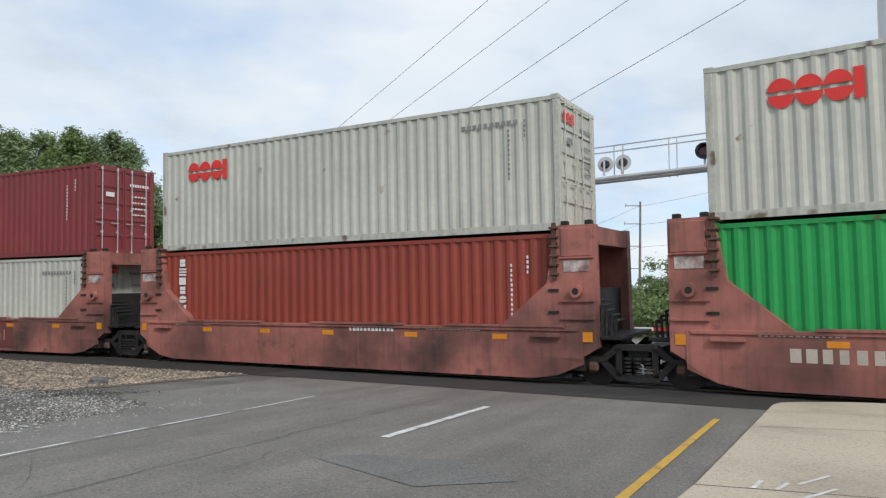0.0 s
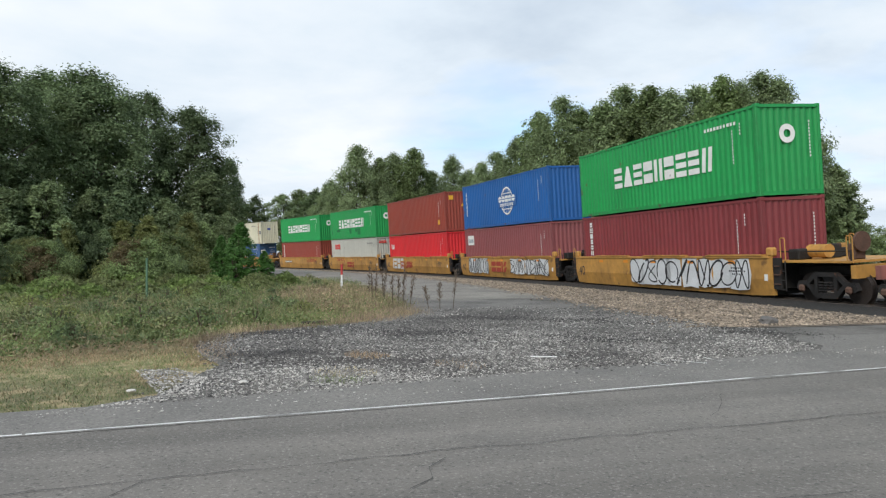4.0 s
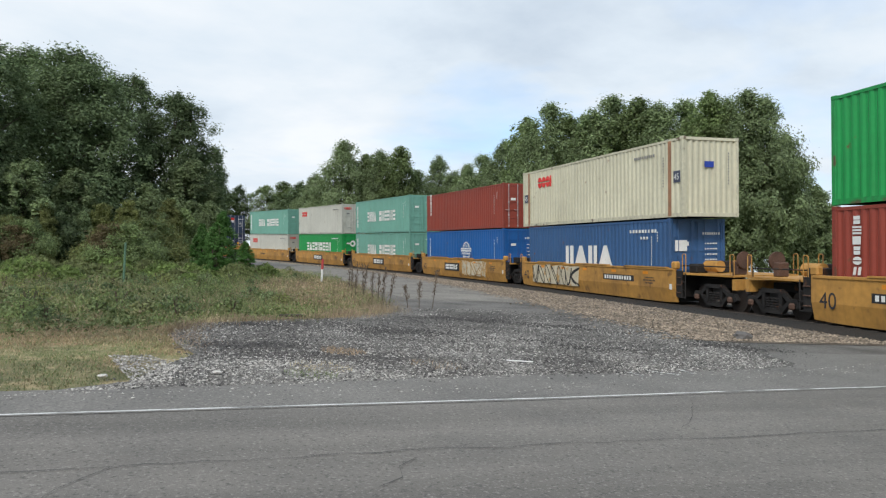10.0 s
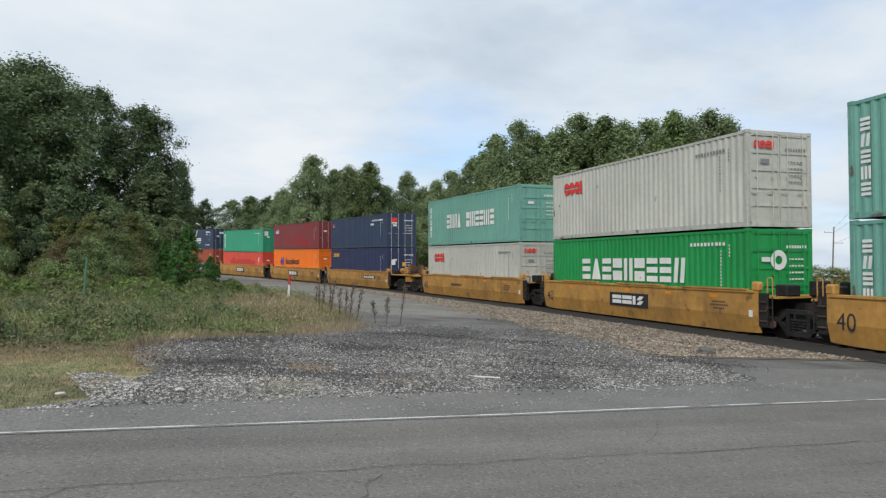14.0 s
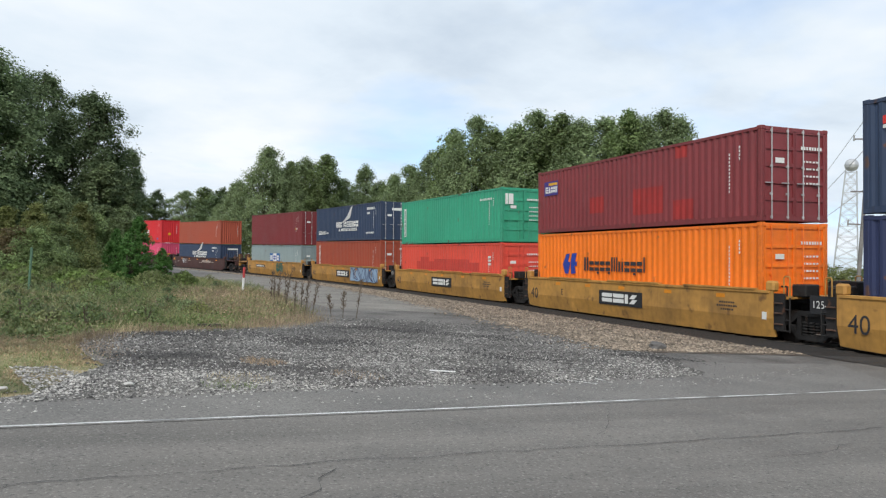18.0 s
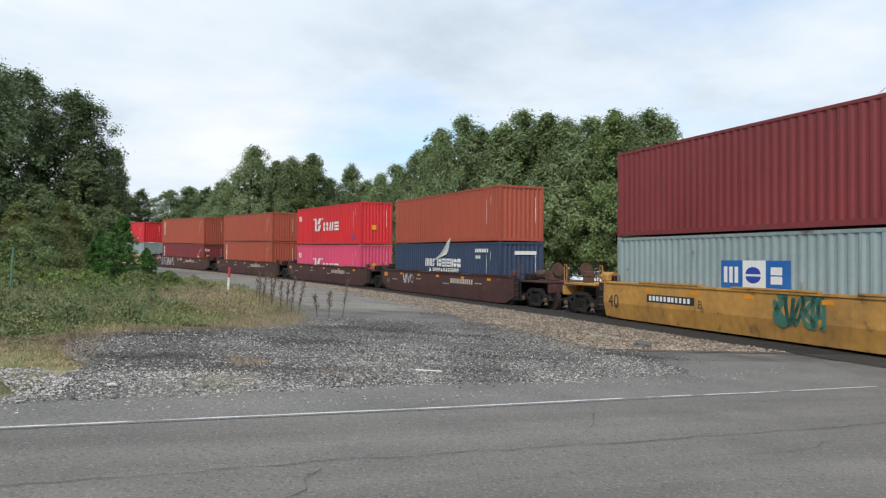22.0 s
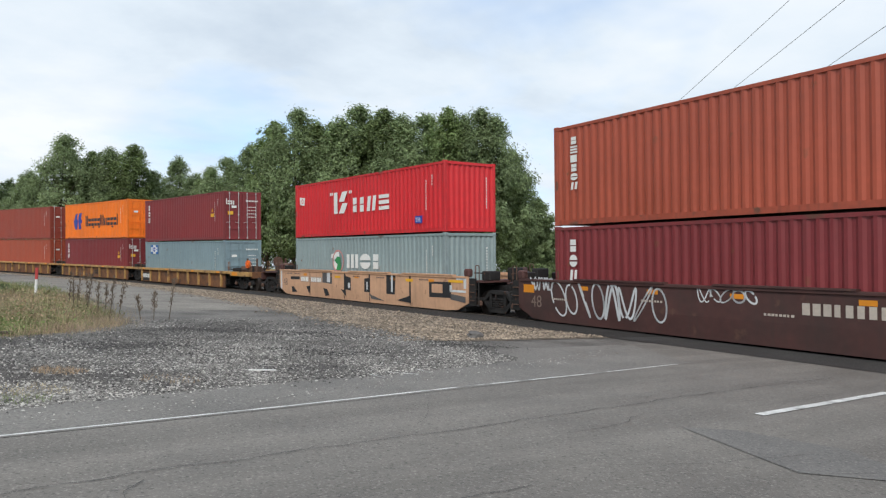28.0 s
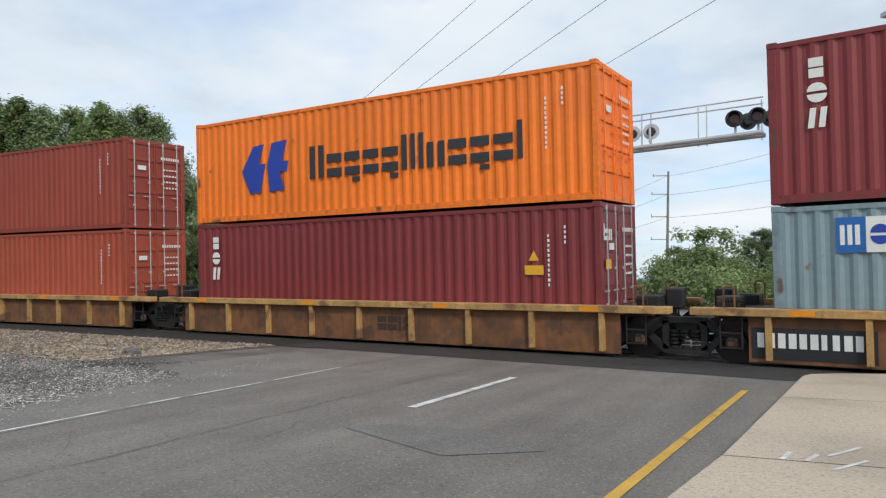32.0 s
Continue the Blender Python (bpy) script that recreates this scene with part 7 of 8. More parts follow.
GREENG, STRAW, OLIVE = grass_mat("green_grass", (0.12, 0.165, 0.055)), grass_mat("straw_grass", (0.33, 0.275, 0.16)), grass_mat("olive_grass", (0.17, 0.19, 0.075))
BROWNG = grass_mat("brown_dry_weeds", (0.25, 0.185, 0.13))
def ragged(xy, d):
    """Lets a sown field run out unevenly over its border."""
    return xy + rs.normal(size=xy.shape) * d


def weed_cover(name, poly, clumps, each, spread, h, leaf, material, label):
    """Low leafy weeds in clumps, joined: small leaves at all angles, highest in the middle of a clump."""
    at = ragged(sprinkle(rs, poly, clumps, 14.0), 0.2)
    tall = rs.uniform(0.35, 1.0, len(at)) * h * np.clip((-at[:, 0] - 10.4) / 3.0, 0.3, 1.0)
    d = rs.normal(size=(len(at), each, 2)) * spread
    z = rs.rand(len(at), each) ** 0.7 * tall[:, None] * np.exp(-(d ** 2).sum(2) / (2.2 * spread * spread))
    c = np.concatenate([at[:, None, :] + d, z[:, :, None] - 0.03], 2).reshape(-1, 3)
    n = len(c)
    u = rs.normal(size=(n, 3)); u /= np.linalg.norm(u, axis=1)[:, None]
    w = np.cross(u, rs.normal(size=(n, 3))); w /= np.linalg.norm(w, axis=1)[:, None]
    e = leaf * rs.uniform(0.5, 1.4, n)[:, None]
    v = np.stack([c - u * e, c + w * e * 0.35, c + u * e, c - w * e * 0.35], 1).reshape(-1, 3)
    me = bpy.data.meshes.new(name)
    me.from_pydata(v.tolist(), [], np.arange(n * 4).reshape(-1, 4).tolist())
    me.materials.append(material)
    tagged(put(name, me), label, "weeds", kind="stuff")


MOWN = [(-6.85, 1.2), (-6.8, 2.9), (-7.15, 3.35), (-8.3, 3.25), (-8.3, 3.9), (-8.6, 4.5), (-9.5, 4.75), (-10.4, 5.2), (-11.8, 6.2), (-13.0, 3.0), (-14.0, -8.0), (-11.0, -8.0), (-9.3, -3.4)]
DRYBAND = [(-9.4, 4.5), (-10.4, 5.1), (-11.3, 5.5), (-11.8, 3.5), (-11.6, -1.0), (-10.4, -1.0), (-9.7, 2.4)]
TALL = [(-11.0, -9.0), (-11.0, 3.0), (-11.9, 6.3), (-11.7, 9.2), (-14.3, 12.6), (-24.0, 19.4), (-36.0, 26.6), (-44.0, 20.0), (-46.0, 8.0), (-42.0, -9.0)]
TAWNY = grass_mat("tawny_dry_grass", (0.33, 0.235, 0.145))
blades("mown_grass", ragged(sprinkle(rs, MOWN, 52000, 12.0), 0.09), 0.015, 0.06, 0.008, GREENG, 11, "short patchy green grass beside the road", 1.2)
blades("mown_straw", ragged(sprinkle(rs, MOWN, 44000, 12.0), 0.12), 0.015, 0.055, 0.008, STRAW, 12, "dry straw-coloured short grass beside the road", 1.3)
blades("tawny_grass", ragged(sprinkle(rs, DRYBAND, 15000, 12.0), 0.25), 0.02, 0.075, 0.008, TAWNY, 22, "band of dry tawny cut grass", 1.5)
blades("tall_grass", ragged(sprinkle(rs, TALL, 60000, 15.0), 0.2), 0.08, 0.34, 0.013, GREENG, 13, "tall green grass below the shrubs", 1.3, rise=3.6)
blades("olive_grass", ragged(sprinkle(rs, TALL, 40000, 15.0), 0.2), 0.08, 0.34, 0.013, OLIVE, 14, "tall olive grass below the shrubs", 1.3, rise=3.6)
blades("dry_grass", ragged(sprinkle(rs, TALL, 16000, 13.0), 0.3), 0.08, 0.42, 0.01, STRAW, 15, "tall dry grass stems among the green", 0.9, rise=4.0)
weed_cover("green_weeds", TALL, 650, 110, 0.34, 0.45, 0.032, GREENG, "low leafy green weeds in the grass")
weed_cover("olive_weeds", TALL, 420, 110, 0.3, 0.4, 0.03, OLIVE, "low leafy olive weeds in the grass")
weed_cover("rusty_weeds", TALL, 170, 90, 0.3, 0.42, 0.026, BROWNG, "rusty brown weeds in the grass")
LAWNEDGE = [(-7.0, 3.1), (-8.4, 3.6), (-8.4, 4.5), (-9.4, 4.85), (-10.4, 5.3), (-11.3, 6.2), (-11.5, 5.9), (-10.3, 5.0), (-9.2, 4.5), (-8.5, 3.9), (-8.3, 3.2)]
blades("lawn_edge", ragged(sprinkle(rs, LAWNEDGE, 5500, 12.0), 0.2), 0.015, 0.07, 0.008, TAWNY, 23, "thin dry grass running out onto the gravel", 1.3)
FRINGE = [(-10.6, 5.0), (-11.8, 6.2), (-11.7, 8.6), (-14.4, 12.2), (-24.0, 18.9), (-25.0, 20.2), (-15.2, 13.2), (-12.4, 11.4), (-11.4, 9.6), (-11.4, 7.0), (-11.4, 6.2), (-10.3, 5.1)]
blades("fringe_weeds", ragged(sprinkle(rs, FRINGE, 5000, 12.0), 0.2), 0.04, 0.28, 0.008, BROWNG, 16, "brown dry weeds at the gravel's edge", 0.9)
blades("fringe_straw", ragged(sprinkle(rs, FRINGE, 3500, 12.0), 0.2), 0.03, 0.26, 0.007, STRAW, 17, "straw-coloured weeds at the gravel's edge", 1.0)
for k, (x, y, r, n) in enumerate(((-7.52, 6.0, 0.26, 700), (-6.6, 4.96, 0.3, 350), (-6.1, 6.3, 0.3, 300), (-6.3, 4.6, 0.25, 350))):
    aa, rr = rs.rand(n) * 6.283, np.sqrt(rs.rand(n)) * r
    blades("weed_tuft", np.stack([x + rr * np.cos(aa) * 1.4, y + rr * np.sin(aa)], 1), 0.02, 0.1, 0.008, (TAWNY, STRAW, TAWNY, GREENG)[k], 40 + k, "low dry weed tuft on the gravel", 0.7, "weeds")


def stalk(x, y, h, seed):
    rr = random.Random(seed)
    root = new("weed_stalk")
    bm = bmesh.new()
    top = (rr.uniform(-0.1, 0.1), rr.uniform(-0.1, 0.1), h)
    tube(bm, (0, 0, -0.05), top, 0.012, 0.006, n=5)
    part("stem", bm, mat("dead_weed_stem", (0.10, 0.075, 0.055), 0.9), root)
    bm = bmesh.new()
    for i in range(60):
        t = rr.uniform(0.3, 1.0)
        c = Vector(top) * t
        q = c + Vector((rr.uniform(-0.06, 0.06), rr.uniform(-0.06, 0.06), rr.uniform(0.0, 0.1)))
        s = 0.013
        bm.faces.new([bm.verts.new(p) for p in (c, q + Vector((s, 0, 0)), q + Vector((0, 0, 2.4 * s)), q - Vector((s, 0, 0)))])
    part("seed_head", bm, mat("dead_seed_head", (0.12, 0.09, 0.065), 0.9, island=0.3), root)
    root.matrix_basis = pose(x, y, -0.01)
    tagged(root, "dead brown weed stalk at the gravel's edge", "weed", "weed stalks")


for k, (x, y, h) in enumerate(((-12.67, 12.94, 0.95), (-12.9, 12.7, 0.6), (-13.5, 12.2, 0.85), (-13.9, 12.0, 0.8), (-13.2, 12.6, 0.5), (-14.2, 12.6, 0.9), (-15.0, 12.6, 1.0), (-15.3, 12.9, 0.95), (-15.7, 12.9, 1.0), (-16.2, 13.2, 0.9), (-14.7, 12.9, 0.7), (-16.6, 13.4, 1.0))):
    stalk(x, y, h, k)

def herb(x, y, h, n, material, label, seed, leaf=0.035):
    """A low leafy weed: a clump of leaves on short stems."""
    rs = np.random.RandomState(seed)
    c = rs.normal(size=(n, 3)) * np.array([h * 0.55, h * 0.55, 0.0])
    c[:, 2] = rs.rand(n) ** 0.7 * h * np.exp(-(c[:, 0] ** 2 + c[:, 1] ** 2) / (1.2 * h * h))
    u = rs.normal(size=(n, 3)); u /= np.linalg.norm(u, axis=1)[:, None]
    w = np.cross(u, rs.normal(size=(n, 3))); w /= np.linalg.norm(w, axis=1)[:, None]
    s = leaf * rs.uniform(0.5, 1.3, n)[:, None]
    v = np.stack([c - u * s, c + w * s * 0.5, c + u * s, c - w * s * 0.5], 1).reshape(-1, 3)
    me = bpy.data.meshes.new("leaves")
    me.from_pydata(v.tolist(), [], np.arange(n * 4).reshape(-1, 4).tolist())
    me.materials.append(material)
    root = new("weed_clump")
    put("leaves", me, root)
    bm = bmesh.new()
    for k in range(5):
        tube(bm, (0, 0, 0), (rs.uniform(-0.3, 0.3) * h, rs.uniform(-0.3, 0.3) * h, h * 0.8), 0.008, n=4)
    part("stems", bm, mat("dead_weed_stem", (0.10, 0.075, 0.055), 0.9), root)["kind"] = "stuff"
    root.matrix_basis = pose(x, y, -0.04)
    tagged(root, label, "weed", "weed clumps")


rh = random.Random(8)
herb_places = sprinkle(rs, [(-12.3, -6.0), (-12.3, 6.0), (-13.0, 9.0), (-15.2, 10.8), (-24.0, 17.2), (-36.0, 25.0), (-44.0, 20.0), (-46.0, 8.0), (-40.0, -8.0)], 250, 15.0)
for k, (x, y) in enumerate(herb_places):
    herb(float(x), float(y), rh.uniform(0.15, 0.5), 420, (LEAF2, LEAF3, GREENG, OLIVE, LEAF4, LEAF)[k % 6], "low leafy green weed in the tall grass", 100 + k)

WEEDS = [leaf_mat("fresh_weed_leaves", (0.2, 0.27, 0.09)), leaf_mat("dull_weed_leaves", (0.2, 0.23, 0.1))]
lush = sprinkle(rs, [(-24.5, 14.6), (-28.0, 18.0), (-33.0, 21.0), (-36.0, 14.0), (-33.0, 6.0), (-24.0, 6.5), (-21.0, 10.0)], 76)
for k, (x, y) in enumerate(lush):
    herb(float(x), float(y), rh.uniform(0.35, 0.75), 900, WEEDS[k % 2], "tall leafy weed before the shrubs", 500 + k, 0.075)
DRYBED = [(-13.0, 11.0), (-15.5, 13.2), (-20.0, 16.2), (-23.5, 18.4), (-25.5, 18.4), (-22.0, 14.0), (-17.0, 11.2), (-13.2, 9.6)]
blades("dry_weeds", ragged(sprinkle(rs, DRYBED, 5000), 0.45), 0.1, 0.5, 0.009, STRAW, 18, "straw-coloured weeds beside the gravel lane", 0.9, "weeds")
blades("brown_weeds", ragged(sprinkle(rs, DRYBED, 4500), 0.45), 0.1, 0.6, 0.008, BROWNG, 19, "brown weeds beside the gravel lane", 0.8, "weeds")
weed_cover("tawny_weeds", DRYBED, 110, 90, 0.35, 0.5, 0.026, TAWNY, "low tawny weeds beside the gravel lane")
weed_cover("dull_weeds", DRYBED, 60, 90, 0.35, 0.5, 0.028, OLIVE, "dull green weeds beside the gravel lane")

# reflector post and a green utility stake
root = new("marker_post")
bm = bmesh.new(); tube(bm, (0, 0, -0.1), (0, 0, 0.62), 0.045, n=10)
part("post", bm, mat("white_plastic_post", (0.7, 0.7, 0.68), 0.5), root)
bm = bmesh.new(); tube(bm, (0, 0, 0.62), (0, 0, 1.02), 0.047, n=10)
part("cap", bm, mat("red_plastic", (0.45, 0.05, 0.05), 0.5), root, "red upper half")
root.matrix_basis = pose(-22.63, 16.91, 0)
tagged(root, "slim white marker post with red top in the weeds", "marker post")
root = new("green_stake")
bm = boxes((-0.05, 0.05, -0.02, 0.02, -0.1, 1.3), bevel=0.008)
part("stake", bm, mat("dull_green_plastic", (0.08, 0.16, 0.1), 0.6), root)
root.matrix_basis = pose(*az_pt(67.7, 24), 0)
tagged(root, "dull green utility stake in the tall grass", "stake")


# ---- crossing signals, poles, wires, traffic ----
GALV = mat("galvanised_steel", (0.48, 0.49, 0.5), 0.5, 0.35, var=0.12, scale=1.5, streak=0.1)
POLEWOOD = mat("grey_wooden_pole", (0.2, 0.19, 0.18), 0.9, var=0.25, scale=2, streak=0.2)
BLACKHOOD = mat("black_signal_hood", (0.015, 0.015, 0.017), 0.5)
LENS = mat("dark_red_lens", (0.12, 0.008, 0.01), 0.15)
GLOW = bpy.data.materials.new("lit_red_lens")
GLOW.use_nodes = True
gb = GLOW.node_tree.nodes["Principled BSDF"]
gb.inputs["Base Color"].default_value = (0.6, 0.03, 0.02, 1)
gb.inputs["Emission Color"].default_value = (1.0, 0.06, 0.03, 1)
gb.inputs["Emission Strength"].default_value = 2.0


def signal_head(parent, c, facing, lit=False, back=False):
    """A round flasher: backplate, hood and lens. facing: unit vector."""
    f = Vector(facing).normalized()
    c = Vector(c)
    bm = bmesh.new()
    tube(bm, c - f * 0.03, c, 0.26, n=20)
    head = part("flasher", bm, BLACKHOOD if not back else GALV, parent)
    bm = bmesh.new()
    tube(bm, c - f * 0.14, c - f * 0.03, 0.12, 0.15, n=12)
    part("lamp_housing", bm, BLACKHOOD, head)
    bm = bmesh.new()
    tube(bm, c, c + f * 0.012, 0.15, n=16)
    part("lens", bm, GLOW if lit else LENS, head)
    bm = bmesh.new()
    u = f.orthogonal().normalized()
    w = f.cross(u)
    pts = [(math.cos(t) * u + math.sin(t) * w) * 0.165 for t in [k * 6.2832 / 20 for k in range(21)]]
    for p, q in zip(pts, pts[1:]):
        if (p + q).z > -0.16:
            bm.faces.new([bm.verts.new(x) for x in (c + p, c + q, c + q + f * 0.28, c + p + f * 0.28)])
    part("hood", bm, BLACKHOOD, head)


TD = Vector((0.818, -0.575, 0))          # along the rails, to the right
TO = Vector((-0.575, -0.818, 0))         # from the rails towards the camera
M = Vector((3.83, 25.3, 0))
root = new("signal_cantilever")
bm = bmesh.new()
tube(bm, M + Vector((0, 0, -0.05)), M + Vector((0, 0, 7.48)), 0.19, 0.17, n=16)
part("mast", bm, GALV, root)
bm = bmesh.new()
tube(bm, M + Vector((0, 0, 7.48)), M + Vector((0, 0, 7.55)), 0.2, n=16)
part("mast_cap", bm, GALV, root)
bm = bmesh.new()
for o in (0.0, 0.45):
    p = M + TO * (o - 0.2)
    tube(bm, p + Vector((0, 0, 5.85)), p + TD * 8.15 + Vector((0, 0, 6.05)), 0.075, n=10)
for k in range(12):
    p = M + TD * (k * 0.74) - TO * 0.2 + Vector((0, 0, 5.86 + 0.018 * k))
    tube(bm, p, p + TO * 0.45, 0.025, n=6)
arm = part("arm", bm, GALV, root)
bm = bmesh.new()
n0 = [M + TD * d - TO * 0.2 for d in (0.3, 8.1)]
for z in (6.92, 7.12):
    tube(bm, n0[0] + Vector((0, 0, z - 0.05)), n0[1] + Vector((0, 0, z + 0.1)), 0.022, n=6)
for d in (2.3, 2.6, 4.4, 4.7, 6.2, 6.45, 8.05):
    p = M + TD * d - TO * 0.2
    tube(bm, p + Vector((0, 0, 5.9)), p + Vector((0, 0, 7.15)), 0.02, n=6)
part("handrail", bm, GALV, root)
bm = bmesh.new()
for d in (-0.35, -0.62):
    p = M + TD * d
    tube(bm, p + Vector((0, 0, 0.5)), p + Vector((0, 0, 6.6)), 0.022, n=6)
for k in range(21):
    z = 0.6 + k * 0.29
    tube(bm, M + TD * -0.35 + Vector((0, 0, z)), M + TD * -0.62 + Vector((0, 0, z)), 0.014, n=5)
part("ladder", bm, GALV, root)
bm = bmesh.new()
box(bm, -1.0, 0.2, -0.4, 0.4, 5.35, 5.41, Matrix.Translation((M.x, M.y, 0)) @ Matrix.Rotation(math.atan2(TD.y, TD.x), 4, "Z"))
part("platform", bm, GALV, root)
bm = bmesh.new()
for d in (-0.95, -0.5):
    for o in (-0.35, 0.35):
        p = M + TD * d + TO * o
        tube(bm, p + Vector((0, 0, 5.4)), p + Vector((0, 0, 7.1)), 0.02, n=6)
for z in (6.5, 7.1):
    for o in (-0.35, 0.35):
        tube(bm, M + TD * -0.95 + TO * o + Vector((0, 0, z)), M + TO * o + Vector((0, 0, z)), 0.02, n=6)
part("platform_rail", bm, GALV, root)
for d, facing, back in ((4.15, -1, True), (4.75, -1, True), (7.35, 1, False), (8.0, 1, False)):
    c = M + TD * d + TO * 0.1 + Vector((0, 0, 6.42 + 0.03 * d * 0.6))
    signal_head(root, c + TO * 0.15 * facing, (-0.42 * facing, -0.9 * facing, 0), False, back)
    if d > 7:
        signal_head(root, c - TO * 0.45 + TD * 0.28, (0.3, 0.95, 0))
    bm = bmesh.new()
    tube(bm, c + Vector((0, 0, -0.4)), c + Vector((0, 0, 0.1)), 0.04, n=8)
    part("bracket", bm, GALV, root)
for k in (-1, 1):
    bm = bmesh.new()
    box(bm, -0.6, 0.6, -0.01, 0.01, -0.11, 0.11, Matrix.Translation(M + Vector((0.5, 0.35, 4.95))) @ Matrix.Rotation(0.62, 4, "Z") @ Matrix.Rotation(k * radians(47), 4, "Y"))
    part("crossbuck_board", bm, mat("bare_aluminium_sign_back", (0.42, 0.43, 0.44), 0.6, 0.3), root)
signal_head(root, M + TD * 0.75 + Vector((0, 0, 3.25)), (0.5, 0.86, 0), False, True)
bm = bmesh.new()
tube(bm, M + Vector((0, 0, 3.25)), M + TD * 0.75 + Vector((0, 0, 3.25)), 0.03, n=8)
part("bracket", bm, GALV, root)
part("base_plate", boxes((M.x - 0.4, M.x + 0.4, M.y - 0.4, M.y + 0.4, -0.03, 0.1), bevel=0.02), CONCRETE, root)
tagged(root, "galvanised railway signal cantilever with unlit flashers over the road", "rail signal")

B = Vector((*az_pt(-5.9, 27), 0))
root = new("signal_mast")
bm = bmesh.new()
tube(bm, B, B + Vector((0, 0, 4.85)), 0.07, n=10)
tube(bm, B + Vector((0, 0, 4.75)), B + TD * 1.3 + Vector((0, 0, 4.85)), 0.03, n=6)
part("mast", bm, GALV, root)
for d, lit in ((-0.5, False), (0.25, True)):
    signal_head(root, B + TD * d + TO * 0.15 + Vector((0, 0, 3.25)), (0.12, -0.99, 0), lit)
bm = bmesh.new()
tube(bm, B + TD * -0.5 + Vector((0, 0, 3.25)), B + TD * 0.3 + Vector((0, 0, 3.25)), 0.035, n=8)
part("crossarm", bm, BLACKHOOD, root)
tagged(root, "slim signal mast with one red flasher lit", "rail signal")
G = B + Vector((0.6, -1.0, 0))
root = new("crossing_gate")
part("gate_cabinet", boxes((G.x - 0.3, G.x + 0.3, G.y - 0.25, G.y + 0.25, -0.03, 1.25), bevel=0.03), GALV, root)
gm = Matrix.Translation(G + Vector((0, 0, 1.05))) @ Matrix.Rotation(math.atan2(TD.y, TD.x), 4, "Z")
for k in range(11):
    bm = bmesh.new()
    box(bm, 0.3 + k * 0.6, 0.3 + (k + 1) * 0.6, -0.02, 0.02, -0.06, 0.06, gm)
    part("stripe", bm, mat("gate_red", (0.5, 0.04, 0.04), 0.5) if k % 2 == 0 else WHITE, root)
tagged(root, "lowered red and white crossing gate arm", "crossing gate")


def pole(az, d, h, r=0.16, arms=(), material=POLEWOOD, label="tall grey wooden utility pole", lean=0.0, lamps=()):
    x, y = az_pt(az, d)
    root = new("utility_pole")
    bm = bmesh.new()
    tube(bm, (0, 0, -0.1), (0, 0, h), r * 0.8, r * 0.5, n=10)
    part("shaft", bm, material, root)
    for z, a, b in arms:
        bm = bmesh.new()
        box(bm, min(a, b), max(a, b), -0.035, 0.035, z - 0.035, z + 0.035)
        part("crossarm", bm, material, root)
        bm = bmesh.new()
        e = a if abs(a) > abs(b) else b
        tube(bm, (e, 0, z - 0.1), (e, 0, z + 0.22), 0.045, n=6)
        part("insulator", bm, mat("glazed_insulator", (0.3, 0.3, 0.3), 0.3), root)
    for a in lamps:
        bm = bmesh.new()
        tube(bm, (0, 0, h - 0.15), (a, 0, h + 0.05), 0.035, n=6)
        arm_ = part("lamp_arm", bm, GALV, root)
        part("lamp_head", boxes((min(a, a * 1.35), max(a, a * 1.35), -0.12, 0.12, h, h + 0.12), bevel=0.03), GALV, arm_)
    root.matrix_basis = pose(x, y, 0, 0, lean, az)
    tagged(root, label, "utility pole", "utility poles")


pole(7.55, 45, 11.1, 0.15, ((9.9, -0.7, 0.1), (8.3, -0.1, 0.75), (7.0, -0.7, 0.75), (5.2, -0.7, 0.1)), lean=1.6)
pole(-19.75, 72, 13.0, 0.2, ((12.6, -1.4, 0), (10.8, -1.5, 0), (8.6, -1.5, 0), (6.4, -1.5, 0)), lean=1.2)
pole(-12.7, 72, 9.6, 0.16, (), lamps=(-1.3, 1.3), label="grey pole with two street lamps")
pole(-11.15, 105, 12.6, 0.18, ((12.0, -1.4, 0), (10.2, -1.4, 0), (8.0, -1.4, 0)), lean=1.0)
pole(2.1, 72, 9.2, 0.16, (), lamps=(1.7,), label="grey pole with a street lamp")
pole(-10.3, 60, 4.4, 0.14, (), label="short square wooden post by the road")
pole(12.5, 140, 13.0, 0.2, ((12.0, -1.4, 0), (10.2, 1.4, 0)))

# lattice tower with a round head
T = Vector((*az_pt(8.3, 150), 0))
root = new("lattice_tower")
wid = lambda z: 2.3 - 1.4 * z / 24
for sx, sy in ((-1, -1), (1, -1), (1, 1), (-1, 1)):
    bm = bmesh.new()
    tube(bm, (sx * wid(0), sy * wid(0), 0), (sx * wid(24), sy * wid(24), 24), 0.11, n=6)
    part("leg", bm, GALV, root)
bm = bmesh.new()
for k in range(12):
    z0, z1 = 2.0 * k, 2.0 * (k + 1)
    a, b = wid(z0), wid(z1)
    for p, q in (((-a, -a), (b, -b)), ((a, -a), (-b, -b)), ((-a, a), (b, b)), ((a, a), (-b, b)), ((-a, -a), (-b, b)), ((a, -a), (b, b))):
        tube(bm, (*p, z0), (*q, z1), 0.05, n=4, cap=False)
    for p, q in (((-b, -b), (b, -b)), ((b, -b), (b, b)), ((b, b), (-b, b)), ((-b, b), (-b, -b))):
        tube(bm, (*p, z1), (*q, z1), 0.05, n=4, cap=False)
part("bracing", bm, GALV, root)["kind"] = "stuff"
bm = bmesh.new()
bmesh.ops.create_uvsphere(bm, u_segments=14, v_segments=8, radius=1.2, matrix=Matrix.Translation((0, 0, 25.2)))
part("head", bm, GALV, root)
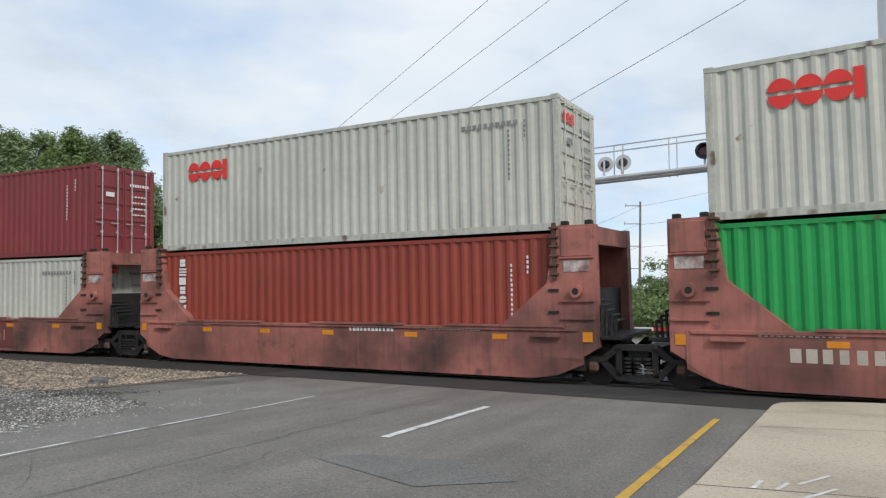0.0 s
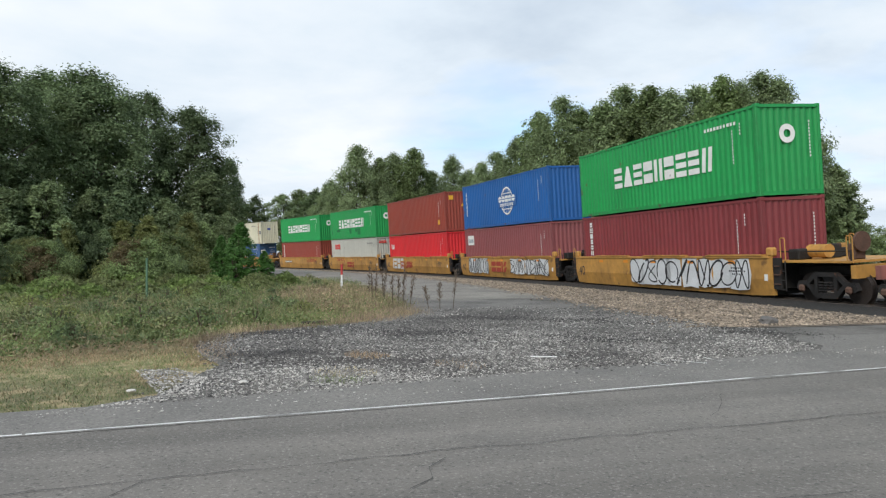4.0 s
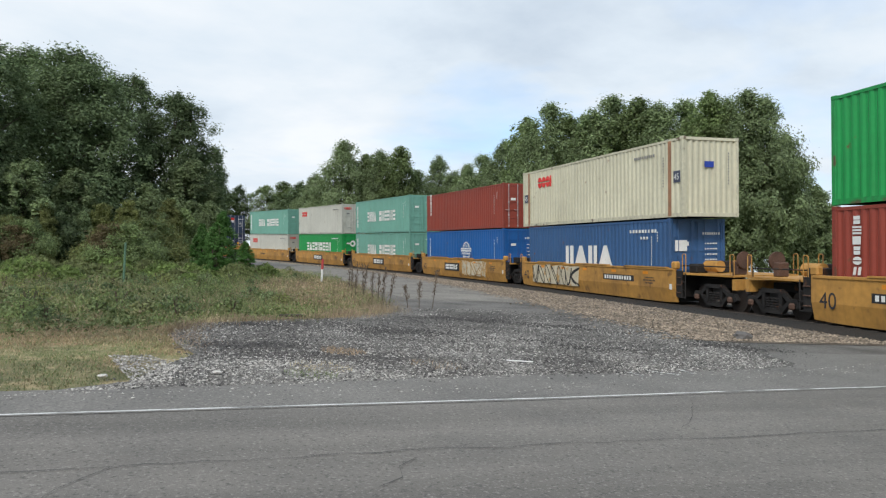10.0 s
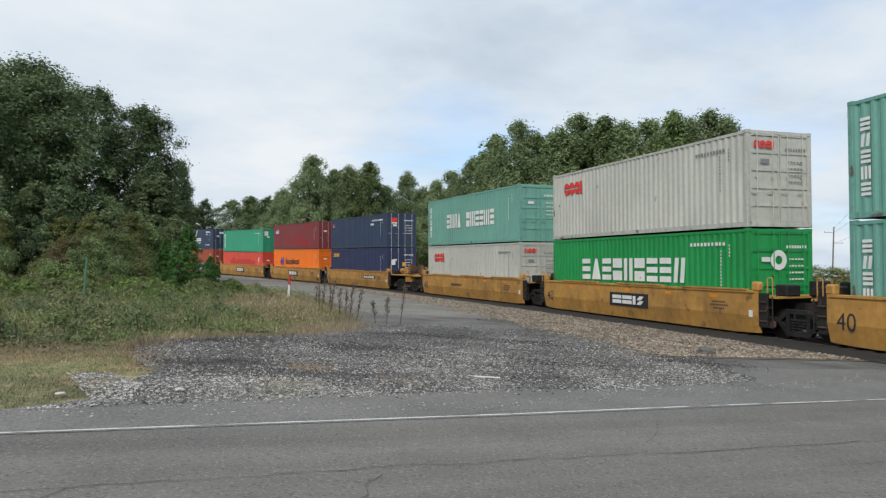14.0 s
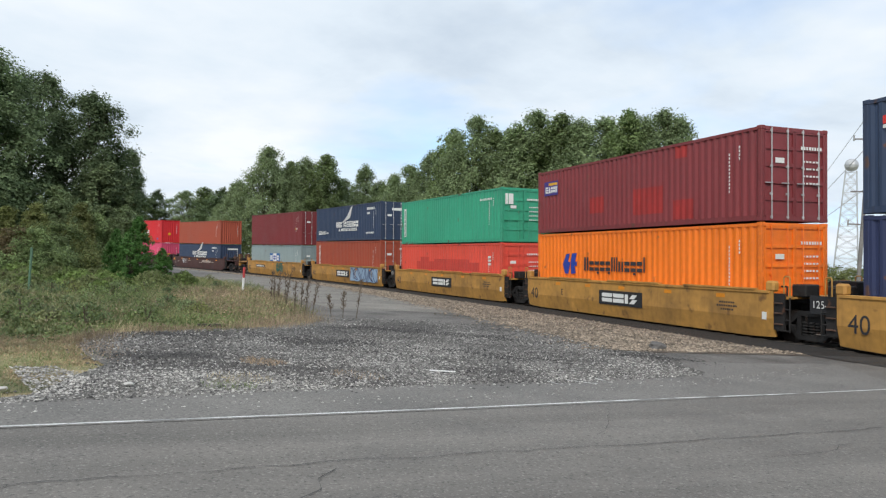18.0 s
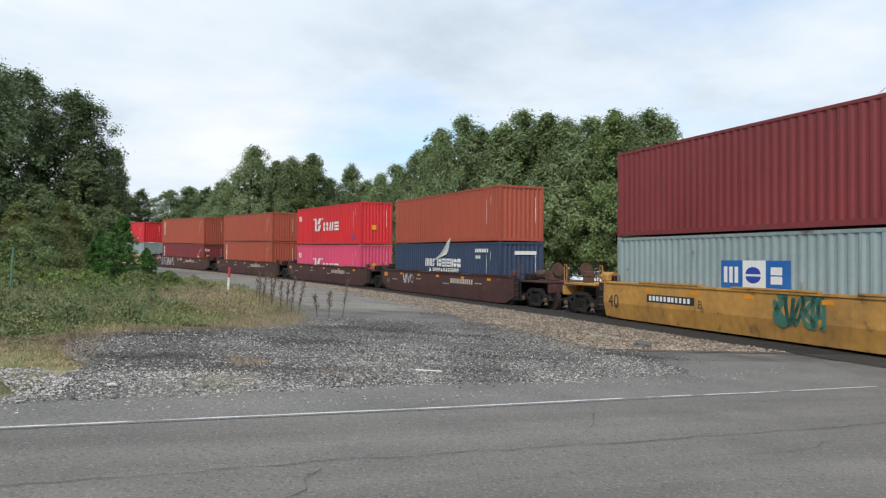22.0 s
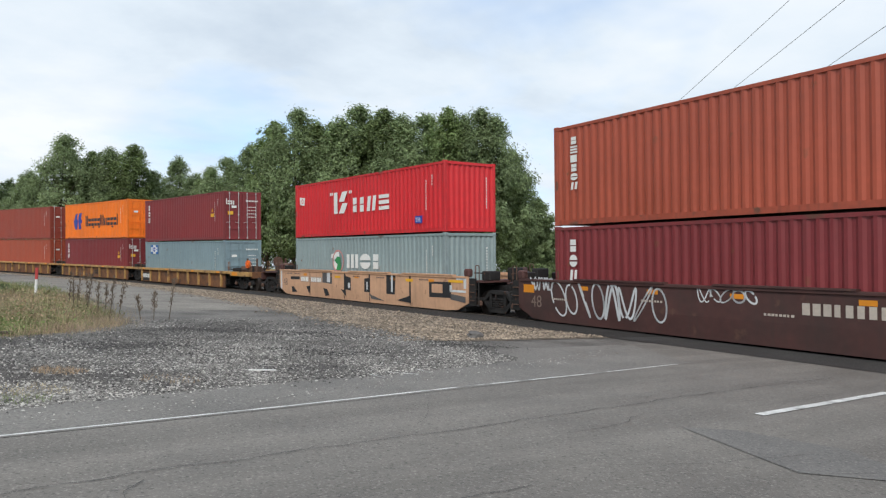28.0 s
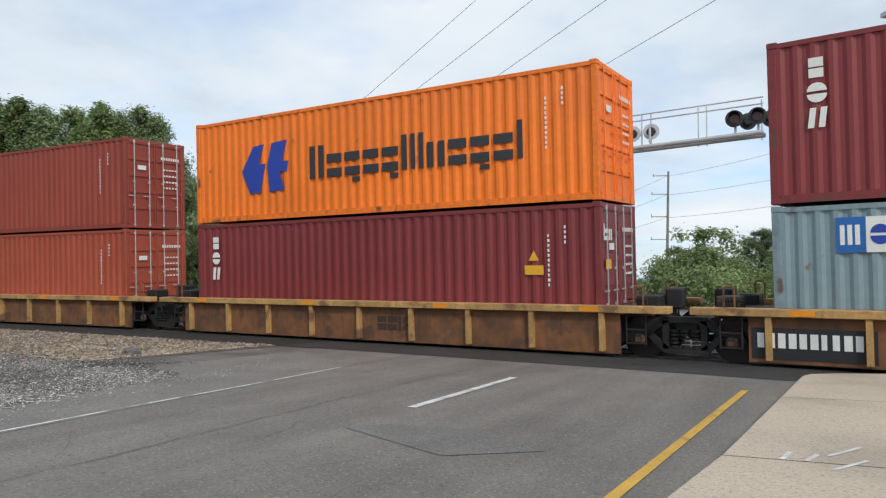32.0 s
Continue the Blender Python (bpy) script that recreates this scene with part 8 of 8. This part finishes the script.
root.matrix_basis = pose(T.x, T.y, 0, 0, 0.8, 8.3)
tagged(root, "far grey lattice tower with a round head", "tower")

# great white steel pole with a lamp, and the wires it carries
W = Vector((16.6, 21.3, 0))
root = new("steel_pole")
bm = bmesh.new()
tube(bm, W + Vector((0, 0, -0.1)), W + Vector((0, 0, 27)), 0.78, 0.36, n=12)
part("shaft", bm, mat("white_weathered_steel", (0.62, 0.63, 0.65), 0.45, 0.1, var=0.07, scale=0.8), root)
bm = bmesh.new()
tube(bm, W + Vector((-0.5, 0, 9.6)), W + Vector((-1.5, -0.3, 9.9)), 0.04, n=6)
la = part("lamp_arm", bm, GALV, root)
bm = bmesh.new()
box(bm, -0.45, 0.15, -0.13, 0.13, -0.06, 0.08, Matrix.Translation(W + Vector((-1.7, -0.35, 9.9))))
part("lamp_head", bm, GALV, la)
tagged(root, "great tapered white steel pole with a lamp", "steel pole")
PO = Vector((*az_pt(7.55, 45), 0))
CABLE = mat("black_cable", (0.26, 0.27, 0.28), 0.6)


def wire(p, q, sag, r=0.014):
    bm = bmesh.new()
    pts = [Vector(p).lerp(Vector(q), k / 16) - Vector((0, 0, sag * 4 * (k / 16) * (1 - k / 16))) for k in range(17)]
    bent_tube(bm, pts, r, 5)
    tagged(link("overhead_wire", bm, CABLE), "thin dark overhead wire between poles", "wire", "overhead wires")


for z0, z1 in ((10.9, 23.8), (9.2, 20.7), (7.0, 17.95), (5.05, 14.66)):
    wire(PO + Vector((0, 0, z0)), W + Vector((-0.3, 0, z1)), 0.12)
P2 = Vector((*az_pt(12.5, 140), 0))
for z0, z1 in ((10.9, 12.8), (9.2, 12.0), (7.0, 10.2)):
    wire(PO + Vector((0, 0, z0)), P2 + Vector((0, 0, z1)), 0.5, 0.016)
P3 = Vector((*az_pt(-19.75, 72), 0))
for z0, z1 in ((12.5, 16), (10.7, 13), (8.5, 10.5)):
    wire(P3 + Vector((0, 0, z0)), (40.0, 52.0, z1), 0.5, 0.016)
    wire(P3 + Vector((0, 0, z0)), Vector((*az_pt(-11.15, 105), z0 - 0.6)), 0.4, 0.016)


# vehicles waiting beyond the rails
def vehicle(x, y, turn, color, name, label, suv):
    root = new(name)
    paintm = mat("car_paint_" + color, {"white": (0.75, 0.75, 0.75), "slate": (0.07, 0.08, 0.09)}[color], 0.25, var=0.04)
    gl = mat("tinted_glass", (0.02, 0.025, 0.03), 0.08)
    L_, H_, Wd = 4.7, (1.82 if suv else 1.5), 0.93
    bm = bmesh.new()
    prism(bm, [(-L_ / 2, 0.35), (-L_ / 2, 0.95), (-L_ / 2 + 0.15, 1.05), (-1.0, 1.08), (1.2, 1.1), (1.35, 1.0), (L_ / 2 - 0.1, 0.92), (L_ / 2, 0.75), (L_ / 2, 0.35), (L_ / 2 - 0.3, 0.26), (-L_ / 2 + 0.3, 0.26)], -Wd, Wd)
    bmesh.ops.recalc_face_normals(bm, faces=bm.faces[:])
    bmesh.ops.bevel(bm, geom=bm.edges[:], offset=0.06, segments=2, affect="EDGES")
    body = part("body", bm, paintm, root)
    bm = bmesh.new()
    back = -L_ / 2 + (0.12 if suv else 0.7)
    prism(bm, [(back, 1.05), (back + 0.2, H_ - 0.1), (back + 0.45, H_), (0.35, H_), (0.6, H_ - 0.05), (1.3, 1.05)], -Wd + 0.12, Wd - 0.12)
    bmesh.ops.recalc_face_normals(bm, faces=bm.faces[:])
    bmesh.ops.bevel(bm, geom=bm.edges[:], offset=0.05, segments=2, affect="EDGES")
    part("cabin", bm, paintm, root)
    bm = bmesh.new()
    box(bm, -0.012, 0.012, -Wd + 0.24, Wd - 0.24, -0.28, 0.28, Matrix.Translation((1.0, 0, (1.05 + H_) / 2 + 0.02)) @ Matrix.Rotation(radians(-44), 4, "Y"))
    part("windscreen", bm, gl, root)
    for sy in (-1, 1):
        for a, b in ((back + 0.4, -0.75), (-0.65, 0.55)):
            part("side_window", boxes((a, b, min(sy * (Wd - 0.125), sy * (Wd - 0.1)), max(sy * (Wd - 0.125), sy * (Wd - 0.1)), 1.15, H_ - 0.14), bevel=0.02), gl, root)
        part("headlight", boxes((L_ / 2 - 0.12, L_ / 2 + 0.02, sy * 0.65 - 0.2, sy * 0.65 + 0.2, 0.68, 0.86), bevel=0.03), mat("clear_lamp_glass", (0.55, 0.57, 0.58), 0.1), root)
        part("tail_light", boxes((-L_ / 2 - 0.02, -L_ / 2 + 0.1, sy * 0.72 - 0.12, sy * 0.72 + 0.12, 0.8, 1.02), bevel=0.02), LENS, root)
        for x_ in (-1.4, 1.42):
            bm = bmesh.new()
            tube(bm, (x_, sy * (Wd - 0.2), 0.34), (x_, sy * (Wd + 0.01), 0.34), 0.34, n=20)
            wh = part("tyre", bm, mat("tyre_rubber", (0.02, 0.02, 0.02), 0.85), root)
            bm = bmesh.new()
            tube(bm, (x_, sy * (Wd + 0.005), 0.34), (x_, sy * (Wd + 0.02), 0.34), 0.2, n=14)
            part("rim", bm, STEEL, wh)
    part("grille", boxes((L_ / 2 - 0.02, L_ / 2 + 0.02, -0.42, 0.42, 0.58, 0.82)), BLACKHOOD, root)
    part("bumper", boxes((L_ / 2 - 0.1, L_ / 2 + 0.06, -0.85, 0.85, 0.32, 0.5), bevel=0.03), paintm, root)
    root.matrix_basis = pose(x, y, -0.012, 0, 0, turn)
    tagged(root, label, "car")


vehicle(*az_pt(-33.9, 41), -122, "white", "suv", "white sport utility vehicle waiting beyond the crossing", True)
vehicle(*az_pt(-30.8, 39), 60, "slate", "car", "dark slate car seen from behind beyond the crossing", True)
vehicle(*az_pt(-17.4, 70), -120, "slate", "car", "dark slate car on the far road", False)

# far sheds and trailers along the road
for az, d, w, h, col in ((-9.6, 150, 9, 2.6, "white"), (-12.4, 160, 12, 2.8, "white"), (-14.5, 130, 6, 3.0, "white"), (-17.4, 140, 14, 3.2, "tan")):
    root = new("shed")
    x, y = az_pt(az, d)
    wm = mat("shed_wall_" + col, {"white": (0.6, 0.62, 0.64), "tan": (0.4, 0.34, 0.26)}[col], 0.7, streak=0.2)
    part("wall", boxes((-w / 2, w / 2, -2.5, 2.5, 0, h)), wm, root)
    bm = bmesh.new()
    prism(bm, [(-w / 2 - 0.2, h), (w / 2 + 0.2, h), (w / 2 - 0.3, h + 0.5), (-w / 2 + 0.3, h + 0.5)], -2.7, 2.7)
    bmesh.ops.recalc_face_normals(bm, faces=bm.faces[:])
    part("roof", bm, mat("grey_metal_roof", (0.3, 0.3, 0.31), 0.5, 0.4), root)
    root.matrix_basis = pose(x, y, -0.04, 0, 0, az)
    tagged(root, "low pale shed far along the road", "shed", "far sheds")
# kerb beyond the rails
bm = bmesh.new()
box(bm, -9, 9, -0.15, 0.15, -0.05, 0.14, Matrix.Translation((*az_pt(-33, 33), 0)) @ Matrix.Rotation(radians(60), 4, "Z"))
tagged(link("kerb", bm, CONCRETE), "pale concrete kerb beyond the rails", "kerb", kind="structure")


# ---- what moves ----
def motions():
    """The train runs by from left to right at an even pace."""
    for thing, s, half, z in MOVERS:
        walk(thing, [(float(t), on_track(s - run(t), 0.0, half) @ Matrix.Translation((0, 0, z))) for t in range(33)])


motions()
